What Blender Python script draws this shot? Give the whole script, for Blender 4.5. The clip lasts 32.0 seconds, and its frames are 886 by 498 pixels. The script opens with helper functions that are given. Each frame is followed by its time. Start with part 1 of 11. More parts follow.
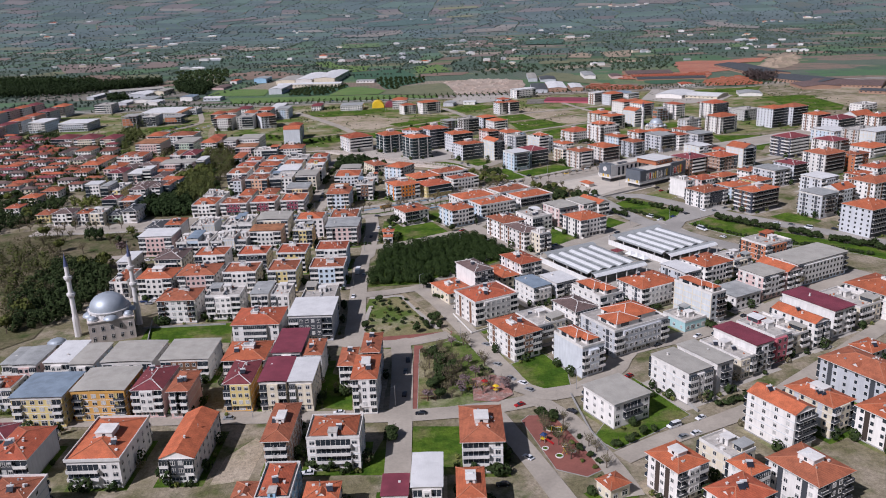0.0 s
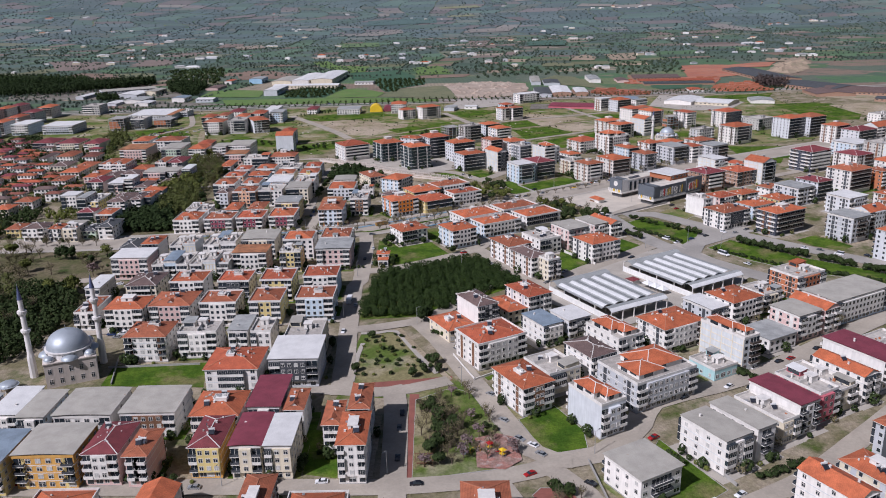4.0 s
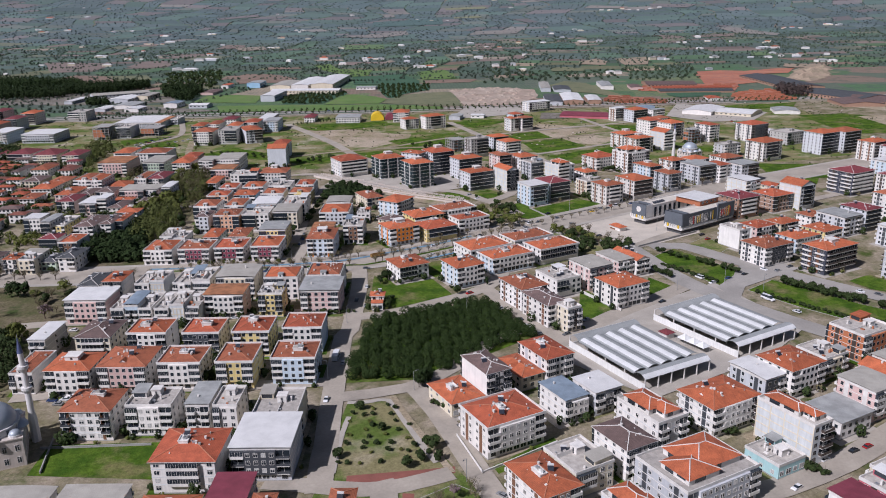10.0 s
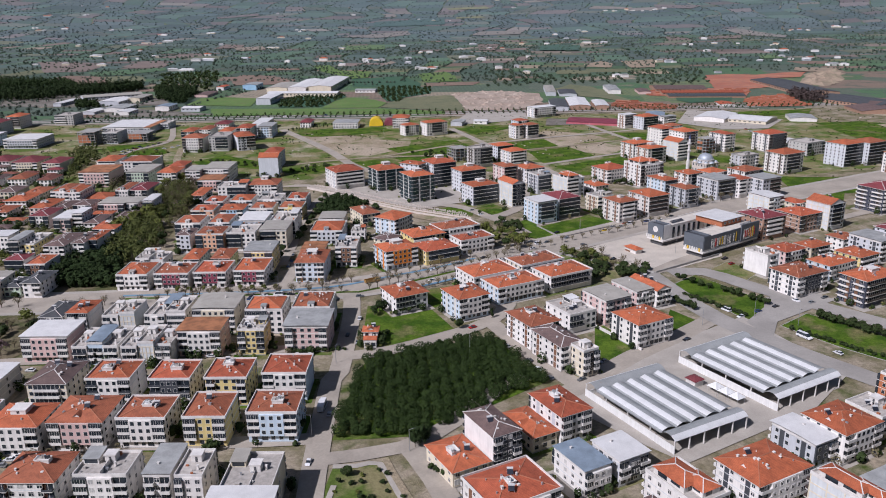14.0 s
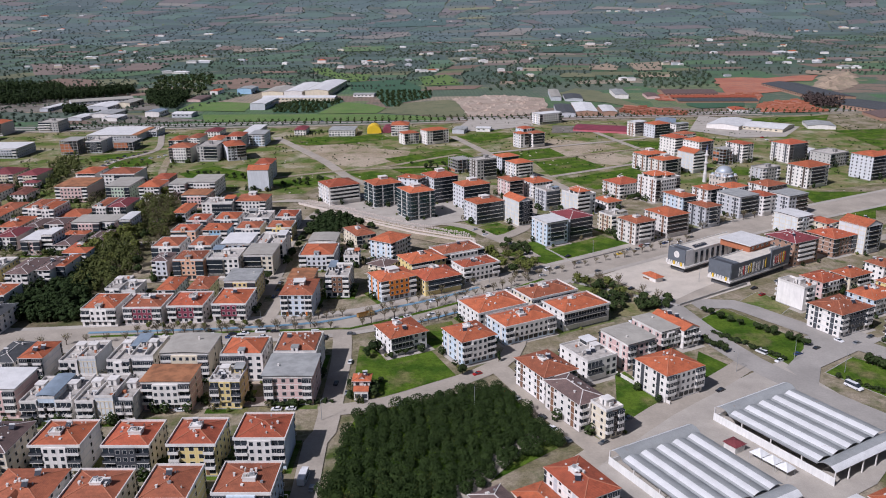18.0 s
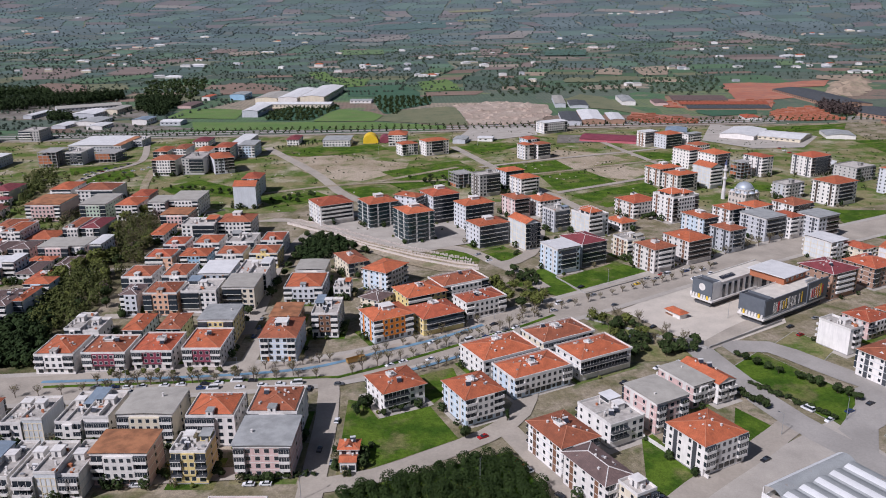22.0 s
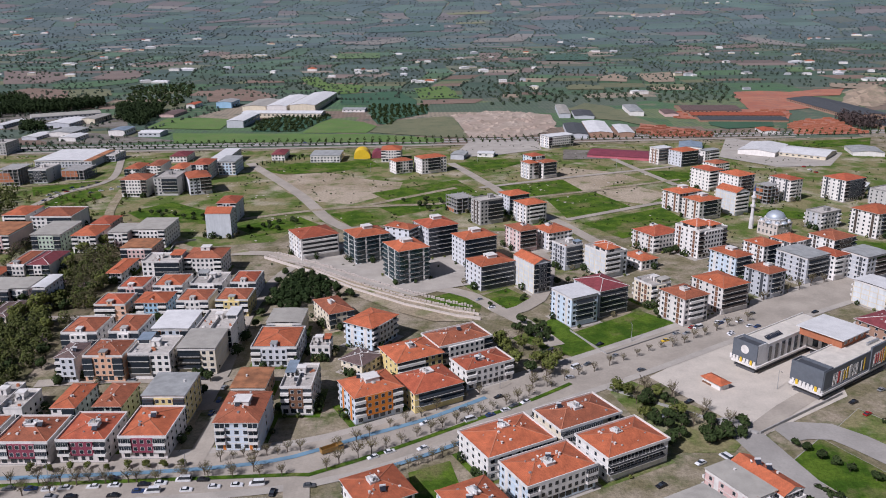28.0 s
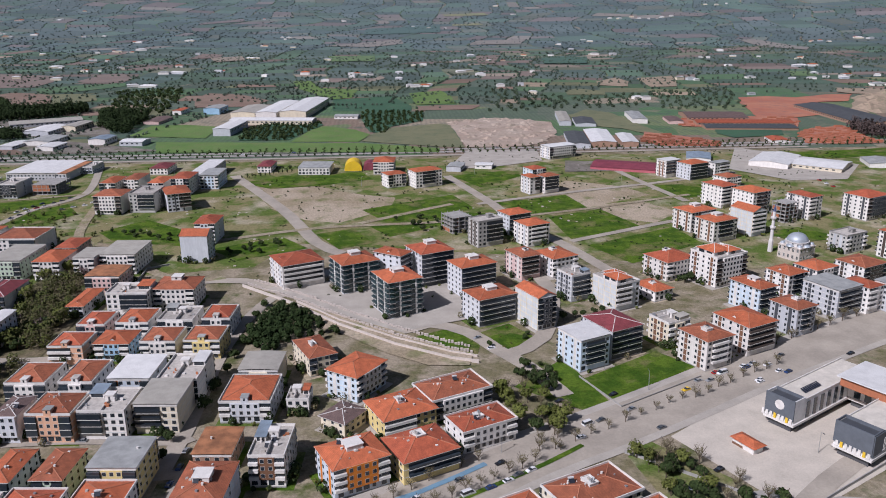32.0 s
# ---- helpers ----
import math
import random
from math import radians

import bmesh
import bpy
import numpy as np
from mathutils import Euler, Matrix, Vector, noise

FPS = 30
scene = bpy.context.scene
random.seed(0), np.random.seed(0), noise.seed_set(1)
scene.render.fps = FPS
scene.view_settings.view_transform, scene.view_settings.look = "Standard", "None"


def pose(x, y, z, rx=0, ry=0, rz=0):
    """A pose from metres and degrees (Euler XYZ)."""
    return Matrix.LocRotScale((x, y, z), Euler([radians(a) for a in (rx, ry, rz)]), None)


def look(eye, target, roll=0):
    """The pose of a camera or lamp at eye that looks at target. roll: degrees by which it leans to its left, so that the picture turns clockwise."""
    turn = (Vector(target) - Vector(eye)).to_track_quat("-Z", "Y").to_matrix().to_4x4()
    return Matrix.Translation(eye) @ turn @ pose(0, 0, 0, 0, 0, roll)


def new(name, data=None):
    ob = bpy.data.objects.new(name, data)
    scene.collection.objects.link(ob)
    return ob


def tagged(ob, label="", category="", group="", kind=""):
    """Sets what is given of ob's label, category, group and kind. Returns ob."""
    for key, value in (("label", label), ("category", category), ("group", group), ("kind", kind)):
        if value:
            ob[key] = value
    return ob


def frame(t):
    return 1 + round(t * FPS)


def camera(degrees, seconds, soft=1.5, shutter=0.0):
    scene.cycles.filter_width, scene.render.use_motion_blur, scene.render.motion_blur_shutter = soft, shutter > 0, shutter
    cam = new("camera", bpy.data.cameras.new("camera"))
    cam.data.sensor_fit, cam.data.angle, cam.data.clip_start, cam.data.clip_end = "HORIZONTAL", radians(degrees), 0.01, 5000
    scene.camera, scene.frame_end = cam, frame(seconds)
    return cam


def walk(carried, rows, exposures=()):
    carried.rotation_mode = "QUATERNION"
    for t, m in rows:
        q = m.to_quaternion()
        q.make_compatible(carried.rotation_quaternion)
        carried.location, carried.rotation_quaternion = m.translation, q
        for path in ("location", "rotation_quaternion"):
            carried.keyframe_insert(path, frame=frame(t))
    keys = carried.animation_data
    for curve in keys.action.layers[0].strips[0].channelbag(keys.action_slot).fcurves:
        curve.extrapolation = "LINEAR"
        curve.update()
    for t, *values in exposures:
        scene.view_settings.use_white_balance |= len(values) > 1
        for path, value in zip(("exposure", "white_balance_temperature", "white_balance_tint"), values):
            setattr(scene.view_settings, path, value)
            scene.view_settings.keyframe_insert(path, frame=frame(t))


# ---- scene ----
cam = camera(58.00, 32.0, 1.0)
ROWS = [
    (0, 0.01, 0.00, 150.02, -4.492, -17.654, 1.810),
    (0.5, 0.34, 5.38, 150.31, -4.486, -17.667, 1.738),
    (1, 0.66, 10.75, 150.61, -4.483, -17.681, 1.662),
    (1.5, 0.97, 16.13, 150.91, -4.480, -17.696, 1.585),
    (2, 1.29, 21.51, 151.22, -4.478, -17.711, 1.508),
    (2.5, 1.62, 26.89, 151.51, -4.472, -17.725, 1.435),
    (3, 1.96, 32.25, 151.79, -4.464, -17.736, 1.367),
    (3.5, 2.33, 37.61, 152.04, -4.449, -17.745, 1.307),
    (5.5, 4.13, 58.86, 152.73, -4.315, -17.736, 1.184),
    (6, 4.64, 64.15, 152.84, -4.268, -17.725, 1.174),
    (6.5, 5.16, 69.43, 152.94, -4.219, -17.715, 1.167),
    (7, 5.67, 74.71, 153.05, -4.171, -17.705, 1.158),
    (7.5, 6.17, 80.00, 153.18, -4.127, -17.697, 1.144),
    (8, 6.65, 85.31, 153.33, -4.090, -17.693, 1.122),
    (8.5, 7.10, 90.61, 153.51, -4.057, -17.692, 1.092),
    (9, 7.55, 95.89, 153.71, -4.028, -17.694, 1.056),
    (9.5, 8.00, 101.16, 153.92, -4.001, -17.698, 1.017),
    (10, 8.43, 106.45, 154.13, -3.976, -17.702, 0.976),
    (10.5, 8.86, 111.75, 154.35, -3.952, -17.707, 0.935),
    (11, 9.28, 117.09, 154.56, -3.930, -17.713, 0.894),
    (11.5, 9.69, 122.47, 154.76, -3.909, -17.718, 0.857),
    (12, 10.09, 127.91, 154.95, -3.889, -17.722, 0.823),
    (12.5, 10.47, 133.40, 155.11, -3.869, -17.726, 0.792),
    (13, 10.83, 138.91, 155.24, -3.851, -17.730, 0.760),
    (13.5, 11.18, 144.47, 155.37, -3.834, -17.735, 0.729),
    (14, 11.53, 150.05, 155.49, -3.819, -17.740, 0.700),
    (14.5, 11.87, 155.69, 155.61, -3.804, -17.744, 0.674),
    (16.5, 13.37, 178.71, 156.29, -3.759, -17.749, 0.629),
    (17, 13.80, 184.64, 156.53, -3.751, -17.748, 0.642),
    (17.5, 14.23, 190.62, 156.80, -3.743, -17.747, 0.662),
    (18, 14.68, 196.65, 157.08, -3.738, -17.744, 0.685),
    (18.5, 15.12, 202.70, 157.35, -3.733, -17.740, 0.709),
    (19, 15.55, 208.75, 157.61, -3.730, -17.734, 0.729),
    (19.5, 15.97, 214.78, 157.84, -3.729, -17.725, 0.742),
    (20, 16.36, 220.78, 158.02, -3.729, -17.714, 0.744),
    (20.5, 16.71, 226.78, 158.15, -3.731, -17.697, 0.735),
    (21, 17.04, 232.80, 158.22, -3.736, -17.676, 0.718),
    (21.5, 17.34, 238.83, 158.26, -3.742, -17.650, 0.695),
    (22, 17.64, 244.84, 158.28, -3.750, -17.623, 0.668),
    (22.5, 17.93, 250.84, 158.31, -3.759, -17.597, 0.639),
    (23, 18.25, 256.80, 158.37, -3.768, -17.573, 0.611),
    (23.5, 18.59, 262.71, 158.47, -3.777, -17.552, 0.584),
    (24, 18.98, 268.55, 158.64, -3.786, -17.539, 0.562),
    (24.5, 19.40, 274.32, 158.89, -3.794, -17.532, 0.543),
    (25, 19.85, 280.01, 159.20, -3.800, -17.530, 0.525),
    (25.5, 20.33, 285.64, 159.55, -3.806, -17.532, 0.508),
    (27.5, 22.35, 308.03, 161.08, -3.845, -17.551, 0.448),
    (28, 22.87, 313.68, 161.41, -3.862, -17.551, 0.436),
    (28.5, 23.39, 319.37, 161.72, -3.884, -17.547, 0.426),
    (29, 23.91, 325.07, 162.02, -3.909, -17.542, 0.418),
    (29.5, 24.45, 330.78, 162.30, -3.938, -17.536, 0.411),
    (30, 24.99, 336.50, 162.58, -3.969, -17.529, 0.405),
    (30.5, 25.53, 342.23, 162.86, -4.001, -17.521, 0.399),
    (31, 26.07, 347.96, 163.13, -4.034, -17.513, 0.394),
    (31.5, 26.62, 353.68, 163.41, -4.066, -17.506, 0.388),
    (32, 27.15, 359.40, 163.69, -4.096, -17.499, 0.381),
]
walk(cam, [(t, pose(x, y, z, 90 + pitch, roll, yaw)) for t, x, y, z, yaw, pitch, roll in ROWS], ((0.0, 0.0, 5820, 20), (32.0, 0.0, 5820, 20)))


# ---- light ----
SUN_AZ, SUN_EL = 232.0, 44.0  # compass-like: degrees from +y towards +x, where the sun stands
world = bpy.data.worlds.new("sky")
scene.world = world
world.use_nodes = True
wn = world.node_tree
sky = wn.nodes.new("ShaderNodeTexSky")
sky.sky_type = "NISHITA"
sky.sun_disc = False
sky.sun_elevation = radians(SUN_EL)
sky.sun_rotation = radians(SUN_AZ)
sky.dust_density = 2.0
back = wn.nodes["Background"]
back.inputs["Strength"].default_value = 0.043
wn.links.new(sky.outputs["Color"], back.inputs["Color"])
sun_data = bpy.data.lights.new("sun", "SUN")
sun_data.energy = 4.85
sun_data.angle = radians(0.6)
sun_data.color = (1.0, 0.965, 0.92)
sun = new("sun", sun_data)
toward = Vector((math.sin(radians(SUN_AZ)) * math.cos(radians(SUN_EL)), math.cos(radians(SUN_AZ)) * math.cos(radians(SUN_EL)), math.sin(radians(SUN_EL))))
sun.matrix_world = look(toward * 300, (0, 0, 0))


# ---- materials ----
def tree_of(name):
    m = bpy.data.materials.new(name)
    m.use_nodes = True
    nt = m.node_tree
    return m, nt, nt.nodes["Principled BSDF"]


def mixed(nt, a, b, fac, mode="MIX"):
    n = nt.nodes.new("ShaderNodeMix")
    n.data_type, n.blend_type = "RGBA", mode
    for sock, v in ((6, a), (7, b), (0, fac)):
        if hasattr(v, "links"):
            nt.links.new(v, n.inputs[sock])
        elif sock == 0:
            n.inputs[0].default_value = v
        else:
            n.inputs[sock].default_value = (*v, 1)
    return n.outputs[2]


def coords(nt, kind="Object"):
    return nt.nodes.new("ShaderNodeTexCoord").outputs[kind]


def noise_at(nt, scale, detail=3.0, vec=None, rough=0.6):
    n = nt.nodes.new("ShaderNodeTexNoise")
    n.inputs["Scale"].default_value, n.inputs["Detail"].default_value, n.inputs["Roughness"].default_value = scale, detail, rough
    nt.links.new(vec or coords(nt), n.inputs["Vector"])
    return n.outputs["Fac"]


def ramp(nt, fac, stops, smooth=True):
    n = nt.nodes.new("ShaderNodeValToRGB")
    el = n.color_ramp.elements
    while len(el) < len(stops):
        el.new(0.5)
    for e, (p, c) in zip(el, stops):
        e.position, e.color = p, (*((c,) * 3 if isinstance(c, (int, float)) else c), 1)
    if not smooth:
        n.color_ramp.interpolation = "CONSTANT"
    nt.links.new(fac, n.inputs["Fac"])
    return n.outputs["Color"]


def bumped(nt, bsdf, height, strength, distance):
    b = nt.nodes.new("ShaderNodeBump")
    b.inputs["Strength"].default_value, b.inputs["Distance"].default_value = strength, distance
    nt.links.new(height, b.inputs["Height"])
    nt.links.new(b.outputs["Normal"], bsdf.inputs["Normal"])


def own_tone(nt, colour, spread):
    """Each object a little lighter or darker than the next."""
    info = nt.nodes.new("ShaderNodeObjectInfo")
    return mixed(nt, colour, ramp(nt, info.outputs["Random"], [(0, 1 - spread), (1, 1.0)]), 1.0, "MULTIPLY")


def plain(name, colour, rough=0.8, spread=0.12, scale=0.35, dirt=0.25, bump=0.0, metal=0.0, fine=9.0):
    m, nt, b = tree_of(name)
    dark = tuple(c * (1 - dirt) for c in colour)
    big = ramp(nt, noise_at(nt, scale, 4), [(0.3, 0.0), (0.7, 1.0)])
    c = mixed(nt, dark, colour, big)
    small = ramp(nt, noise_at(nt, fine, 3), [(0.25, 0.82), (0.75, 1.0)])
    c = mixed(nt, c, small, 1.0, "MULTIPLY")
    nt.links.new(own_tone(nt, c, spread) if spread else c, b.inputs["Base Color"])
    b.inputs["Roughness"].default_value = rough
    b.inputs["Metallic"].default_value = metal
    if bump:
        bumped(nt, b, noise_at(nt, fine * 1.5, 4), 0.4, bump)
    return m


def render_wall(name, colour):
    """Painted render with rain streaks and patches."""
    m, nt, b = tree_of(name)
    dark = tuple(c * 0.87 for c in colour)
    patch = ramp(nt, noise_at(nt, 0.22, 5), [(0.35, 0.0), (0.7, 1.0)])
    c = mixed(nt, dark, colour, patch)
    mp = nt.nodes.new("ShaderNodeMapping")
    mp.inputs["Scale"].default_value = (1.3, 1.3, 0.12)
    nt.links.new(coords(nt), mp.inputs["Vector"])
    streak = ramp(nt, noise_at(nt, 1.0, 4, mp.outputs["Vector"]), [(0.35, 0.88), (0.6, 1.0)])
    c = mixed(nt, c, streak, 1.0, "MULTIPLY")
    nt.links.new(own_tone(nt, c, 0.1), b.inputs["Base Color"])
    b.inputs["Roughness"].default_value = 0.85
    bumped(nt, b, noise_at(nt, 14, 3), 0.25, 0.02)
    return m


def tiles(name, colour, spread=0.22):
    """Clay roof tiles: courses and weathered patches; each roof its own age."""
    m, nt, b = tree_of(name)
    dark = tuple(c * 0.62 for c in colour)
    patch = ramp(nt, noise_at(nt, 0.3, 5), [(0.3, 0.0), (0.65, 1.0)])
    c = mixed(nt, dark, colour, patch)
    v = nt.nodes.new("ShaderNodeTexVoronoi")
    v.inputs["Scale"].default_value = 2.6
    nt.links.new(coords(nt), v.inputs["Vector"])
    sep = nt.nodes.new("ShaderNodeSeparateColor")
    nt.links.new(v.outputs["Color"], sep.inputs[0])
    c = mixed(nt, c, ramp(nt, sep.outputs[0], [(0, 0.78), (1, 1.0)]), 1.0, "MULTIPLY")
    w = nt.nodes.new("ShaderNodeTexWave")
    w.bands_direction = "Z"
    w.inputs["Scale"].default_value = 2.4
    w.inputs["Distortion"].default_value = 0.6
    nt.links.new(coords(nt), w.inputs["Vector"])
    c = mixed(nt, c, ramp(nt, w.outputs["Fac"], [(0, 0.8), (0.5, 1.0)]), 1.0, "MULTIPLY")
    nt.links.new(own_tone(nt, c, spread), b.inputs["Base Color"])
    b.inputs["Roughness"].default_value = 0.8
    bumped(nt, b, w.outputs["Fac"], 0.5, 0.06)
    return m


def sheet(name, colour, rough=0.7, metal=0.05, dirt=0.3):
    """Trapezoid sheet metal, ribs down the slope."""
    m, nt, b = tree_of(name)
    c = mixed(nt, tuple(x * (1 - dirt) for x in colour), colour, ramp(nt, noise_at(nt, 0.18, 5), [(0.35, 0.0), (0.6, 1.0)]))
    rust = ramp(nt, noise_at(nt, 0.35, 6), [(0.66, 0.0), (0.74, 0.6)])
    c = mixed(nt, c, (0.25, 0.13, 0.07), rust)
    w = nt.nodes.new("ShaderNodeTexWave")
    w.bands_direction = "X"
    w.inputs["Scale"].default_value = 1.6
    nt.links.new(coords(nt), w.inputs["Vector"])
    c = mixed(nt, c, ramp(nt, w.outputs["Fac"], [(0, 0.88), (0.5, 1.0)]), 1.0, "MULTIPLY")
    nt.links.new(own_tone(nt, c, 0.12), b.inputs["Base Color"])
    b.inputs["Roughness"].default_value, b.inputs["Metallic"].default_value = rough, metal
    bumped(nt, b, w.outputs["Fac"], 0.35, 0.04)
    return m


def glassy(name, colour, rough=0.08):
    m, nt, b = tree_of(name)
    nt.links.new(own_tone(nt, mixed(nt, colour, tuple(c * 1.8 for c in colour), noise_at(nt, 0.5, 2)), 0.4), b.inputs["Base Color"])
    b.inputs["Roughness"].default_value = rough
    b.inputs["Specular IOR Level"].default_value = 0.7
    return m


def leafy(name, dark, light, scale=0.9):
    m, nt, b = tree_of(name)
    c = mixed(nt, dark, light, ramp(nt, noise_at(nt, scale, 4), [(0.3, 0.0), (0.72, 1.0)]))
    geo = nt.nodes.new("ShaderNodeNewGeometry")
    c = mixed(nt, c, ramp(nt, geo.outputs["Random Per Island"], [(0, 0.55), (1, 1.0)]), 1.0, "MULTIPLY")
    nt.links.new(own_tone(nt, c, 0.3), b.inputs["Base Color"])
    b.inputs["Roughness"].default_value = 0.8
    b.inputs["Specular IOR Level"].default_value = 0.12
    bumped(nt, b, noise_at(nt, 3.0, 4), 0.6, 0.3)
    return m


def ground_mix(name, a, b_, c_, s1, s2, rough=0.95, lo=0.42, hi=0.58):
    """Two soils and a third scattered over them."""
    m, nt, b = tree_of(name)
    c = mixed(nt, a, b_, ramp(nt, noise_at(nt, s1, 6), [(lo, 0.0), (hi, 1.0)]))
    c = mixed(nt, c, c_, ramp(nt, noise_at(nt, s2, 5), [(0.52, 0.0), (0.7, 1.0)]))
    c = mixed(nt, c, ramp(nt, noise_at(nt, 1.6, 4), [(0.25, 0.72), (0.75, 1.0)]), 1.0, "MULTIPLY")
    c = mixed(nt, c, ramp(nt, noise_at(nt, 0.55, 6, None, 0.75), [(0.35, 0.6), (0.6, 1.0)]), 1.0, "MULTIPLY")
    nt.links.new(c, b.inputs["Base Color"])
    b.inputs["Roughness"].default_value = rough
    b.inputs["Specular IOR Level"].default_value = 0.08
    bumped(nt, b, noise_at(nt, 1.4, 6), 0.8, 0.3)
    return m


WALLS = {
    "W": render_wall("white_render", (0.80, 0.76, 0.71)),
    "C": render_wall("cream_render", (0.70, 0.62, 0.47)),
    "Y": render_wall("yellow_render", (0.72, 0.57, 0.24)),
    "A": render_wall("ochre_render", (0.66, 0.36, 0.09)),
    "P": render_wall("pink_render", (0.66, 0.46, 0.42)),
    "G": render_wall("grey_render", (0.52, 0.53, 0.55)),
    "L": render_wall("pale_blue_render", (0.56, 0.66, 0.74)),
    "B": render_wall("blue_render", (0.33, 0.52, 0.68)),
    "D": render_wall("white_and_anthracite_render", (0.62, 0.63, 0.65)),
    "N": render_wall("white_render_with_brown_panels", (0.72, 0.68, 0.63)),
    "R": render_wall("brown_render", (0.36, 0.22, 0.15)),
    "S": render_wall("raspberry_render", (0.50, 0.13, 0.16)),
    "M": render_wall("off_white_render", (0.72, 0.66, 0.62)),
    "O": render_wall("blue_white_render", (0.60, 0.66, 0.72)),
    "H": render_wall("peach_render", (0.72, 0.42, 0.27)),
    "T": render_wall("teal_render", (0.40, 0.60, 0.60)),
    "E": render_wall("pale_green_render", (0.52, 0.62, 0.48)),
    "F": render_wall("pale_grey_render", (0.62, 0.64, 0.64)),
    "K": render_wall("concrete_and_brick", (0.50, 0.48, 0.45)),
    "X": render_wall("bare_concrete", (0.40, 0.39, 0.37)),
    "J": render_wall("blank_grey_render", (0.60, 0.62, 0.64)),
    "Q": render_wall("blank_white_render", (0.80, 0.77, 0.73)),
    "V": render_wall("charcoal_cladding", (0.055, 0.06, 0.065)),
    "Z": render_wall("navy_render", (0.060, 0.066, 0.090)),
    "I": render_wall("orange_brick_infill", (0.50, 0.175, 0.075)),
}
WALL_WORDS = {"W": "white", "C": "cream", "Y": "pale yellow", "A": "ochre", "P": "pink", "G": "grey", "L": "pale blue", "B": "blue", "D": "white and anthracite",
              "N": "white and brown", "R": "brown", "S": "raspberry", "M": "burgundy and white", "O": "orange and white", "H": "peach", "T": "teal", "E": "pale green",
              "F": "pale grey", "K": "bare brick", "X": "unfinished concrete", "V": "dark glazed", "J": "pale grey", "Q": "white blank-sided", "Z": "navy and white banded", "I": "bare orange brick"}
ROOFS = {
    "orange": tiles("orange_roof_tiles", (0.62, 0.165, 0.065), 0.34),
    "aged": tiles("weathered_roof_tiles", (0.45, 0.14, 0.065), 0.3),
    "brick_red": tiles("red_roof_tiles", (0.53, 0.125, 0.055), 0.3),
    "old": tiles("old_brown_red_tiles", (0.30, 0.105, 0.07), 0.35),
    "gable": None,
    "part": None,
    "maroon": tiles("maroon_roof_tiles", (0.27, 0.055, 0.062)),
    "brown": tiles("brown_roof_tiles", (0.19, 0.125, 0.11)),
    "slate": tiles("slate_roof_tiles", (0.09, 0.095, 0.10)),
    "sheet_grey": sheet("grey_sheet", (0.37, 0.375, 0.36)),
    "sheet_white": sheet("white_sheet", (0.68, 0.67, 0.65), 0.65, 0.0, 0.15),
    "sheet_beige": sheet("weathered_sheet", (0.40, 0.375, 0.325), 0.7, 0.0, 0.2),
    "sheet_blue": sheet("blue_grey_sheet", (0.24, 0.30, 0.36)),
    "sheet_maroon": sheet("maroon_sheet", (0.22, 0.045, 0.065), 0.65, 0.0),
    "sheet_rust": sheet("rusty_sheet", (0.42, 0.18, 0.08), 0.8, 0.0, 0.5),
}
ROOFS["gable"] = ROOFS["part"] = ROOFS["orange"]
trim = plain("white_trim", (0.78, 0.745, 0.695), 0.7, 0.08)
terrace = plain("roof_terrace_screed", (0.57, 0.525, 0.47), 0.9, 0.25, 0.5, 0.4, 0.01)
glass = glassy("window_glass", (0.022, 0.028, 0.035))
curtain_glass = glassy("green_curtain_glass", (0.028, 0.048, 0.052), 0.06)
blind = plain("window_blind", (0.58, 0.57, 0.54), 0.8, 0.2)
# near-black that stands in for shade inside recesses
shade_dark = plain("recess_shade", (0.10, 0.10, 0.105), 0.9, 0.2)
anthracite = plain("anthracite_panel", (0.07, 0.075, 0.085), 0.6, 0.1)
dark_panel = plain("dark_brown_panel", (0.085, 0.062, 0.05), 0.6, 0.35)
burgundy = render_wall("burgundy_render", (0.24, 0.045, 0.075))
brown_panel = plain("brown_panel", (0.22, 0.11, 0.06), 0.6, 0.1)
orange_panel = plain("orange_panel", (0.78, 0.24, 0.02), 0.6, 0.1)
brick_mat = plain("hollow_brick", (0.50, 0.18, 0.08), 0.9, 0.15, 0.8, 0.35, 0.01)
concrete = plain("concrete", (0.40, 0.385, 0.36), 0.9, 0.15, 0.3, 0.3, 0.01)
steel = plain("galvanised_steel", (0.55, 0.56, 0.57), 0.4, 0.1, metal=0.6)
tank_white = plain("heater_tank", (0.82, 0.82, 0.80), 0.4, 0.1)
solar = glassy("solar_panel", (0.018, 0.02, 0.028), 0.35)
asphalt = plain("asphalt", (0.36, 0.335, 0.30), 0.95, 0.0, 0.05, 0.28, 0.02, fine=1.2)
lane = plain("worn_concrete_road", (0.405, 0.356, 0.292), 0.95, 0.0, 0.06, 0.3, 0.02, fine=1.0)
dirt_road = ground_mix("dirt_track", (0.42, 0.36, 0.26), (0.34, 0.28, 0.19), (0.22, 0.24, 0.10), 0.05, 0.12)
paving = plain("pavement_slabs", (0.43, 0.39, 0.335), 0.9, 0.0, 0.1, 0.25, 0.01, fine=2.0)
works_ground = ground_mix("works_ground", (0.20, 0.18, 0.155), (0.28, 0.255, 0.22), (0.11, 0.12, 0.06), 0.03, 0.05)
red_paving = plain("red_pavers", (0.27, 0.095, 0.07), 0.9, 0.0, 0.2, 0.3, 0.01, fine=2.0)
blue_lane = plain("blue_cycle_lane", (0.17, 0.30, 0.40), 0.9, 0.0, 0.12, 0.35)
grass = ground_mix("spring_grass", (0.050, 0.105, 0.010), (0.105, 0.170, 0.018), (0.23, 0.20, 0.09), 0.09, 0.05)
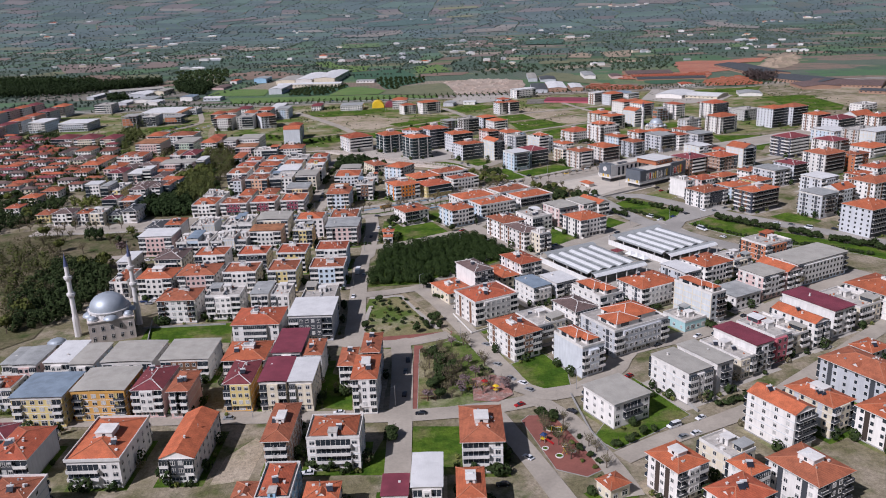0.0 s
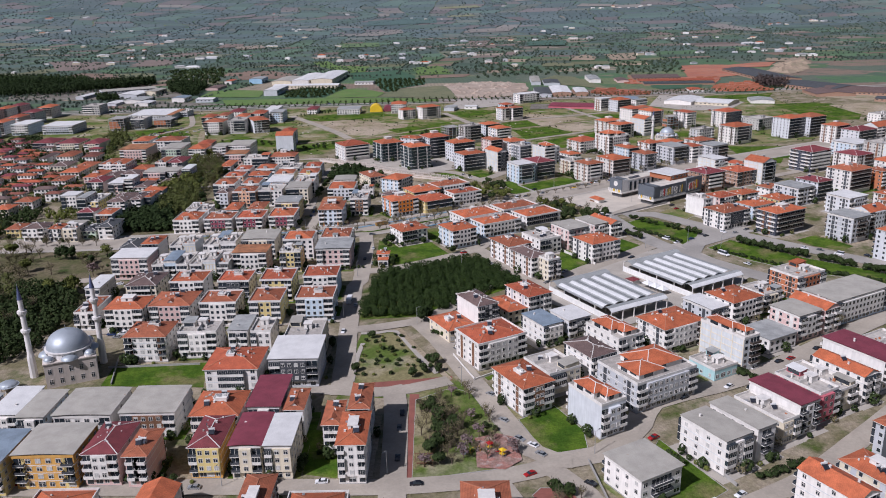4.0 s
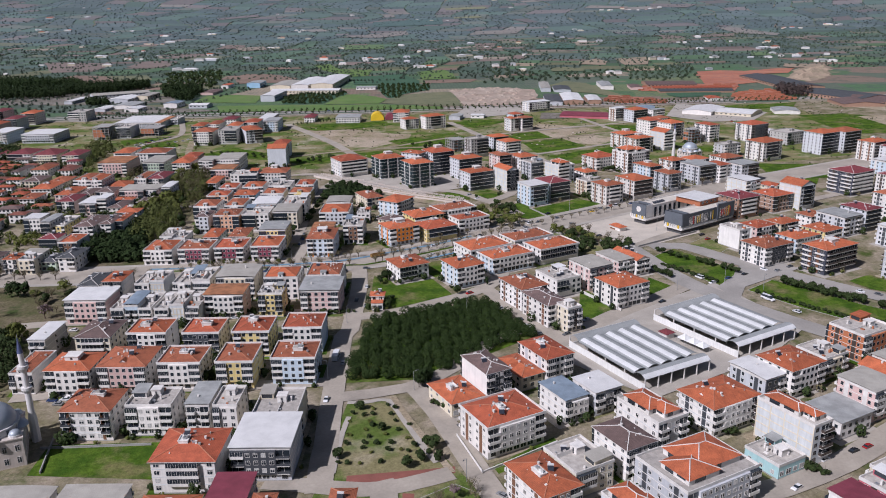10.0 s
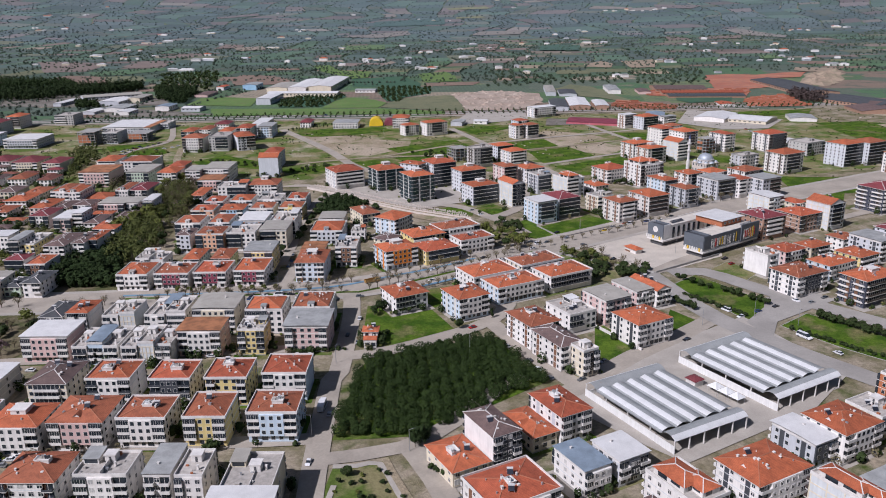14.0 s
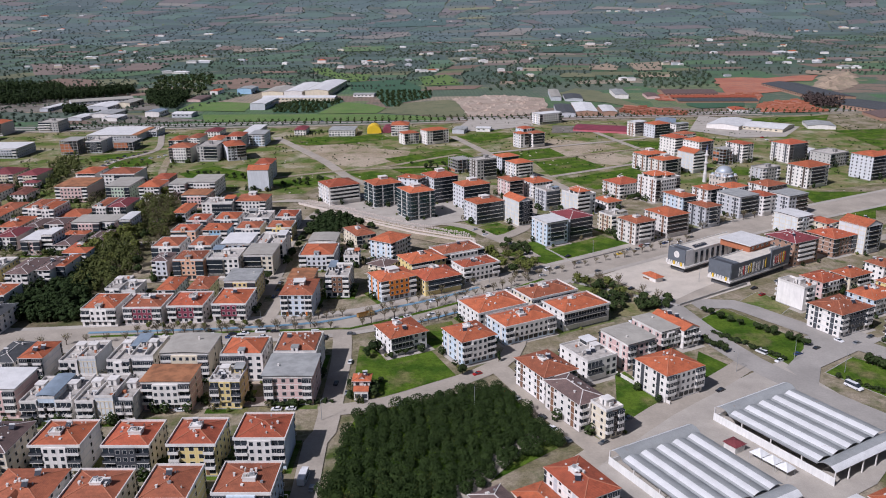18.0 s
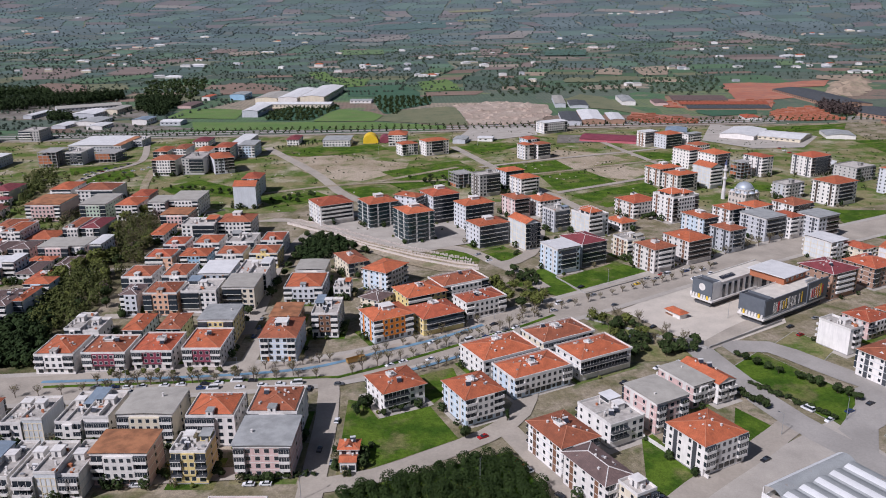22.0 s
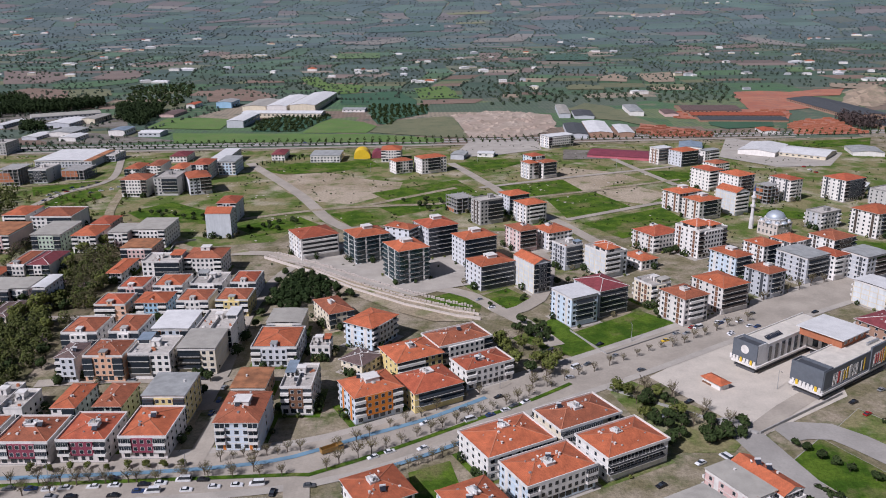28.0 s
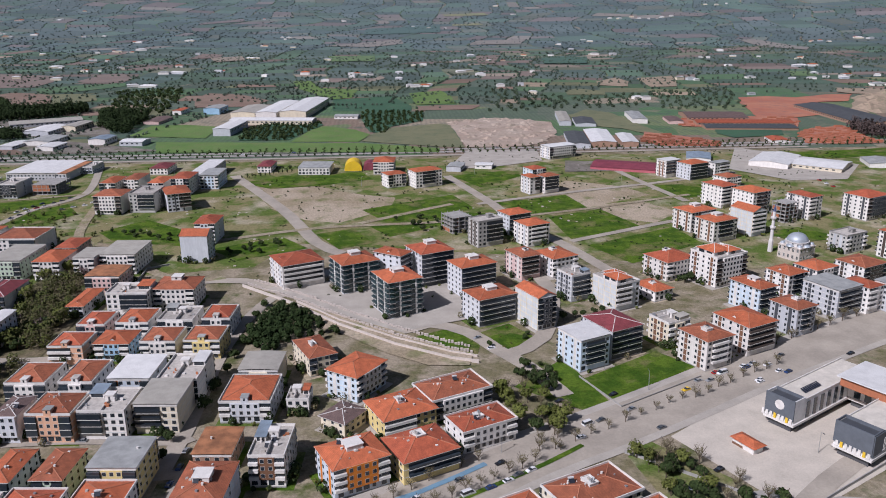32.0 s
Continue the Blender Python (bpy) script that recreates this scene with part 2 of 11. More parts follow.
dry_grass = ground_mix("thin_grass", (0.115, 0.165, 0.035), (0.27, 0.24, 0.12), (0.50, 0.43, 0.32), 0.045, 0.03, 0.95, 0.44, 0.56)
bare = ground_mix("bare_earth", (0.50, 0.415, 0.31), (0.38, 0.31, 0.21), (0.20, 0.21, 0.09), 0.02, 0.06)
yard = ground_mix("town_ground", (0.38, 0.32, 0.235), (0.21, 0.185, 0.105), (0.08, 0.11, 0.025), 0.06, 0.07, 0.95, 0.4, 0.6)
park_floor = ground_mix("park_floor", (0.13, 0.125, 0.06), (0.20, 0.165, 0.105), (0.06, 0.09, 0.025), 0.05, 0.08)
leaf_dark = leafy("olive_leaves", (0.024, 0.040, 0.013), (0.065, 0.095, 0.028))
# orchard green with a little haze painted in, paler and greyer
leaf_hazed = leafy("hazed_orchard_leaves", (0.075, 0.105, 0.078), (0.125, 0.165, 0.115), 0.05)
leaf_scrub = leafy("olive_scrub", (0.062, 0.092, 0.055), (0.105, 0.140, 0.080), 0.3)
# farther copy of the orchard leaves, more blue-grey haze in its colour
leaf_hazier = leafy("hazier_orchard_leaves", (0.090, 0.125, 0.125), (0.135, 0.170, 0.165), 0.05)
leaf_grove = leafy("grove_leaves", (0.020, 0.038, 0.009), (0.050, 0.080, 0.020), 0.35)
leaf_pine = leafy("pine_needles", (0.016, 0.032, 0.010), (0.045, 0.070, 0.020))
leaf_fresh = leafy("spring_leaves", (0.085, 0.105, 0.022), (0.20, 0.215, 0.055))
leaf_bare = leafy("budding_twigs", (0.15, 0.125, 0.07), (0.29, 0.255, 0.135))
leaf_brown = leafy("brown_winter_twigs", (0.075, 0.055, 0.050), (0.12, 0.09, 0.08))
leaf_stream = leafy("stream_leaves", (0.062, 0.083, 0.022), (0.163, 0.176, 0.052))
leaf_park = leafy("park_twigs", (0.085, 0.080, 0.036), (0.155, 0.140, 0.066))
leaf_bloom = leafy("pink_blossom", (0.20, 0.14, 0.13), (0.36, 0.27, 0.27))
bark = plain("bark", (0.13, 0.095, 0.065), 0.95, 0.2)


# ---- builders ----
class Mesh:
    """Collects boxes and faces, with material slots, and makes one mesh."""

    def __init__(self):
        self.v, self.f, self.m = [], [], []

    def face(self, pts, mat=0):
        n = len(self.v)
        self.v += [tuple(p) for p in pts]
        self.f.append(tuple(range(n, n + len(pts))))
        self.m.append(mat)

    def box(self, x0, x1, y0, y1, z0, z1, mat=0, bottom=True):
        n = len(self.v)
        self.v += [(x, y, z) for z in (z0, z1) for x, y in ((x0, y0), (x1, y0), (x1, y1), (x0, y1))]
        fs = [(4, 5, 6, 7), (0, 1, 5, 4), (1, 2, 6, 5), (2, 3, 7, 6), (3, 0, 4, 7)] + ([(3, 2, 1, 0)] if bottom else [])
        self.f += [tuple(n + i for i in q) for q in fs]
        self.m += [mat] * len(fs)
        return self

    def beam(self, a, b, r, mat=0):
        """A square bar from a to b."""
        a, b = Vector(a), Vector(b)
        d = (b - a).normalized()
        s = d.cross(Vector((0, 0, 1)) if abs(d.z) < 0.95 else Vector((1, 0, 0))).normalized() * r
        u = s.cross(d).normalized() * r
        n = len(self.v)
        self.v += [tuple(p + s * i + u * j) for p in (a, b) for i, j in ((-1, -1), (1, -1), (1, 1), (-1, 1))]
        fs = [(0, 1, 2, 3), (7, 6, 5, 4), (0, 4, 5, 1), (1, 5, 6, 2), (2, 6, 7, 3), (3, 7, 4, 0)]
        self.f += [tuple(n + i for i in q) for q in fs]
        self.m += [mat] * 6
        return self

    def tube(self, x, y, z0, z1, r0, r1, n=8, mat=0, cap=True):
        k = len(self.v)
        for z, r in ((z0, r0), (z1, r1)):
            self.v += [(x + r * math.cos(6.2832 * i / n), y + r * math.sin(6.2832 * i / n), z) for i in range(n)]
        self.f += [(k + i, k + (i + 1) % n, k + n + (i + 1) % n, k + n + i) for i in range(n)]
        self.m += [mat] * n
        if cap:
            self.f.append(tuple(k + n + i for i in range(n)))
            self.m.append(mat)
        return self

    def data(self, name, mats):
        me = bpy.data.meshes.new(name)
        me.from_pydata(self.v, [], self.f)
        for mt in mats if isinstance(mats, (list, tuple)) else [mats]:
            me.materials.append(mt)
        me.polygons.foreach_set("material_index", self.m)
        me.update()
        return me


def part(name, mesh, mats, parent, label="", at=None, turn=0.0):
    """Links a Mesh (or mesh data already made) as one object under a thing."""
    me = mesh.data(name, mats) if isinstance(mesh, Mesh) else mesh
    if "dome" in name:
        me.polygons.foreach_set("use_smooth", [True] * len(me.polygons))
    ob = new(name, me)
    ob.parent = parent
    if at:
        ob.location = at
        ob.rotation_euler = (0, 0, turn)
    if label:
        ob["label"] = label
    return ob


def thing(name, x, y, yaw=0.0, z=0.0, **tags):
    ob = new(name)
    ob.empty_display_size = 1
    ob.location = (x, y, z)
    ob.rotation_euler = (0, 0, radians(yaw))
    return tagged(ob, **tags)


KEPT = {}


def kept(key, make):
    if key not in KEPT:
        KEPT[key] = make()
    return KEPT[key]


def window_data(w, h, frame_mat=None, drawn=0.0):
    """A framed window, its face towards -y, centred on the wall's face."""
    def make():
        m = Mesh()
        k = 0.1
        rings = ((w / 2 + k, h / 2 + k, 0.02), (w / 2 + k, h / 2 + k, -0.1), (w / 2, h / 2, -0.1), (w / 2, h / 2, -0.03))
        m.v = [(sx * p, y, sz * q) for p, q, y in rings for sx, sz in ((-1, -1), (1, -1), (1, 1), (-1, 1))]
        m.f = [(4 * r + i, 4 * r + (i + 1) % 4, 4 * r + 4 + (i + 1) % 4, 4 * r + 4 + i) for r in range(3) for i in range(4)] + [(12, 13, 14, 15)]
        m.m = [0] * 12 + [1]
        m.box(-0.05, 0.05, -0.07, -0.02, -h / 2, h / 2, 0)
        if drawn:
            m.box(-w / 2, w / 2, -0.055, -0.02, h / 2 - h * drawn, h / 2, 2)
        else:
            m.box(-w / 2, w / 2, -0.06, -0.02, h * 0.2, h * 0.2 + 0.07, 0)
        return m.data("window", [frame_mat or trim, glass, blind])
    return kept(("window", round(w, 1), round(h, 1), frame_mat.name if frame_mat else "", drawn), make)


def balcony_data(w, dep, kind):
    """Slab with a parapet or rail, the deep opening behind it, out towards -y; z 0 is the slab's underside."""
    def make():
        m = Mesh()
        m.box(-w / 2, w / 2, -dep, 0.02, 0, 0.22, 0)
        if kind in ("solid", "glazed", "dark"):
            m.box(-w / 2, w / 2, -dep, -dep + 0.14, 0.22, 1.15, 3 if kind == "dark" else 0)
            m.box(-w / 2, -w / 2 + 0.14, -dep + 0.14, 0.02, 0.22, 1.15, 3 if kind == "dark" else 0)
            m.box(w / 2 - 0.14, w / 2, -dep + 0.14, 0.02, 0.22, 1.15, 3 if kind == "dark" else 0)
        else:
            m.box(-w / 2, w / 2, -dep, -dep + 0.06, 0.30, 1.1, 1)
            m.box(-w / 2, -w / 2 + 0.06, -dep + 0.06, 0.02, 0.30, 1.1, 1)
            m.box(w / 2 - 0.06, w / 2, -dep + 0.06, 0.02, 0.30, 1.1, 1)
        m.box(-w / 2 + 0.1, w / 2 - 0.1, -0.06, 0.02, 0.22, 2.6, 2)
        if kind == "glazed":
            m.box(-w / 2 + 0.04, w / 2 - 0.04, -dep + 0.04, -0.06, 1.15, 2.68, 2)
            k = max(2, round(w / 0.9))
            for i in range(k + 1):
                u = -w / 2 + 0.06 + (w - 0.12) * i / k
                m.box(u - 0.035, u + 0.035, -dep + 0.01, -dep + 0.05, 1.15, 2.68, 0)
        for i in range(1, max(2, int(w / 1.6))):
            u = -w / 2 + w * i / max(2, int(w / 1.6))
            m.box(u - 0.05, u + 0.05, -0.1, 0.02, 0.22, 2.6, 0)
        return m.data("balcony", [trim, anthracite, glass, dark_panel])
    return kept(("balcony", round(w, 1), round(dep, 1), kind), make)


def hip(m, w, d, z, over, rise, mat=0, thick=0.18):
    """A hipped roof over w x d, eaves at z, and the lines of its ridge and hips."""
    a, b = w / 2 + over, d / 2 + over
    h = min(a, b) * rise
    if a >= b:
        r0, r1 = (-(a - b), 0, z + h), (a - b, 0, z + h)
    else:
        r0, r1 = (0, -(b - a), z + h), (0, b - a, z + h)
    c = [(-a, -b, z), (a, -b, z), (a, b, z), (-a, b, z)]
    if a >= b:
        m.face([c[0], c[1], r1, r0], mat), m.face([c[1], c[2], r1], mat), m.face([c[2], c[3], r0, r1], mat), m.face([c[3], c[0], r0], mat)
        hips = [(c[0], r0), (c[3], r0), (c[1], r1), (c[2], r1), (r0, r1)]
    else:
        m.face([c[0], c[1], r0], mat), m.face([c[1], c[2], r1, r0], mat), m.face([c[2], c[3], r1], mat), m.face([c[3], c[0], r0, r1], mat)
        hips = [(c[0], r0), (c[1], r0), (c[2], r1), (c[3], r1), (r0, r1)]
    return h, hips


def chimney_data():
    def make():
        m = Mesh()
        m.box(-0.3, 0.3, -0.3, 0.3, -0.8, 0.75, 0)
        m.box(-0.38, 0.38, -0.38, 0.38, 0.75, 0.87, 0)
        return m.data("chimney", [trim])
    return kept("chimney", make)


def heater_data():
    def make():
        m = Mesh()
        m.box(-1.0, 1.0, 0.45, 0.95, 1.0, 1.5, 0)
        m.face([(-0.95, -1.0, 0.15), (0.95, -1.0, 0.15), (0.95, 0.5, 1.05), (-0.95, 0.5, 1.05)], 1)
        for x in (-0.9, 0.9):
            m.beam((x, -1.0, -0.3), (x, -1.0, 0.15), 0.04, 2)
            m.beam((x, 0.7, -0.3), (x, 0.7, 1.0), 0.04, 2)
        return m.data("solar_water_heater", [tank_white, solar, steel])
    return kept("heater", make)


def dish_data():
    def make():
        m = Mesh()
        m.tube(0, 0, -0.3, 0.7, 0.04, 0.04, 5)
        ring = [(0.5 * math.cos(i * 0.785), -0.12, 0.9 + 0.5 * math.sin(i * 0.785)) for i in range(8)]
        for i in range(8):
            m.face([ring[i], ring[(i + 1) % 8], (0, 0.08, 0.9)])
        return m.data("satellite_dish", [trim])
    return kept("dish", make)


HOUSES, WAYS = [], []
STOREY = 2.9


def house(x, y, yaw, w, d, n, roof, wall, near=2):
    """An apartment house: n storeys, w along its own x, d along its own y. near: 2 every window apart, 1 windows joined by face, 0 plainer."""
    kind, _, extra = roof.partition("+")
    H = n * STOREY + 0.6
    R = random.Random(int(x * 31 + y * 17))
    roof_word = {"orange": "orange hipped tile roof", "gable": "orange gabled tile roof", "part": "part-tiled roof terrace", "flat": "flat roof terrace"}.get(kind)
    roof_word = roof_word or (kind[6:] + " sheet-metal roof" if kind.startswith("sheet") else kind + " hipped tile roof")
    storeys = {1: "one", 2: "two", 3: "three", 4: "four", 5: "five", 6: "six", 7: "seven", 8: "eight"}[max(1, min(8, round(n)))]
    ob = thing("apartment_building" if n > 2 else "house", x, y, yaw, label=f"{storeys}-storey {WALL_WORDS[wall]} {'apartment building' if n > 2 else 'house'} with {roof_word}", category="building" if n > 2 else "house")
    wm = WALLS[wall]
    a, b = w / 2, d / 2
    HOUSES.append((x, y, radians(yaw), a, b))
    main_right = yaw < -30 or yaw > 140
    if wall == "X":
        skeleton_frame(ob, a, b, H, int(n), R)
        return ob
    # walls, with a plinth and slab bands
    m = Mesh().box(-a, a, -b, b, 0, H, 0, False)
    m.box(-a - 0.04, a + 0.04, -b - 0.04, b + 0.04, 0, 0.5, 1, False)
    part("wall", m, [wm, concrete], ob)
    if wall == "Z":
        # white balcony fronts round the dark walls, broken at the corners
        for r in range(1, int(n)):
            z = 0.1 + r * STOREY
            m = Mesh()
            for u0, u1 in ((-a * 0.94, -a * 0.2), (a * 0.12, a * 0.94)):
                m.box(u0, u1, -b - 0.95, -b, z, z + 0.2), m.box(u0, u1, -b - 0.95, -b - 0.83, z + 0.2, z + 1.0)
                m.box(u0, u1, b, b + 0.95, z, z + 0.2), m.box(u0, u1, b + 0.83, b + 0.95, z + 0.2, z + 1.0)
            for v0, v1 in ((-b * 0.95, -b * 0.25), (-b * 0.05, b * 0.95)):
                m.box(a, a + 0.95, v0, v1, z, z + 0.2), m.box(a + 0.83, a + 0.95, v0, v1, z + 0.2, z + 1.0)
                m.box(-a - 0.95, -a, v0, v1, z, z + 0.2), m.box(-a - 0.95, -a - 0.83, v0, v1, z + 0.2, z + 1.0)
            part("balcony", m, trim, ob, "white balcony fronts of one storey")
    elif near and n >= 3 and R.random() < 0.7 and wall not in "JQVF":
        m = Mesh()
        for r in range(1, int(n)):
            z = 0.42 + r * STOREY
            for x0, x1, y0, y1 in ((-a - 0.07, a + 0.07, -b - 0.07, -b), (-a - 0.07, a + 0.07, b, b + 0.07), (-a - 0.07, -a, -b, b), (a, a + 0.07, -b, b)):
                m.box(x0, x1, y0, y1, z, z + 0.24)
        tagged(part("floor_band", m, trim if wall not in "WQ" else WALLS["F"], ob), kind="stuff")
    # roof
    rm = ROOFS.get(kind)
    top = H
    if kind == "orange":
        rm = ROOFS[R.choice(("orange", "orange", "orange", "aged", "brick_red") if main_right else ("orange", "orange", "aged", "aged", "brick_red"))]
        if n <= 2 and near == 0:
            rm = ROOFS[R.choice(("aged", "brick_red", "old"))]
        if not extra and not main_right and n >= 3 and near and min(a, b) > 4.5 and R.random() < 0.5:
            extra = "s"
    if kind in ("orange", "maroon", "brown", "slate"):
        m = Mesh()
        if extra == "s":
            # a terrace all round a set-back roof, with the stair tower in front
            for box in ((-a - 0.12, a + 0.12, -b - 0.12, -b + 0.14), (-a - 0.12, a + 0.12, b - 0.14, b + 0.12), (-a - 0.12, -a + 0.14, -b + 0.14, b - 0.14), (a - 0.14, a + 0.12, -b + 0.14, b - 0.14)):
                m.box(*box, H - 0.1, H + 0.85, 0)
            part("parapet", m, trim, ob)
            part("terrace", Mesh().box(-a + 0.1, a - 0.1, -b + 0.1, b - 0.1, H, H + 0.03), terrace, ob)
            part("attic_wall", Mesh().box(-a + 1.2, a - 1.2, -b + 1.5, b - 1.3, H + 0.02, H + 0.75, 0, False), wm, ob)
            tw = R.uniform(1.1, 1.6)
            m = Mesh().box(-tw, tw, -b - 0.2, -b + 3.2, H - 0.1, H + 2.35, 0)
            m.box(-tw - 0.2, tw + 0.2, -b - 0.4, -b + 3.4, H + 2.35, H + 2.5, 1)
            m.box(-0.35, 0.35, -b - 0.24, -b - 0.2, H + 0.9, H + 2.0, 2)
            part("stair_tower", m, [wm, R.choice((trim, ROOFS["sheet_grey"], terrace)), glass], ob)
            over = -0.85
        elif "p" in extra:
            m.box(-a - 0.5, a + 0.5, -b - 0.5, -b - 0.2, H - 0.3, H + 0.75, 0), m.box(-a - 0.5, a + 0.5, b + 0.2, b + 0.5, H - 0.3, H + 0.75, 0)
            m.box(-a - 0.5, -a - 0.2, -b - 0.2, b + 0.2, H - 0.3, H + 0.75, 0), m.box(a + 0.2, a + 0.5, -b - 0.2, b + 0.2, H - 0.3, H + 0.75, 0)
            part("parapet", m, trim, ob)
            over = 0.2
        else:
            over = R.choice((0.5, 0.7, 0.9))
            m.box(-a - over, a + over, -b - over, b + over, H - 0.22, H - 0.004, 0)
            if near or n > 2:
                part("eave", m, trim, ob)
        m = Mesh()
        rise = R.uniform(0.24, 0.32)
        h, hips = hip(m, w, d, H + (0.76 if extra == "s" else 0.02), over, rise)
        rf = part("roof", m, rm, ob)
        if near:
            m = Mesh()
            for p, q in hips:
                m.beam(p, q, 0.13)
            part("ridge_cap", m, kept("pale_ridge", lambda: plain("pale_ridge_tiles", (0.55, 0.22, 0.12), 0.8, 0.3)) if kind == "orange" else trim, rf)
        top = H + h * 0.55
        if "b" in extra:
            bw, bd = min(w * 0.34, 5.5), min(d * 0.32, 6.0)
            m = Mesh().box(-bw / 2, bw / 2, -bd / 2, bd / 2, H, H + h + 1.0, 0)
            m.box(-bw / 2 - 0.25, bw / 2 + 0.25, -bd / 2 - 0.25, bd / 2 + 0.25, H + h + 1.0, H + h + 1.2, 0)
            m.box(-0.5, 0.5, -bd / 2 - 0.03, -bd / 2, H + h * 0.9, H + h + 0.75, 1)
            part("roof_house", m, [trim, glass], ob)
        elif near and kind == "orange" and extra in ("", "p") and min(a, b) > 6 and R.random() < 0.7:
            roof_well(ob, a, b, H, h, R)
        elif near and R.random() < 0.75 and kind == "orange" and not extra:
            # a small dormer in the front slope
            dw = 1.5
            zz, yy = H + h * 0.25, -b * 0.78
            m = Mesh()
            for sx in (-1, 1):
                m.face([(0, yy - 0.3, zz + 1.5), (sx * dw, yy - 0.3, zz + 0.2), (sx * dw, yy + 2.6, zz + 0.5), (0, yy + 3.2, zz + 1.5)][::sx])
            m.face([(-dw + 0.1, yy, zz + 0.2), (dw - 0.1, yy, zz + 0.2), (0, yy, zz + 1.4)], 1)
            part("dormer", m, [rm, trim], ob)
    elif kind == "gable":
        m = Mesh()
        along_x = w >= d
        h = min(a, b) * 0.45
        o = 0.35
        A, B = a + o, b + o
        if along_x:
            m.face([(-A, -B, H), (A, -B, H), (A, 0, H + h), (-A, 0, H + h)]), m.face([(A, B, H), (-A, B, H), (-A, 0, H + h), (A, 0, H + h)])
            ends = [[(sx * a, -b, H - 0.01), (sx * a, b, H - 0.01), (sx * a, 0, H + h - 0.15)] for sx in (-1, 1)]
        else:
            m.face([(-A, B, H), (-A, -B, H), (0, -B, H + h), (0, B, H + h)]), m.face([(A, -B, H), (A, B, H), (0, B, H + h), (0, -B, H + h)])
            ends = [[(-a, sy * b, H - 0.01), (a, sy * b, H - 0.01), (0, sy * b, H + h - 0.15)] for sy in (-1, 1)]
        rf = part("roof", m, rm, ob)
        for e in ends:
            m = Mesh()
            m.face(e)
            part("gable_wall", m, wm, ob)
        m = Mesh().box(-a - 0.25, a + 0.25, -b - 0.25, b + 0.25, H - 0.2, H - 0.01)
        part("eave", m, trim, ob)
        top = H + h * 0.5
    elif kind.startswith("sheet"):
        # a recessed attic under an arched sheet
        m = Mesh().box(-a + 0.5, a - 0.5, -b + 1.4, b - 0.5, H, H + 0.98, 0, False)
        # above two storeys the attic wall is coloured as shade under the roof
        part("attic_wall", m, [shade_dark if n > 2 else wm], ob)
        m = Mesh()
        o, N = R.uniform(0.45, 0.8), 8
        up = R.choice((0.06, 0.1, 0.14, 0.4))
        prof = [(-a - o + (2 * a + 2 * o) * i / N, H + 1.15 + up * (1 - (2 * i / N - 1) ** 2)) for i in range(N + 1)]
        for (x0, z0), (x1, z1) in zip(prof, prof[1:]):
            m.face([(x0, -b - o, z0), (x1, -b - o, z1), (x1, b + o, z1), (x0, b + o, z0)])
            m.face([(x0, -b - o, z0 - 0.12), (x0, b + o, z0 - 0.12), (x1, b + o, z1 - 0.12), (x1, -b - o, z1 - 0.12)])
            m.face([(x0, -b - o, z0 - 0.12), (x1, -b - o, z1 - 0.12), (x1, -b - o, z1), (x0, -b - o, z0)])
            m.face([(x1, b + o, z1 - 0.12), (x0, b + o, z0 - 0.12), (x0, b + o, z0), (x1, b + o, z1)])
        for s, (x0, z0) in ((-1, prof[0]), (1, prof[-1])):
            m.face([(x0, -b - o, z0 - 0.12), (x0, b + o, z0 - 0.12), (x0, b + o, z0), (x0, -b - o, z0)])
        part("roof", m, rm, ob)
        m = Mesh().box(-a - 0.15, a + 0.15, -b - 0.15, -b, H - 0.2, H + 0.75, 0)
        m.box(a, a + 0.15, -b, b, H - 0.2, H + 0.5, 0), m.box(-a - 0.15, -a, -b, b, H - 0.2, H + 0.5, 0), m.box(-a - 0.15, a + 0.15, b, b + 0.15, H - 0.2, H + 0.5, 0)
        part("parapet", m, trim if wall != "A" else wm, ob)
        if near:
            m = Mesh()
            for px in (-a + 0.3, -a * 0.33, a * 0.33, a - 0.3):
                m.box(px - 0.1, px + 0.1, -b + 0.05, -b + 0.25, H + 0.5, H + 1.05 + up * (1 - (px / (a + o)) ** 2), 0)
            part("post", m, trim, ob)
        top = H + 0.9 + up * 0.7
    else:  # flat or part
        m = Mesh().box(-a, a, -b, b, H - 0.05, H + 0.012, 0, False)
        part("roof", m, terrace, ob)
        m = Mesh()
        m.box(-a - 0.12, a + 0.12, -b - 0.12, -b + 0.14, H - 0.1, H + 0.95, 0), m.box(-a - 0.12, a + 0.12, b - 0.14, b + 0.12, H - 0.1, H + 0.95, 0)
        m.box(-a - 0.12, -a + 0.14, -b + 0.14, b - 0.14, H - 0.1, H + 0.95, 0), m.box(a - 0.14, a + 0.12, -b + 0.14, b - 0.14, H - 0.1, H + 0.95, 0)
        part("parapet", m, trim if wall not in "KX" else concrete, ob)
        bx, by = (R.uniform(-0.3, 0.3) * a, R.uniform(0.0, 0.4) * b)
        if kind == "part":
            twin_roof(ob, a, b, H, R)
        else:
            m = Mesh().box(bx - 1.7, bx + 1.7, by - 1.5, by + 2.0, H, H + 2.5, 0)
            m.box(bx - 1.95, bx + 1.95, by - 1.75, by + 2.25, H + 2.5, H + 2.7, 0)
            m.box(bx - 0.4, bx + 0.4, by - 1.54, by - 1.5, H + 0.05, H + 2.0, 1)
            part("stair_house", m, [trim if wall not in "KX" else concrete, shade_dark], ob)
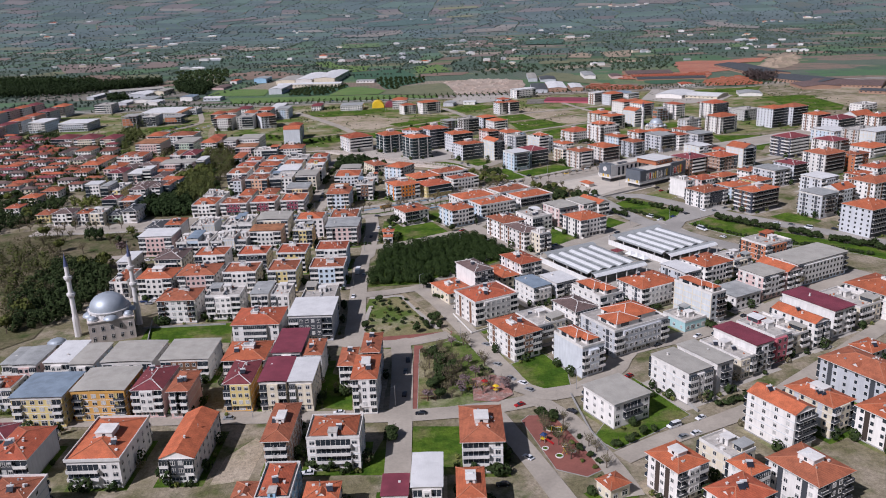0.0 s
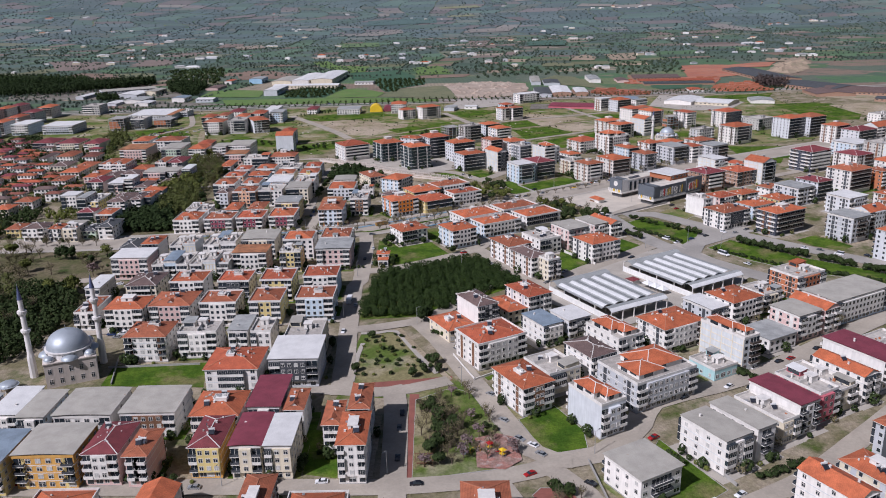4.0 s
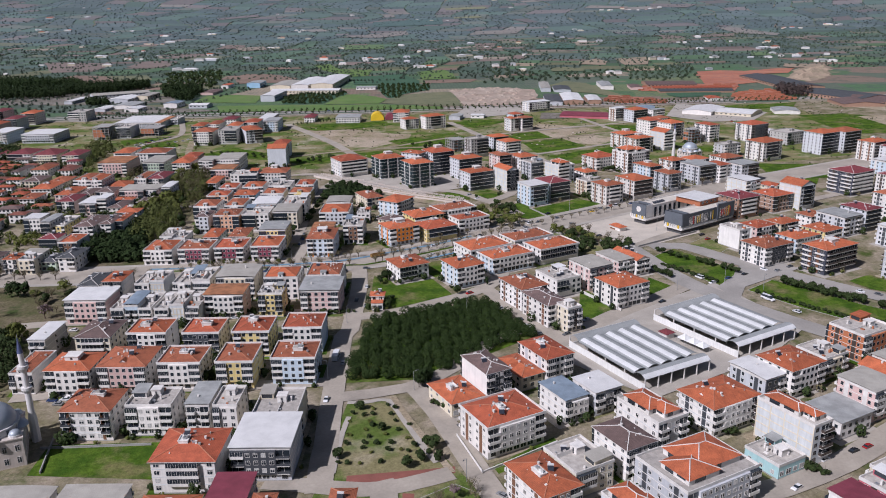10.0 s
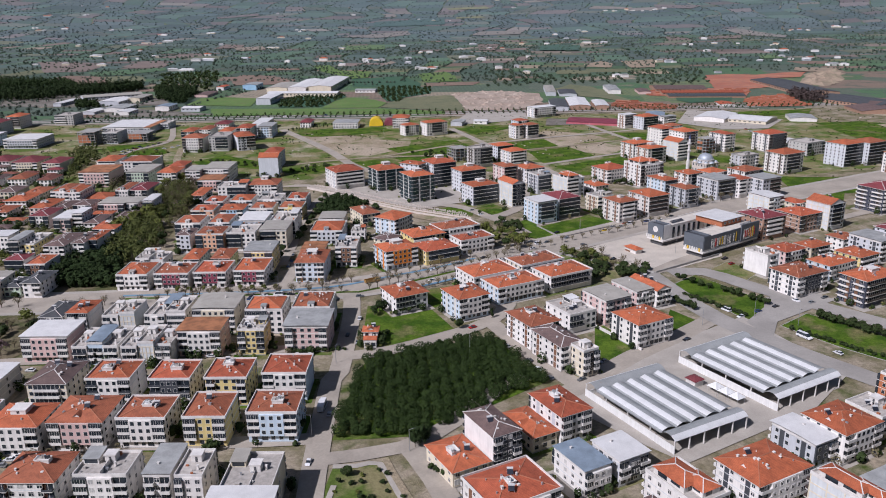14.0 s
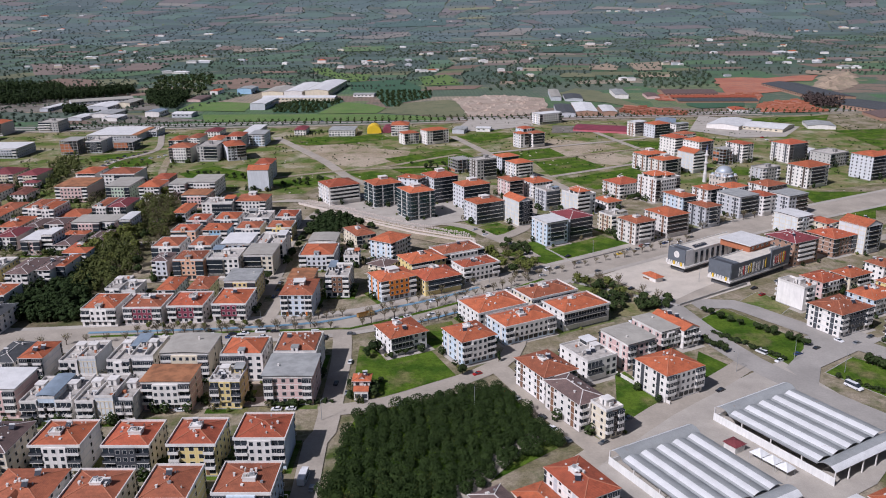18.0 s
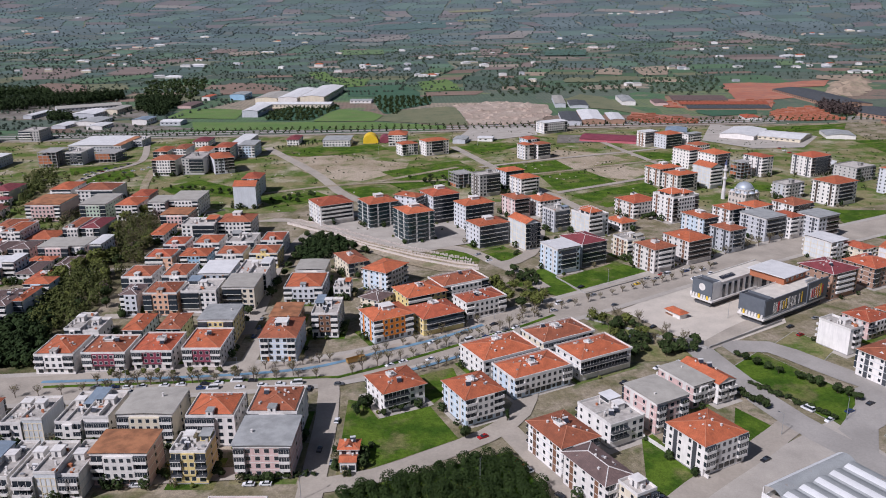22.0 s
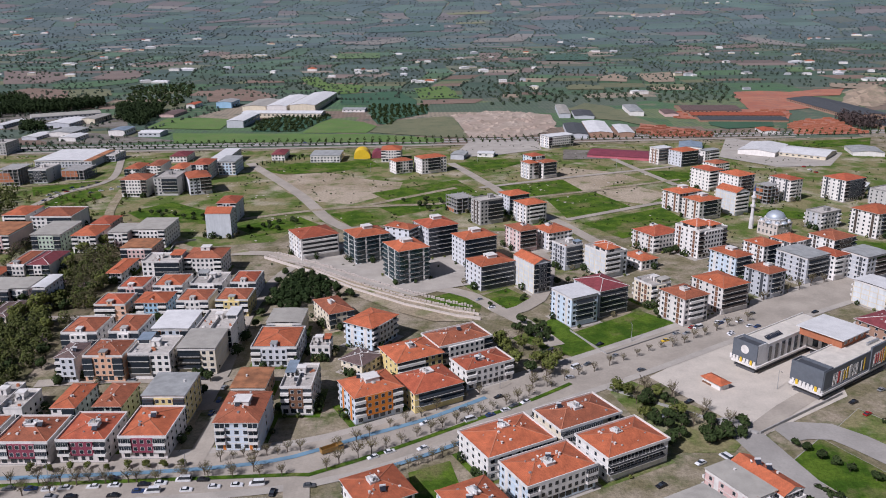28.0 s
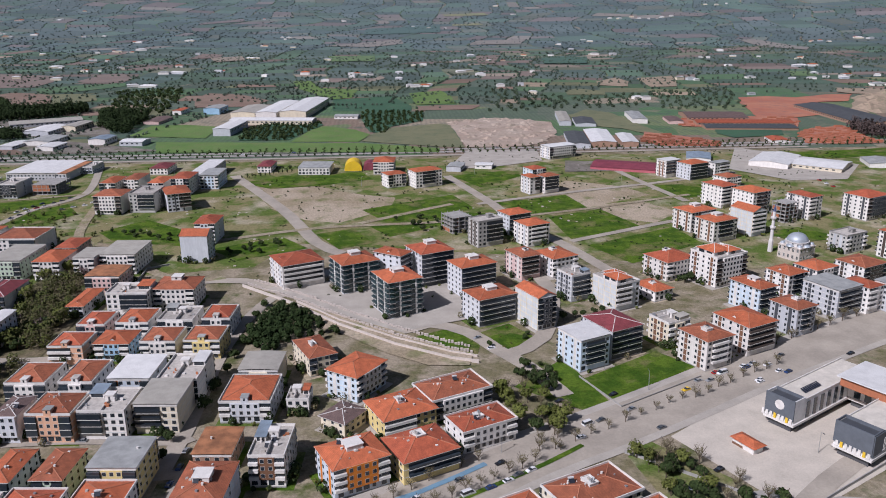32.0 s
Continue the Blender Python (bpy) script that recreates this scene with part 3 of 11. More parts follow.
            if near and min(a, b) > 4.5 and wall not in "KX":
                # a room added on the terrace, and low walls that part it
                sx = -1 if bx > 0 else 1
                x0, x1 = sorted((sx * a * 0.35, sx * (a - 0.5)))
                rd = R.uniform(0.5, 1.1) * b
                if x1 - x0 > 2 and abs(bx) + 2 < abs(sx * a * 0.35) + 2.2:
                    m = Mesh().box(x0, x1, b - 0.4 - rd, b - 0.4, H, H + 2.2, 0)
                    m.box(x0 + 0.4, x1 - 0.4, b - 0.44 - rd, b - 0.4 - rd, H + 0.3, H + 1.9, 1)
                    part("roof_room", m, [wm, glass], ob)
                    up = R.uniform(0.1, 0.5)
                    m = Mesh()
                    m.face([(x0 - 0.4, b - 0.9 - rd, H + 2.2), (x1 + 0.4, b - 0.9 - rd, H + 2.2), (x1 + 0.4, b - 0.1, H + 2.3 + up), (x0 - 0.4, b - 0.1, H + 2.3 + up)])
                    m.box(x0 - 0.4, x1 + 0.4, b - 0.9 - rd, b - 0.75 - rd, H + 2.1, H + 2.2)
                    part("lean_to_roof", m, ROOFS[R.choice(("sheet_white", "sheet_grey", "orange", "sheet_beige", "sheet_blue"))], ob)
                part("terrace_wall", Mesh().box(-0.08, 0.08, -b + 0.2, by - 1.8, H, H + R.choice((0.9, 1.6))), trim, ob, at=(bx, 0, 0))
            if near:
                m = Mesh()
                for i in range(R.randint(4, 8)):
                    cx, cy = R.uniform(-0.85, 0.85) * a, R.uniform(-0.85, 0.85) * b
                    s = R.uniform(0.25, 0.8)
                    m.box(cx - s, cx + s, cy - s * 0.7, cy + s * 0.7, H + 0.01, H + R.uniform(0.3, 1.3), R.randint(0, 3))
                tagged(part("roof_clutter", m, [trim, steel, brick_mat, terrace], ob, "crates, tubs and odds and ends on the terrace"), kind="stuff")
    # small fittings on the roof
    if near and y < 660:
        flatlike = kind in ("flat", "part")
        for i in range(R.randint(1, 2) if not kind.startswith("sheet") else R.randint(0, 1)):
            px, py = R.uniform(-0.6, 0.6) * a, R.uniform(-0.6, 0.6) * b
            zz = H + 0.9 if flatlike else roof_height(kind, a, b, px, py, H) + (0.4 if extra == 's' else 0)
            part("chimney", chimney_data(), None, ob, at=(px, py, zz))
        if kind in ("orange", "maroon", "brown") and near and min(a, b) > 4:
            # flues, skylights and hatches
            m = Mesh()
            for i in range(int(3 + a * b / 14)):
                px, py = R.uniform(-0.72, 0.72) * a, R.uniform(-0.72, 0.72) * b
                zz, q = roof_height(kind, a, b, px, py, H) + (0.4 if extra == "s" else 0), R.choice((0.14, 0.18, 0.25, 0.42))
                m.box(px - q, px + q, py - q, py + q, zz - 0.6, zz + R.uniform(0.25, 0.7), R.choice((0, 0, 1, 2)))
            tagged(part("roof_fittings", m, [trim, steel, terrace], ob, "small flues and hatches on the tiles"), kind="stuff")
        for i in range(R.choice((0, 0, 1, 1, 2)) if not kind.startswith("sheet") else 0):
            px, py = R.uniform(-0.55, 0.55) * a, R.uniform(-0.55, 0.55) * b
            zz = H + 0.3 if flatlike else roof_height(kind, a, b, px, py, H) + (0.65 if extra == 's' else 0.25)
            part("solar_water_heater", heater_data(), None, ob, at=(px, py, zz), turn=radians(-yaw) + R.uniform(-0.2, 0.2))
        if R.random() < 0.6 and not kind.startswith("sheet"):
            px, py = R.uniform(-0.5, 0.5) * a, R.uniform(-0.5, 0.5) * b
            zz = H + 0.3 if flatlike else roof_height(kind, a, b, px, py, H) + 0.2
            part("satellite_dish", dish_data(), None, ob, at=(px, py, zz), turn=R.uniform(0, 6))
    facades(ob, a, b, n, wall, main_right, near, R)
    return ob


def roof_well(ob, a, b, H, h, R):
    """A low stair head let into the tiles, its top crowded with tanks and pipes."""
    w, d = R.uniform(1.5, 2.4), R.uniform(1.2, 1.9)
    x, y = R.uniform(-0.25, 0.25) * a, R.uniform(-0.3, 0.05) * b
    z = H + h + R.uniform(0.1, 0.5)
    m = Mesh().box(x - w, x + w, y - d, y + d, H + h * 0.3, z, 0)
    m.box(x - w - 0.15, x + w + 0.15, y - d - 0.15, y - d + 0.1, z, z + 0.3, 0).box(x - w - 0.15, x + w + 0.15, y + d - 0.1, y + d + 0.15, z, z + 0.3, 0)
    m.box(x - w - 0.15, x - w + 0.1, y - d + 0.1, y + d - 0.1, z, z + 0.3, 0).box(x + w - 0.1, x + w + 0.15, y - d + 0.1, y + d - 0.1, z, z + 0.3, 0)
    well = part("roof_well", m, trim, ob, "low white stair head on the tiles")
    for i in range(R.randint(2, 4)):
        q = R.uniform(0.25, 0.6)
        u, v = x + R.uniform(-0.7, 0.7) * w, y + R.uniform(-0.6, 0.6) * d
        part("tank", kept(("tank", i), lambda: Mesh().box(-0.5, 0.5, -0.35, 0.35, 0, 0.9).tube(0.9, 0, 0, 1.2, 0.28, 0.28, 8).data("tank", [(tank_white, steel, terrace, solar)[i % 4]])), None, well, at=(u, v, z))


def twin_roof(ob, a, b, z, R):
    """A penthouse of two hipped blocks that overlap, with dark glazing below the eaves."""
    long_x = a >= b
    s = R.choice((-1, 1))
    blocks = ((0.60 * a, 0.66 * b, s * 0.22 * a, -0.12 * b), (0.42 * a, 0.52 * b, -s * 0.36 * a, 0.22 * b)) if long_x else ((0.66 * a, 0.60 * b, -0.12 * a, s * 0.22 * b), (0.52 * a, 0.42 * b, 0.22 * a, -s * 0.36 * b))
    for i, (p, q, x, y) in enumerate(blocks):
        e = z + 2.3 - 0.25 * i
        m = Mesh().box(-p, p, -q, q, 0, e - z, 0, False)
        m.box(-p * 0.7, -p * 0.1, -q - 0.04, -q, 0.2, 2.0, 1).box(p * 0.15, p * 0.75, -q - 0.04, -q, 0.9, 2.0, 1)
        m.box(p, p + 0.04, -q * 0.6, q * 0.1, 0.2, 2.0, 1)
        part("roof_house", m, [trim, glass], ob, at=(x, y, z))
        m = Mesh()
        h, hips = hip(m, p * 2, q * 2, 0, 0.55, R.uniform(0.34, 0.42))
        rf = part("penthouse_roof", m, ROOFS["orange"], ob, at=(x, y, e))
        m = Mesh()
        for c, t in hips:
            m.beam(c, t, 0.13)
        part("ridge_cap", m, trim, rf)


def roof_height(kind, a, b, px, py, H):
    if kind == "gable":
        return H + (min(a, b) * 0.45 - (abs(py) if a >= b else abs(px)) * 0.45)
    return H + 0.3 * min(a - abs(px), b - abs(py))


def facades(ob, a, b, n, wall, main_right, near, R):
    """Windows, balconies and colour panels on the four faces. Faces: front -y, right +x, back +y, left -x."""
    rows = max(1, int(n))
    accent = {"M": burgundy, "O": orange_panel, "D": anthracite, "N": brown_panel, "A": WALLS["Y"], "P": trim, "L": trim, "G": anthracite, "V": anthracite}.get(wall)
    faces = [("front", 0.0, a, b), ("right", math.pi / 2, b, a), ("back", math.pi, a, b), ("left", -math.pi / 2, b, a)]
    main = ("right", "left") if main_right else ("front", "back")
    if main_right and n >= 4 and accent is None and R.random() < 0.7:
        accent = R.choice((brown_panel, anthracite, dark_panel, WALLS["G"]))
    if wall in "WCYH" and R.random() < 0.35 and near and not main_right:
        accent = R.choice((None, brown_panel, anthracite, WALLS["P"]))
    style = R.choice(("solid", "solid", "glazed", "rail") if n < 5 else ("solid", "rail", "dark", "rail", "dark"))
    m = Mesh()
    bands = R.random() < ((0.85 if n >= 5 else 0.6) if main_right else 0.25) and (accent is None or n >= 5)
    share, shift = R.choice((0.92, 0.6, 0.66, 0.5)), R.choice((-1, 1, 0))
    two_tone = wall == "D" and main_right and n >= 5
    if two_tone:
        bands, share, shift, style, accent = True, 0.94, 0, "rail", None
    for name, turn, half, off in faces:
        if wall == "F" and name == "front":
            lattice(ob, turn, half, off, rows)
            continue
        if wall in "JQ" and name == "front":
            continue
        if wall == "V":
            curtain(ob, turn, half, off, rows, near)
            continue
        seen = name in ("front", "right") or (name == "left" and ob.location.x > 0 and not main_right)
        is_main = name in main
        c, s = math.cos(turn), math.sin(turn)

        def place(u, z, out=0.0):
            return (c * u + s * (off + out), s * u - c * (off + out), z)
        blank = not is_main and R.random() < (0.45 if not main_right else 0.3)
        if blank and name != "front":
            slots = [0.0] if R.random() < 0.6 else []
        else:
            k = max(2, round(2 * half / (3.3 if is_main else 4.4)))
            slots = [(-half + 2 * half * (i + 0.5) / k) for i in range(k)]
        bal = is_main and n >= 3
        banded = bands and bal and seen
        if bal and not banded and seen and wall not in "KX" and half > 3.6 and R.random() < 0.8:
            bay_face(ob, m, place, turn, half, rows, wall, accent, near, style, R)
            continue
        if two_tone and name == "right":
            pm = Mesh()
            oriented(pm, place, -half + 0.2, half - 0.2, 0.6, rows * STOREY + 0.5, 0.025)
            part("facade_panel", pm, anthracite, ob, "anthracite cladding of the street face")
        if banded:
            bw = round(2 * half * share, 1)
            for r in range(1, rows):
                z0 = 0.6 + r * STOREY
                u = shift * (2 * half - bw) / 2
                if near and (ob.location.y < 600 or near == 2):
                    part("balcony", balcony_data(bw, 1.3, style), None, ob, at=place(u, z0 - 0.1), turn=turn)
                else:
                    joined_balcony(m, place, u, z0, bw, style)
            lo, hi = shift * (2 * half - bw) / 2 - bw / 2, shift * (2 * half - bw) / 2 + bw / 2
            slots = [u for u in slots if not lo - 0.9 < u < hi + 0.9]
            bal = False
        apart = near == 2 and seen
        for r in range(rows):
            z0 = 0.6 + r * STOREY
            for i, u in enumerate(slots):
                edge = i in (0, len(slots) - 1)
                if bal and edge and r > 0 and len(slots) >= 2:
                    bw = min(2 * half / len(slots) * 1.12, 4.4)
                    if near and seen and (ob.location.y < 600 or near == 2):
                        part("balcony", balcony_data(bw, 1.3, style), None, ob, at=place(u + (0.12 if i == 0 else -0.12) * bw, z0 - 0.1), turn=turn)
                    else:
                        joined_balcony(m, place, u, z0, bw, style)
                    continue
                ww, hh = (1.6, 1.5) if is_main else (1.2, 1.35)
                if r == 0 and is_main and R.random() < 0.4:
                    ww, hh = 2.2, 1.9
                if apart:
                    part("window", window_data(ww, hh, None, R.choice((0, 0, 0, 0.4, 0.95))), None, ob, at=place(u, z0 + 1.55), turn=turn)
                else:
                    joined_window(m, place, u, z0 + 1.55, ww, hh)
        if accent and (is_main or (main_right and name == "front")) and len(slots) >= 3 and seen:
            pm = Mesh()
            xs = [(-half + 2 * half * (i + 1) / len(slots)) for i in range(len(slots) - 1)]
            if wall == "M":
                oriented(pm, place, xs[0] + 0.2, xs[-1] - 0.2, 0.6, rows * STOREY + 0.3, 0.03)
                part("facade_panel", pm, accent, ob)
            else:
                half_width = 0.95 if main_right else 0.55
                for u in sorted({xs[0], xs[-1]}):
                    pm = Mesh()
                    oriented(pm, place, u - half_width, u + half_width, 0.6, rows * STOREY + 0.5, 0.06)
                    part("facade_panel", pm, accent, ob)
    if m.f:
        tagged(part("facade_glazing", m, [trim, glass, dark_panel], ob), kind="stuff")


def bay_face(ob, m, place, turn, half, rows, wall, accent, near, style, R):
    """A face with the upper storeys of its middle standing out as a bay, balconies at its corners."""
    bw = round(max(1.9, min(half * R.uniform(0.5, 0.7), 4.4)), 1)
    skew = R.choice((0, 0, 0, 1, -1)) if half < 6 else 0
    lo, hi = -half + bw * (skew <= 0) + 0.1, half - bw * (skew >= 0) - 0.1
    out = R.choice((0.5, 0.9, 1.2))
    top = rows * STOREY + 0.45
    b = Mesh()
    oriented(b, place, lo, hi, 0.5 + STOREY, top, out)
    look_of = accent if accent and (wall in "MO" or R.random() < 0.4) else WALLS[wall]
    part("bay", b, look_of, ob)
    k = max(1, round((hi - lo) / 2.7))
    apart = near == 2
    for r in range(rows):
        z0 = 0.6 + r * STOREY
        for i in range(k):
            u = lo + (hi - lo) * (i + 0.5) / k
            ww, hh = ((1.3, 1.45) if r else R.choice(((1.4, 1.5), (2.2, 2.0))))
            if apart:
                part("window", window_data(ww, hh, None, R.choice((0, 0, 0, 0.4, 0.95))), None, ob, at=place(u, z0 + 1.5, out if r else 0), turn=turn)
            else:
                joined_window(m, place, u, z0 + 1.5, ww, hh, out if r else 0)
        for side in (-1, 1):
            if skew == -side:
                continue
            u = side * (half - bw / 2)
            if r == 0:
                joined_window(m, place, u, z0 + 1.4, min(2.0, bw - 0.4), 1.9)
            elif near and (ob.location.y < 600 or near == 2):
                part("balcony", balcony_data(bw, 1.3, style if R.random() < 0.8 else "glazed"), None, ob, at=place(u, z0 - 0.1), turn=turn)
            else:
                joined_balcony(m, place, u, z0, bw, style)


def oriented(m, place, u0, u1, z0, z1, out, mat=0):
    """A thin slab on a face."""
    q = [place(u0, z0, out), place(u1, z0, out), place(u1, z1, out), place(u0, z1, out)]
    p = [place(u0, z0, 0), place(u1, z0, 0), place(u1, z1, 0), place(u0, z1, 0)]
    m.face(q, mat)
    for i in range(4):
        j = (i + 1) % 4
        m.face([p[i], p[j], q[j], q[i]], mat)


def joined_window(m, place, u, z, ww, hh, out=0.0):
    for k, mat, o in ((0.1, 0, 0.03), (0.0, 1, 0.06)):
        m.face([place(u - ww / 2 - k, z - hh / 2 - k, out + o), place(u + ww / 2 + k, z - hh / 2 - k, out + o), place(u + ww / 2 + k, z + hh / 2 + k, out + o), place(u - ww / 2 - k, z + hh / 2 + k, out + o)], mat)


def joined_balcony(m, place, u, z0, bw, style="solid"):
    oriented(m, place, u - bw / 2, u + bw / 2, z0 + 0.1, z0 + 2.5, 0.04, 1)
    oriented(m, place, u - bw / 2, u + bw / 2, z0 - 0.1, z0 + 0.15, 1.1, 0)
    oriented(m, place, u - bw / 2, u + bw / 2, z0 + 0.15, z0 + (2.5 if style == "glazed" else 1.0), 1.06, {"solid": 0, "glazed": 1, "rail": 1, "dark": 2}[style])


def lattice(ob, turn, half, off, rows):
    """A blank side wall with a grid of raised bands."""
    c, s = math.cos(turn), math.sin(turn)

    def place(u, z, out=0.0):
        return (c * u + s * (off + out), s * u - c * (off + out), z)
    m = Mesh()
    for r in range(rows + 1):
        oriented(m, place, -half, half, 0.4 + r * STOREY, 0.8 + r * STOREY, 0.07)
    for i in range(5):
        u = -half + 0.2 + (2 * half - 0.4) * i / 4
        oriented(m, place, u - 0.2, u + 0.2, 0.4, 0.6 + rows * STOREY, 0.10)
    part("facade_grid", m, WALLS["C"], ob, "beige beams and columns framing a blank wall")


def curtain(ob, turn, half, off, rows, near):
    """Dark facade of glass with slab edges and posts."""
    c, s = math.cos(turn), math.sin(turn)

    def place(u, z, out=0.0):
        return (c * u + s * (off + out), s * u - c * (off + out), z)
    k = max(3, round(2 * half / 3.2))
    for r in range(rows):
        z = r * STOREY
        m = Mesh()
        for i in range(k):
            u0, u1 = -half + 2 * half * i / k + 0.15, -half + 2 * half * (i + 1) / k - 0.15
            oriented(m, place, u0, u1, 0.9 + z, 3.15 + z, 0.05, 1)
            oriented(m, place, (u0 + u1) / 2 - 0.05, (u0 + u1) / 2 + 0.05, 0.9 + z, 3.15 + z, 0.09, 0)
        oriented(m, place, -half, half, 0.5 + z, 0.78 + z, 0.3, 2)
        part("glazing", m, [anthracite, curtain_glass, WALLS["F"]], ob)
        if r:
            for i in range(k):
                if (i + (turn > 1)) % 3 == 2:
                    continue
                m = Mesh()
                u0, u1 = -half + 2 * half * i / k + 0.05, -half + 2 * half * (i + 1) / k - 0.05
                oriented(m, place, u0, u1, 0.55 + z, 0.8 + z, 1.3, 0)
                oriented(m, place, u0, u1, 0.8 + z, 1.65 + z, 1.32, 1)
                part("balcony", m, [trim, curtain_glass], ob)
    for i in range(k + 1):
        m = Mesh()
        u = -half + 2 * half * i / k
        w = 0.5 if i % 3 == 2 else 0.16
        oriented(m, place, max(-half, u - w), min(half, u + w), 0.2, rows * STOREY + 0.5, 0.25 if w < 0.3 else 0.45)
        part("pilaster", m, trim if w > 0.3 else anthracite, ob)


def skeleton_frame(ob, a, b, H, n, R):
    """An unfinished concrete frame: slabs and columns."""
    for r in range(n + 1):
        z = 0.3 + r * STOREY
        part("slab", Mesh().box(-a, a, -b, b, z - 0.25, z), concrete, ob)
    kx, ky = max(2, round(2 * a / 4.5)), max(2, round(2 * b / 4.5))
    for i in range(kx + 1):
        for j in range(ky + 1):
            u, v = -a + 0.25 + (2 * a - 0.5) * i / kx, -b + 0.25 + (2 * b - 0.5) * j / ky
            if ob.location.y > 850 and 0 < i < kx and 0 < j < ky:
                continue
            part("column", kept(("column", n), lambda: Mesh().box(-0.22, 0.22, -0.22, 0.22, 0, n * STOREY + 1.1).data("column", [concrete])), None, ob, at=(u, v, 0))
    m = Mesh()
    for r in range(n):
        for side in (-1, 1):
            if R.random() < 0.6:
                m = Mesh()
                y0 = side * (b - 0.3)
                m.box(-a + 0.5, R.uniform(-0.2, 0.8) * a, y0 - 0.1, y0 + 0.1, 0.3 + r * STOREY, 2.9 + r * STOREY)
                part("brick_infill", m, brick_mat, ob)
    part("brick_infill", Mesh().box(-a * 0.5, a * 0.5, -0.1, 0.1, 0.3, n * STOREY), brick_mat, ob)


def strip(name, pts, width, mat, z, label="", category="road"):
    """A ribbon along a line of points, rounded at the bends."""
    P = [Vector((*p, 0)) for p in pts]
    fine = []
    for i in range(len(P) - 1):
        p0, p1, p2, p3 = P[max(i - 1, 0)], P[i], P[i + 1], P[min(i + 2, len(P) - 1)]
        k = max(2, int((p2 - p1).length / 12))
        for j in range(k):
            t = j / k
            fine.append(0.5 * (2 * p1 + (p2 - p0) * t + (2 * p0 - 5 * p1 + 4 * p2 - p3) * t * t + (3 * p1 - p0 - 3 * p2 + p3) * t ** 3))
    fine.append(P[-1])
    WAYS.extend((p.x, p.y, width / 2) for p in fine)
    m = Mesh()
    L, Rr = [], []
    for i, p in enumerate(fine):
        d = (fine[min(i + 1, len(fine) - 1)] - fine[max(i - 1, 0)]).normalized()
        s = Vector((-d.y, d.x, 0)) * width / 2
        L.append(p + s), Rr.append(p - s)
    for i in range(len(fine) - 1):
        m.face([(*Rr[i].xy, z), (*Rr[i + 1].xy, z), (*L[i + 1].xy, z), (*L[i].xy, z)])
    ob = new(name, m.data(name, mat))
    return tagged(ob, label=label, category=category, kind="structure")


def patch(name, pts, mat, z, label="", category="ground"):
    m = Mesh()
    m.face([(x, y, z) for x, y in pts])
    ob = new(name, m.data(name, mat))
    if ob.data.polygons[0].normal.z < 0:
        ob.data.flip_normals()
    return tagged(ob, label=label, category=category, kind="structure")


def kerbed(name, pts, mat, label="", category="ground", h=0.15):
    """A raised plot with a concrete kerb round it."""
    m = Mesh()
    area = sum(p[0] * q[1] - q[0] * p[1] for p, q in zip(pts, pts[1:] + pts[:1]))
    pts = pts if area > 0 else pts[::-1]
    c = (sum(p[0] for p in pts) / len(pts), sum(p[1] for p in pts) / len(pts))
    inner = [(p[0] + (c[0] - p[0]) * 0.35 / max(1, math.dist(p, c)), p[1] + (c[1] - p[1]) * 0.35 / max(1, math.dist(p, c))) for p in pts]
    m.face([(*p, h - 0.02) for p in inner], 0)
    for i in range(len(pts)):
        j = (i + 1) % len(pts)
        m.face([(*pts[i], h), (*pts[j], h), (*inner[j], h), (*inner[i], h)], 1)
        m.face([(*pts[i], 0), (*pts[j], 0), (*pts[j], h), (*pts[i], h)], 1)
    ob = new(name, m.data(name, [mat, concrete]))
    return tagged(ob, label=label, category=category, kind="structure")


# ---- ground ----
def fields_material():
    m, nt, b = tree_of("farmland")
    mp = nt.nodes.new("ShaderNodeMapping")
    mp.inputs["Scale"].default_value = (1 / 150, 1 / 95, 0)
    mp.inputs["Rotation"].default_value = (0, 0, 0.12)
    nt.links.new(coords(nt), mp.inputs["Vector"])
    v = nt.nodes.new("ShaderNodeTexVoronoi")
    v.inputs["Scale"].default_value = 1.0
    v.inputs["Randomness"].default_value = 0.75
    v.distance = "CHEBYCHEV"
    nt.links.new(mp.outputs["Vector"], v.inputs["Vector"])
    sep = nt.nodes.new("ShaderNodeSeparateColor")
    nt.links.new(v.outputs["Color"], sep.inputs[0])
    # field colours muted slightly, a little haze put into the palette
    c = ramp(nt, sep.outputs[0], [(0.0, (0.085, 0.120, 0.075)), (0.2, (0.075, 0.135, 0.055)), (0.36, (0.10, 0.125, 0.085)), (0.50, (0.065, 0.115, 0.060)),
                                  (0.62, (0.20, 0.145, 0.105)), (0.74, (0.13, 0.165, 0.075)), (0.86, (0.27, 0.225, 0.16)), (0.93, (0.07, 0.14, 0.06))], False)
    rows = nt.nodes.new("ShaderNodeTexWave")
    rows.inputs["Scale"].default_value = 0.05
    rows.inputs["Distortion"].default_value = 3.0
    nt.links.new(coords(nt), rows.inputs["Vector"])
    c = mixed(nt, c, ramp(nt, rows.outputs["Fac"], [(0, 0.8), (1, 1.0)]), 1.0, "MULTIPLY")
    trees = ramp(nt, noise_at(nt, 0.035, 6, None, 0.75), [(0.52, 0.0), (0.62, 0.8)])
    c = mixed(nt, c, (0.058, 0.082, 0.060), trees)
    c = mixed(nt, c, (0.20, 0.165, 0.11), ramp(nt, noise_at(nt, 0.012, 5), [(0.60, 0.0), (0.68, 0.7)]))
    nt.links.new(c, b.inputs["Base Color"])
    b.inputs["Roughness"].default_value = 0.95
    bumped(nt, b, noise_at(nt, 0.06, 6), 0.8, 3.0)
    return m


farmland = fields_material()


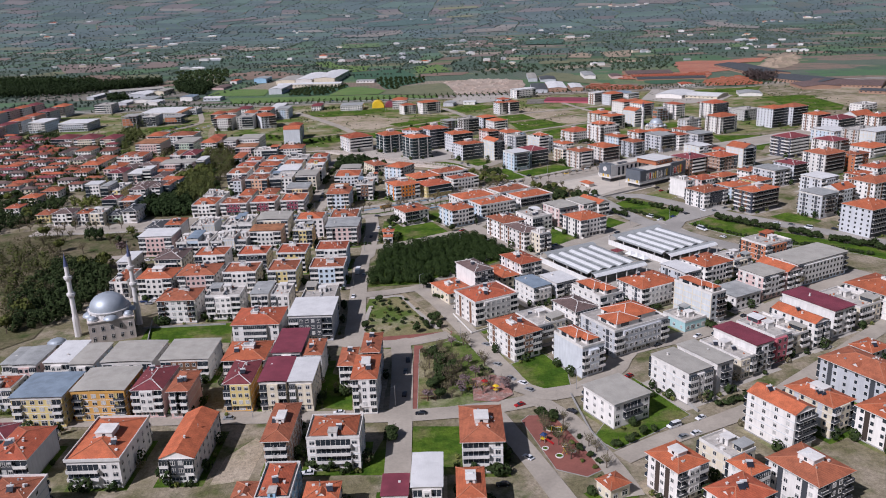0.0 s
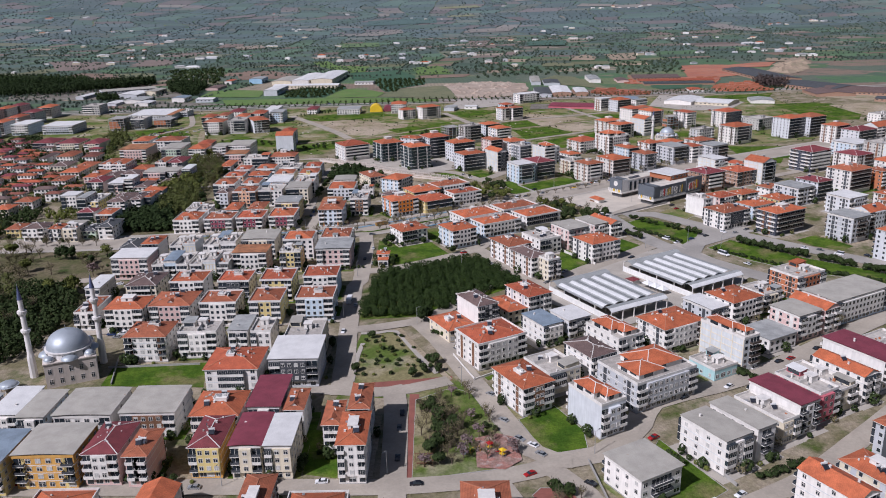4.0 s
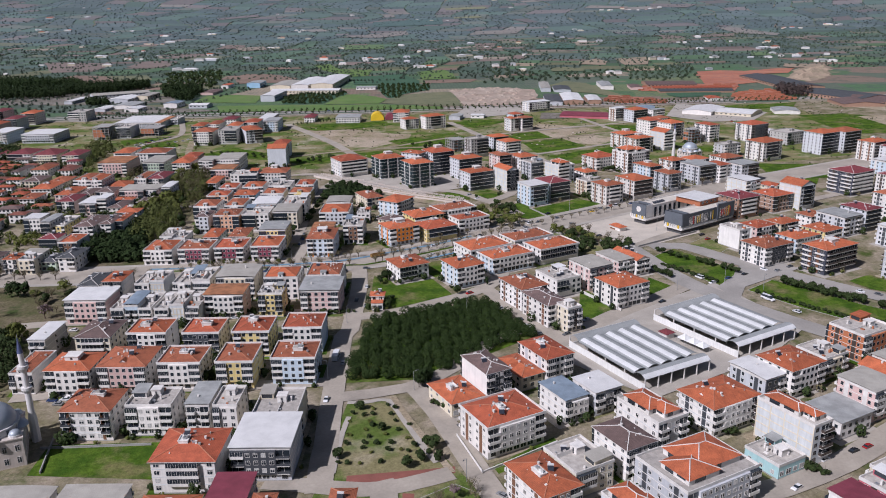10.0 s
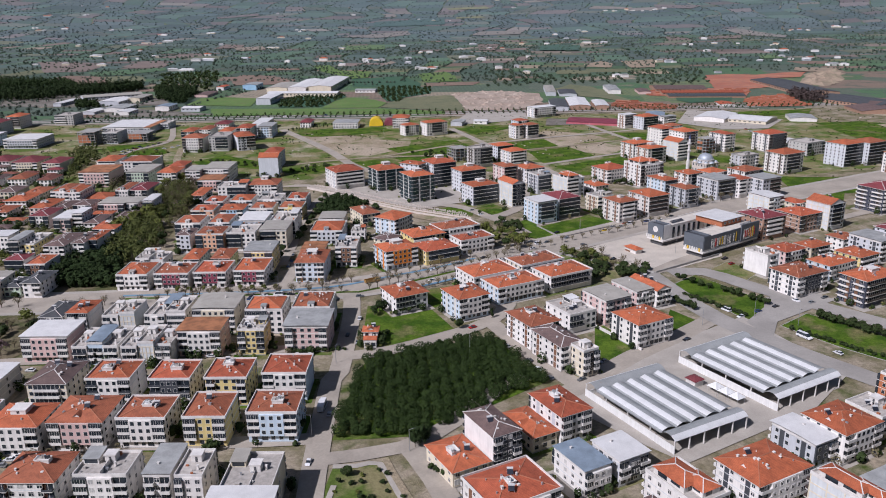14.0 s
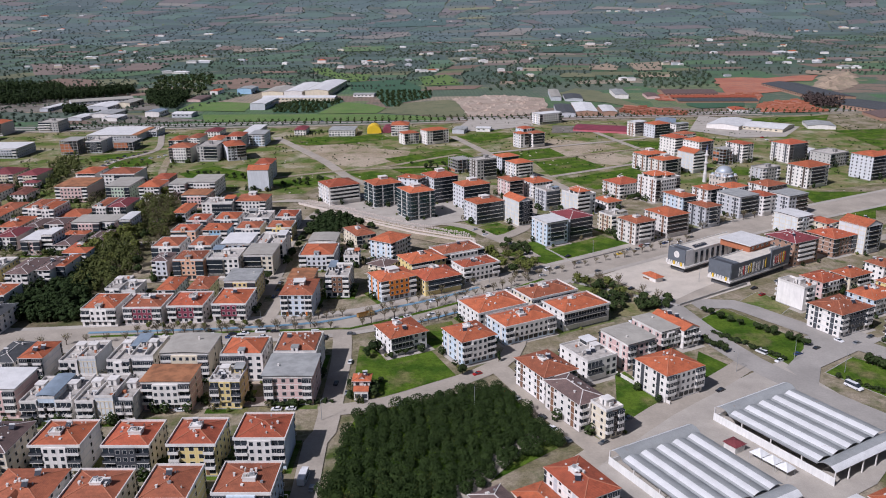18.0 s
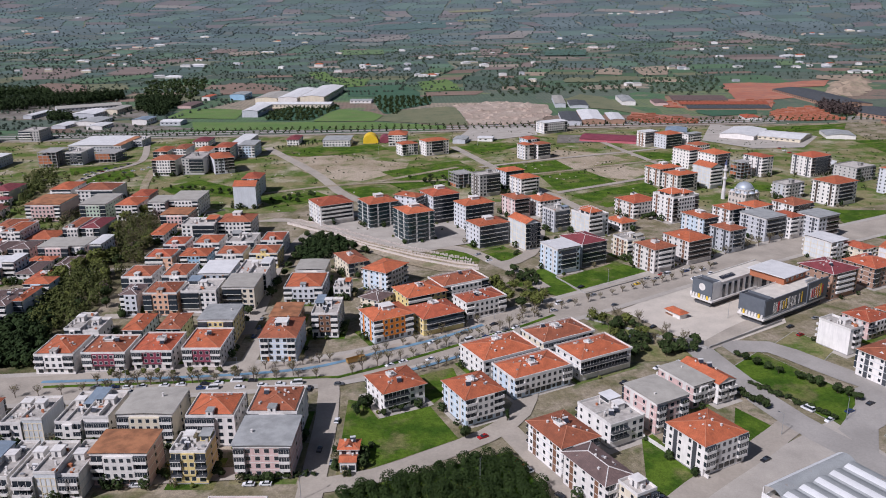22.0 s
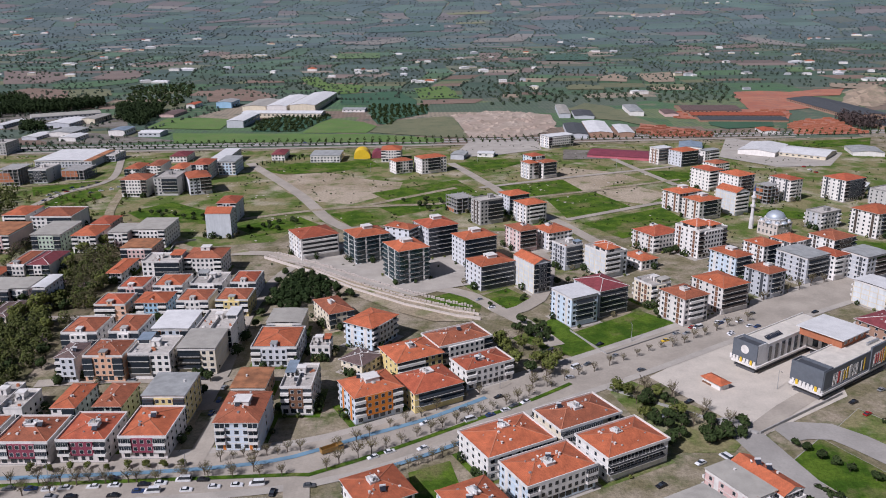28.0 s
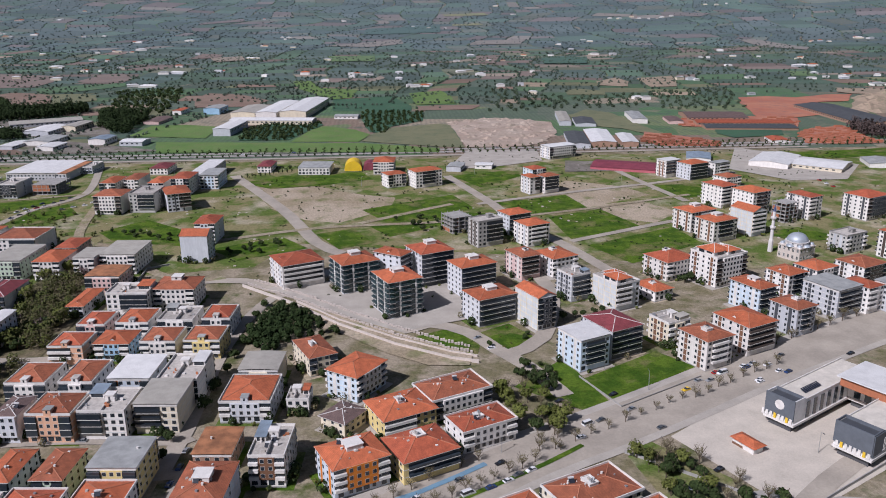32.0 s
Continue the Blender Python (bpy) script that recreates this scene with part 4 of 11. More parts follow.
def rise_at(x, y):
    far = max(0.0, math.hypot(x, y) - 2600)
    return 0.0000285 * far * far


def build_ground():
    xs = sorted({*range(-4800, -600, 300), *range(-600, 700, 100), *range(700, 4801, 300)})
    ys = sorted({*range(-900, 0, 300), *range(0, 1300, 100), 1215, *range(1400, 5201, 200)})
    m = Mesh()
    at = {}
    for x in xs:
        for y in ys:
            at[x, y] = len(m.v)
            m.v.append((x, y, rise_at(x, y)))
    for x0, x1 in zip(xs, xs[1:]):
        for y0, y1 in zip(ys, ys[1:]):
            m.f.append((at[x0, y0], at[x1, y0], at[x1, y1], at[x0, y1]))
            m.m.append(0 if -600 <= x0 and x1 <= 700 and y1 <= 1215 else 1)
    ob = new("ground", m.data("ground", [yard, farmland]))
    tagged(ob, label="town ground of pale earth and thin grass passing into farmland", category="ground", kind="structure")


build_ground()


# ---- roads and plots ----
patch('ground_plot', [(-420.0, 790.0), (-60.0, 850.0), (-40.0, 900.0), (330.0, 800.0), (520.0, 860.0), (560.0, 1200.0), (-480.0, 1200.0)], dry_grass, 0.034, 'thin grass on vacant plots')
patch('ground_plot', [(-100.1, 1083.9), (-38.1, 1077.6), (3.8, 1040.6), (33.1, 1027.4), (28.0, 989.4), (-11.0, 950.4), (-37.6, 961.1), (-68.5, 998.8)], bare, 0.038, 'bare trampled earth on vacant land')
patch('ground_plot', [(191.4, 1077.9), (236.8, 1050.0), (251.8, 1016.0), (167.0, 966.9), (123.6, 980.1), (155.1, 1025.6)], bare, 0.042, 'bare earth beside the road')
patch('ground_plot', [(189.2, 982.9), (236.1, 997.3), (255.9, 958.3), (227.5, 927.6), (198.1, 946.7)], bare, 0.046, 'dug pale earth')
patch('grass_plot', [(-119.5, 352.0), (-119.5, 371.5), (-79.1, 369.6), (-76.1, 345.6)], grass, 0.050, 'bright green grass plot')
patch('grass_plot', [(-13.6, 230.0), (-3.4, 260.3), (23.3, 256.7), (21.9, 226.1)], grass, 0.054, 'bright green grass plot beside a house')
kerbed('grass_plot', [(47.8, 305.0), (63.4, 314.0), (70.2, 294.8), (68.2, 279.1), (56.9, 275.9), (51.4, 288.8)], grass, 'triangular green grass plot with a kerb')
kerbed('grass_plot', [(67.4, 243.1), (76.0, 255.8), (94.9, 286.1), (106.5, 253.8), (92.3, 244.8), (72.9, 234.2)], grass, 'grass garden round a house')
patch('grass_plot', [(-29.6, 277.8), (-28.0, 306.7), (-19.1, 302.3), (-17.8, 274.0)], grass, 0.066, 'green grass plot between houses')
patch('bare_plot', [(-63.1, 230.4), (-60.6, 246.9), (-51.7, 258.8), (-47.8, 252.5), (-50.7, 232.1)], bare, 0.070, 'dug earth pit beside a house')
patch('garden_ground', [(-17.0, 346.0), (-15.9, 369.8), (-12.4, 391.5), (6.1, 394.5), (13.4, 371.1), (27.2, 341.6), (35.2, 325.2), (-21.2, 329.1)], dry_grass, 0.074, 'worn garden ground with paths')
kerbed('park_ground', [(6.6, 270.3), (10.2, 324.8), (25.6, 333.5), (32.7, 327.5), (43.5, 282.5), (43.9, 277.7), (35.5, 273.4)], dry_grass, 'park ground with lawns and bare patches')
patch('park_path', [(4.4, 269.7), (8.2, 329.9), (12.0, 329.3), (8.2, 272.7), (26.9, 274.6), (25.7, 267.7)], red_paving, 0.082, 'red paved walk round the park')
patch('park_path', [(-10.4, 336.4), (15.5, 337.6), (26.2, 339.8), (26.5, 343.7), (15.3, 342.8), (-10.4, 341.5)], red_paving, 0.086, 'red paved walk')
kerbed('playground_ground', [(44.3, 258.0), (47.7, 261.7), (58.0, 260.3), (69.3, 225.0), (59.4, 219.7), (50.4, 225.1)], red_paving, 'brown-red playground ground')
patch('grass_plot', [(10.2, 296.1), (20.3, 300.9), (21.3, 285.6), (9.5, 275.6)], grass, 0.094, 'grass in the park')
patch('grass_plot', [(28.7, 363.0), (32.6, 366.2), (37.9, 341.2), (36.0, 338.3)], grass, 0.098, 'lawn before an apartment house')
patch('grass_plot', [(39.1, 342.4), (63.6, 359.0), (64.9, 353.8), (40.7, 337.7)], grass, 0.102, 'lawn beside an apartment house')
patch('grass_plot', [(106.7, 501.4), (111.8, 504.5), (122.0, 474.6), (102.0, 464.1), (97.9, 465.7)], grass, 0.106, 'green grass plot behind a wall')
patch('grass_plot', [(134.2, 484.6), (150.8, 521.6), (163.4, 497.9), (151.5, 485.0)], grass, 0.110, 'corner grass plot with a worn path')
patch('grass_plot', [(-5.5, 493.0), (-3.8, 541.7), (3.0, 538.8), (8.7, 524.7), (29.5, 533.1), (38.8, 507.4), (6.4, 490.0)], grass, 0.114, 'grass plot with a worn path')
patch('grass_plot', [(25.9, 560.7), (41.3, 567.3), (43.4, 552.6), (31.3, 535.4), (27.7, 541.6)], grass, 0.118, 'grass strip between two houses')
patch('grove_ground', [(-13.8, 409.6), (-5.7, 466.1), (-2.1, 477.2), (56.7, 497.1), (72.6, 448.0), (18.6, 409.6)], grass, 0.122, 'grass under the olive grove')
kerbed('median', [(163.4, 556.3), (182.9, 572.0), (204.8, 525.2), (184.5, 503.3)], grass, 'planted median with shrubs')
kerbed('median', [(196.7, 496.1), (216.5, 509.8), (230.5, 492.3), (244.0, 470.5), (261.6, 452.6), (278.5, 434.8), (292.0, 418.0), (281.0, 402.0), (268.3, 418.6), (254.0, 433.0), (231.0, 446.0), (211.8, 470.0)], grass, 'long planted median with hedges')
kerbed('ground_plot', [(189.3, 575.4), (210.0, 592.6), (220.4, 572.1), (202.5, 554.1)], dry_grass, 'vacant corner plot')
patch('grass_plot', [(111.2, 677.8), (153.5, 704.2), (167.7, 684.4), (165.5, 676.0), (121.5, 651.1)], grass, 0.138, 'bright green grass plot beside a building')
patch('grass_plot', [(79.7, 673.2), (107.8, 700.1), (114.3, 670.3), (120.0, 649.1), (111.0, 644.9)], grass, 0.142, 'grass and shrubs beside the street')
patch('park_ground', [(113.3, 614.3), (123.9, 625.5), (160.6, 579.3), (146.3, 564.3), (121.5, 566.2)], dry_grass, 0.146, 'wooded garden ground')
patch('grass_plot', [(38.7, 731.0), (58.1, 741.7), (70.3, 719.3), (67.4, 706.5), (53.4, 717.4)], grass, 0.150, 'grass island')
patch('grass_plot', [(71.3, 733.2), (88.1, 744.3), (99.8, 723.6), (80.3, 710.5)], grass, 0.154, 'grass plot with shrubs')
patch('grass_plot', [(-25.8, 921.3), (0.3, 933.7), (16.1, 896.3), (-7.5, 882.6)], grass, 0.158, 'green parcel')
patch('grass_plot', [(5.2, 988.0), (82.2, 1032.8), (97.3, 982.6), (27.6, 943.5)], grass, 0.162, 'green parcel')
patch('grass_plot', [(12.8, 937.1), (58.5, 960.2), (72.9, 976.0), (112.6, 966.9), (65.6, 935.2), (27.3, 909.1)], grass, 0.166, 'green parcel with shrubs')
patch('grass_plot', [(150.3, 951.3), (196.0, 973.0), (213.3, 921.1), (155.0, 890.1)], grass, 0.170, 'green parcel')
patch('grass_plot', [(162.8, 875.9), (236.4, 915.8), (242.9, 875.1), (182.0, 834.9)], grass, 0.174, 'green parcel')
patch('grass_plot', [(260.9, 1052.1), (310.5, 1051.7), (299.2, 1007.1), (266.2, 1000.3)], grass, 0.178, 'green parcel')
patch('grass_plot', [(256.5, 503.0), (274.0, 512.0), (284.5, 486.5), (273.5, 479.5), (261.5, 489.5)], grass, 0.178, 'green plot between two apartment houses')
patch('grass_plot', [(-186.3, 940.8), (-159.6, 972.8), (-95.0, 913.5), (-113.4, 899.0), (-168.4, 916.2)], grass, 0.182, 'green parcel with young olive trees')
patch('grass_plot', [(-96.3, 890.9), (-49.6, 916.3), (-28.9, 887.2), (-72.7, 864.1)], grass, 0.186, 'green parcel with olive trees')
patch('grass_plot', [(-285.1, 1005.4), (-262.8, 1027.0), (-240.4, 1054.4), (-258.6, 1052.1), (-300.5, 1040.3)], grass, 0.190, 'green parcel')
patch('grass_plot', [(-271.9, 975.3), (-262.1, 1008.5), (-241.3, 1030.6), (-220.6, 995.6), (-242.2, 964.5)], grass, 0.194, 'green parcel')
patch('grass_plot', [(-109.8, 1096.5), (-74.3, 1124.9), (1.4, 1135.4), (12.9, 1100.9), (-38.1, 1077.6), (-77.9, 1070.3)], grass, 0.198, 'green parcel')
patch('grass_plot', [(88.4, 1108.2), (146.0, 1128.6), (159.1, 1106.1), (109.8, 1058.2)], grass, 0.202, 'green parcel')
patch('grass_plot', [(117.1, 999.4), (179.4, 1023.1), (187.9, 977.4), (132.8, 953.0)], grass, 0.206, 'green parcel')
patch('grass_plot', [(524.9, 1089.5), (588.4, 1094.1), (624.3, 1042.2), (559.9, 943.7), (512.2, 948.4)], grass, 0.234, 'green meadow beside the trunk road')
patch('field', [(590.2, 1066.8), (643.2, 1074.7), (702.6, 1040.6), (651.4, 962.2), (584.2, 973.1)], bare, 0.238, 'pale trampled yard beside the trunk road')
patch('field', [(627.4, 1152.0), (707.3, 1185.1), (770.6, 1144.6), (731.3, 1084.5), (646.0, 1108.4)], bare, 0.250, 'pale clay stockpile ground')
patch('grass_plot', [(342.1, 813.5), (385.0, 791.3), (388.2, 776.8), (356.7, 725.1), (335.4, 739.4)], grass, 0.254, 'green plot beside apartment blocks')
patch('paved_yard', [(-619.2, 1422.2), (-666.7, 1612.4), (-517.7, 1577.0), (-346.3, 1467.7), (-317.9, 1382.1), (-467.2, 1386.4)], works_ground, 0.262, 'dull grey-brown works yard')
patch('grass_plot', [(456.1, 1185.4), (582.0, 1205.8), (556.5, 1164.9), (454.1, 1144.8)], grass, 0.266, 'green plot')
patch('grass_plot', [(295.8, 895.1), (327.1, 905.9), (348.5, 875.9), (307.9, 869.0)], grass, 0.270, 'green roadside plot')
patch('grass_plot', [(343.9, 809.1), (408.7, 800.8), (380.3, 746.6), (331.0, 746.8)], grass, 0.274, 'green plot beside apartment blocks')
strip('trunk_road', [(-900.0, 1232.0), (-400.0, 1231.0), (0.0, 1233.0), (300.0, 1236.0), (900.0, 1244.0)], 9, asphalt, 0.278, 'grey trunk road carriageway')
strip('trunk_road', [(-900.0, 1247.0), (-400.0, 1246.0), (0.0, 1248.0), (300.0, 1251.0), (900.0, 1259.0)], 9, asphalt, 0.282, 'grey trunk road carriageway')
patch('wood_floor', [(-281.1, 553.2), (-236.7, 567.8), (-178.8, 554.8), (-158.7, 502.8), (-167.8, 481.8), (-187.6, 475.1), (-234.4, 456.8)], park_floor, 0.286, 'lawns of a park under trees')
patch('wood_floor', [(-262.0, 489.5), (-247.2, 554.7), (-226.6, 572.5), (-187.9, 536.9), (-163.0, 472.4), (-154.4, 418.2), (-172.4, 402.1), (-171.7, 364.4), (-192.6, 342.6)], park_floor, 0.290, 'dark weedy ground under trees')
patch('wood_floor', [(-194.1, 600.8), (-200.6, 672.1), (-187.3, 690.3), (-187.8, 848.5), (-177.2, 922.4), (-140.3, 772.0), (-142.7, 670.1), (-142.4, 571.5), (-168.7, 564.4)], park_floor, 0.294, 'grass under trees')
strip('boulevard_pavement', [(-248.2, 564.6), (-170.5, 561.7), (-119.4, 563.3), (-67.2, 565.5), (-13.7, 569.8), (28.4, 587.2), (76.2, 616.6), (111.5, 634.9), (150.7, 657.0), (196.9, 683.3), (315.4, 744.2), (513.0, 836.7)], 33, paving, 0.298, 'pale pavement along the boulevard')
strip('boulevard', [(-248.2, 564.6), (-170.5, 561.7), (-119.4, 563.3), (-67.2, 565.5), (-13.7, 569.8), (28.4, 587.2), (76.2, 616.6), (111.5, 634.9), (150.7, 657.0), (196.9, 683.3), (315.4, 744.2), (513.0, 836.7)], 25, lane, 0.302, 'wide pale boulevard')
strip('street', [(-170.0, 270.0), (-151.2, 281.3), (-97.6, 277.0), (-48.4, 272.5), (-3.7, 267.4), (32.6, 268.0), (55.4, 273.8)], 9, lane, 0.306, 'pale concrete street')
strip('park_path', [(-12.4, 392.3), (-4.1, 392.0), (3.8, 392.7), (9.8, 376.3), (16.1, 357.3), (20.4, 346.4)], 2.6, paving, 0.310, 'pale paved path through the garden')
strip('park_path', [(-11.3, 381.0), (-13.2, 369.4), (-14.6, 352.1), (-15.2, 343.0)], 2.0, paving, 0.314, 'pale paved path beside the garden')
strip('bare_plot', [(5.5, 396.2), (11.0, 378.6), (18.9, 357.0), (25.1, 339.9)], 2.6, bare, 0.316, 'bare earth bed along the garden', 'ground')
strip('street', [(-37.6, 340.2), (-21.8, 336.5), (-4.4, 332.8), (9.1, 334.2), (25.0, 339.6)], 8, lane, 0.318, 'pale street between the two gardens')
strip('street', [(-2.8, 210.9), (-0.2, 257.8), (2.2, 308.8), (2.1, 330.8), (1.0, 337.2)], 9, lane, 0.322, 'pale street beside the park')
strip('street', [(-19.2, 332.2), (-19.1, 353.8), (-18.6, 361.7), (-18.7, 388.2), (-17.2, 457.4), (-14.4, 464.6), (-11.6, 528.3), (-13.0, 557.8)], 9, lane, 0.326, 'pale street beside the garden')
strip('street', [(50.3, 204.4), (42.9, 235.3), (35.9, 261.2), (33.9, 267.9)], 8, lane, 0.330, 'pale diagonal street')
strip('street', [(49.3, 277.0), (61.5, 256.9), (68.8, 223.4), (70.6, 207.6)], 8, lane, 0.334, 'pale street beside the playground')
strip('street', [(73.3, 228.9), (92.2, 238.7), (130.0, 254.8), (160.0, 274.9), (192.0, 297.9), (223.6, 320.9), (292.4, 366.5)], 8, lane, 0.338, 'pale street past houses')
strip('street', [(49.2, 276.1), (72.1, 278.5), (90.8, 296.1), (100.7, 311.2), (130.1, 321.3), (157.9, 333.2), (185.7, 350.0), (219.7, 370.3), (254.4, 389.9)], 10, lane, 0.342, 'pale street with parked cars')
strip('street', [(-17.3, 396.9), (12.1, 402.6), (31.5, 418.8), (52.0, 444.1), (65.3, 454.6)], 8, lane, 0.346, 'pale street below the olive grove')
strip('street', [(-17.8, 479.9), (7.0, 485.1), (29.0, 496.3), (49.6, 508.5), (64.6, 524.6), (72.6, 549.1), (80.2, 583.8)], 9, lane, 0.350, 'pale street above the olive grove')
strip('street', [(58.0, 512.1), (72.0, 473.1), (83.5, 447.0), (92.2, 428.0)], 9, lane, 0.354, 'pale street beside the olive grove')
patch('junction', [(182.1, 501.7), (198.8, 518.9), (206.3, 532.7), (231.7, 541.2), (240.7, 525.9), (217.7, 512.4), (197.2, 500.4), (185.3, 480.2)], asphalt, 0.362, 'grey crossing between the planted medians')
patch('market_yard', [(75.0, 429.6), (95.1, 454.2), (128.4, 475.3), (183.3, 508.8), (201.4, 444.1), (171.7, 415.8), (109.5, 383.5), (98.9, 396.1)], paving, 0.358, 'pale paved yard round the market halls')
strip('street', [(76.0, 434.5), (92.6, 448.8), (115.8, 468.9), (147.7, 491.6), (168.2, 508.0)], 10, lane, 0.362, 'pale street before the market halls')
strip('avenue', [(154.5, 589.7), (159.3, 556.7), (169.1, 510.2), (191.3, 464.7), (214.7, 429.3), (230.6, 405.7)], 13, asphalt, 0.366, 'wide grey avenue beside the market halls')
strip('avenue', [(168.9, 575.5), (189.3, 575.4), (209.5, 544.0), (239.9, 503.1), (258.9, 478.9), (281.0, 453.4), (296.0, 434.0), (312.0, 412.0)], 13, asphalt, 0.370, 'grey avenue')
strip('street', [(161.3, 578.4), (192.3, 602.4), (247.7, 633.3), (286.3, 656.5), (343.1, 685.0), (405.4, 715.2)], 8, lane, 0.374, 'pale street past the school')
strip('street', [(-149.5, 409.6), (-137.7, 410.6), (-107.9, 413.1), (-50.9, 410.9), (-21.2, 411.1)], 8, lane, 0.378, 'pale street between houses')
strip('street', [(-181.6, 486.4), (-159.9, 488.6), (-121.6, 488.6), (-75.3, 490.5), (-19.8, 491.0)], 8, lane, 0.382, 'pale street between houses')
strip('street', [(-52.0, 571.2), (-48.7, 617.1), (-57.6, 613.2), (-55.6, 647.5), (-55.7, 710.8), (-51.1, 755.0), (-41.2, 791.3), (-29.3, 799.4)], 7, lane, 0.386, 'narrow pale street')
strip('street', [(-135.6, 642.3), (-100.0, 643.5), (-60.2, 639.4), (-52.1, 641.6)], 7, lane, 0.390, 'narrow pale street')
strip('street', [(-172.6, 720.8), (-143.0, 718.3), (-108.4, 724.8)], 7, lane, 0.394, 'narrow pale street')
strip('street', [(100.3, 662.8), (89.5, 692.3), (77.7, 712.0), (66.2, 733.6), (46.7, 746.4), (25.9, 737.1), (-1.3, 762.3), (-29.3, 799.4), (-62.4, 823.7), (-89.5, 824.2)], 9, lane, 0.398, 'pale street below the dark apartment blocks')
strip('street', [(82.4, 706.5), (102.4, 724.8), (119.1, 786.1), (113.1, 837.8)], 9, lane, 0.402, 'pale street')
strip('street', [(-120.8, 1129.7), (-58.8, 994.2), (-24.2, 900.0), (-5.1, 872.3)], 10, lane, 0.406, 'wide pale parcel road')
strip('street', [(83.0, 1108.8), (112.8, 996.0), (121.2, 949.1), (147.4, 877.3), (161.7, 827.8), (177.1, 785.6)], 9, lane, 0.410, 'wide pale parcel road')
strip('street', [(249.5, 1123.3), (260.5, 1059.1), (274.4, 989.7)], 7, lane, 0.414, 'pale parcel road')
strip('street', [(-114.0, 901.7), (-27.0, 936.3), (57.6, 943.8), (75.3, 950.2)], 6, dirt_road, 0.418, 'dusty parcel track')
strip('street', [(-2.1, 941.6), (59.9, 986.3), (79.4, 999.2)], 6, dirt_road, 0.422, 'dusty parcel track')
strip('street', [(74.7, 942.2), (167.0, 966.9), (285.4, 1012.6)], 5, dirt_road, 0.426, 'dusty track')
strip('street', [(153.3, 886.1), (195.7, 907.7), (256.8, 936.1), (346.8, 954.8)], 6, lane, 0.430, 'pale parcel road')
strip('street', [(100.3, 997.2), (180.7, 1029.3), (283.2, 1063.8), (362.2, 1098.2)], 6, lane, 0.434, 'pale parcel road')
strip('street', [(-214.5, 1022.3), (-194.1, 922.8), (-153.4, 898.8), (-126.2, 850.7), (-97.0, 827.9), (-73.9, 830.9)], 7, dirt_road, 0.438, 'dirt track round the vacant land')
strip('street', [(-275.6, 930.5), (-270.4, 972.0), (-262.1, 1013.9), (-239.2, 1064.7), (-259.3, 1162.3), (-272.0, 1206.2)], 7, lane, 0.442, 'pale street lined with parked cars')
strip('street', [(-319.8, 1042.2), (-273.4, 1053.6), (-239.2, 1064.7)], 5, dirt_road, 0.446, 'dirt track')
strip('street', [(-500.0, 1212.0), (0.0, 1213.0), (500.0, 1222.0)], 8, lane, 0.450, 'service road beside the trunk road')
strip('street', [(61.3, 275.3), (49.2, 282.7), (37.6, 325.5), (22.6, 381.5), (13.0, 405.7)], 9, lane, 0.454, 'pale diagonal street beside the park')
strip('median', [(-134.9, 563.6), (-115.8, 563.5), (-65.6, 562.9), (-14.5, 562.4), (-6.6, 563.1), (21.6, 576.9), (55.7, 596.5), (81.2, 611.4), (98.3, 623.3)], 2.2, grass, 0.458, 'narrow grass median of the boulevard')
strip('cycle_lane', [(-137.4, 568.6), (-117.9, 568.1), (-67.0, 567.9), (-35.5, 569.8), (-15.8, 574.1), (8.7, 586.0), (35.4, 598.1), (60.0, 613.6)], 2.4, blue_lane, 0.462, 'blue cycle lane along the boulevard')
strip('cycle_lane', [(19.4, 564.7), (34.1, 572.1), (54.2, 583.6)], 2.2, blue_lane, 0.466, 'blue cycle lane along the boulevard')
patch('paved_yard', [(-46.4, 805.6), (-1.5, 766.4), (28.8, 736.9), (52.6, 745.9), (77.5, 755.4), (69.6, 800.0), (30.4, 845.4), (-19.4, 838.8)], paving, 0.470, 'pale paved forecourt of the dark apartment blocks')
patch('paved_yard', [(-414.9, 1314.1), (-409.7, 1380.1), (-224.1, 1272.0), (-362.5, 1263.1)], works_ground, 0.474, 'dull grey-brown works yard')
patch('paved_yard', [(362.2, 1111.6), (416.2, 1223.8), (457.5, 1175.5), (499.8, 1119.6), (451.7, 1056.3), (398.0, 1056.9)], paving, 0.478, 'grey paved filling station forecourt')
patch('paved_yard', [(199.5, 1115.0), (211.7, 1170.4), (299.9, 1146.3), (289.1, 1113.8)], works_ground, 0.482, 'dull grey-brown works yard')
patch('paved_yard', [(85.4, 1140.3), (118.8, 1245.5), (192.4, 1227.1), (188.3, 1172.9), (125.2, 1141.7)], paving, 0.486, 'grey paved yard beside the trunk road')


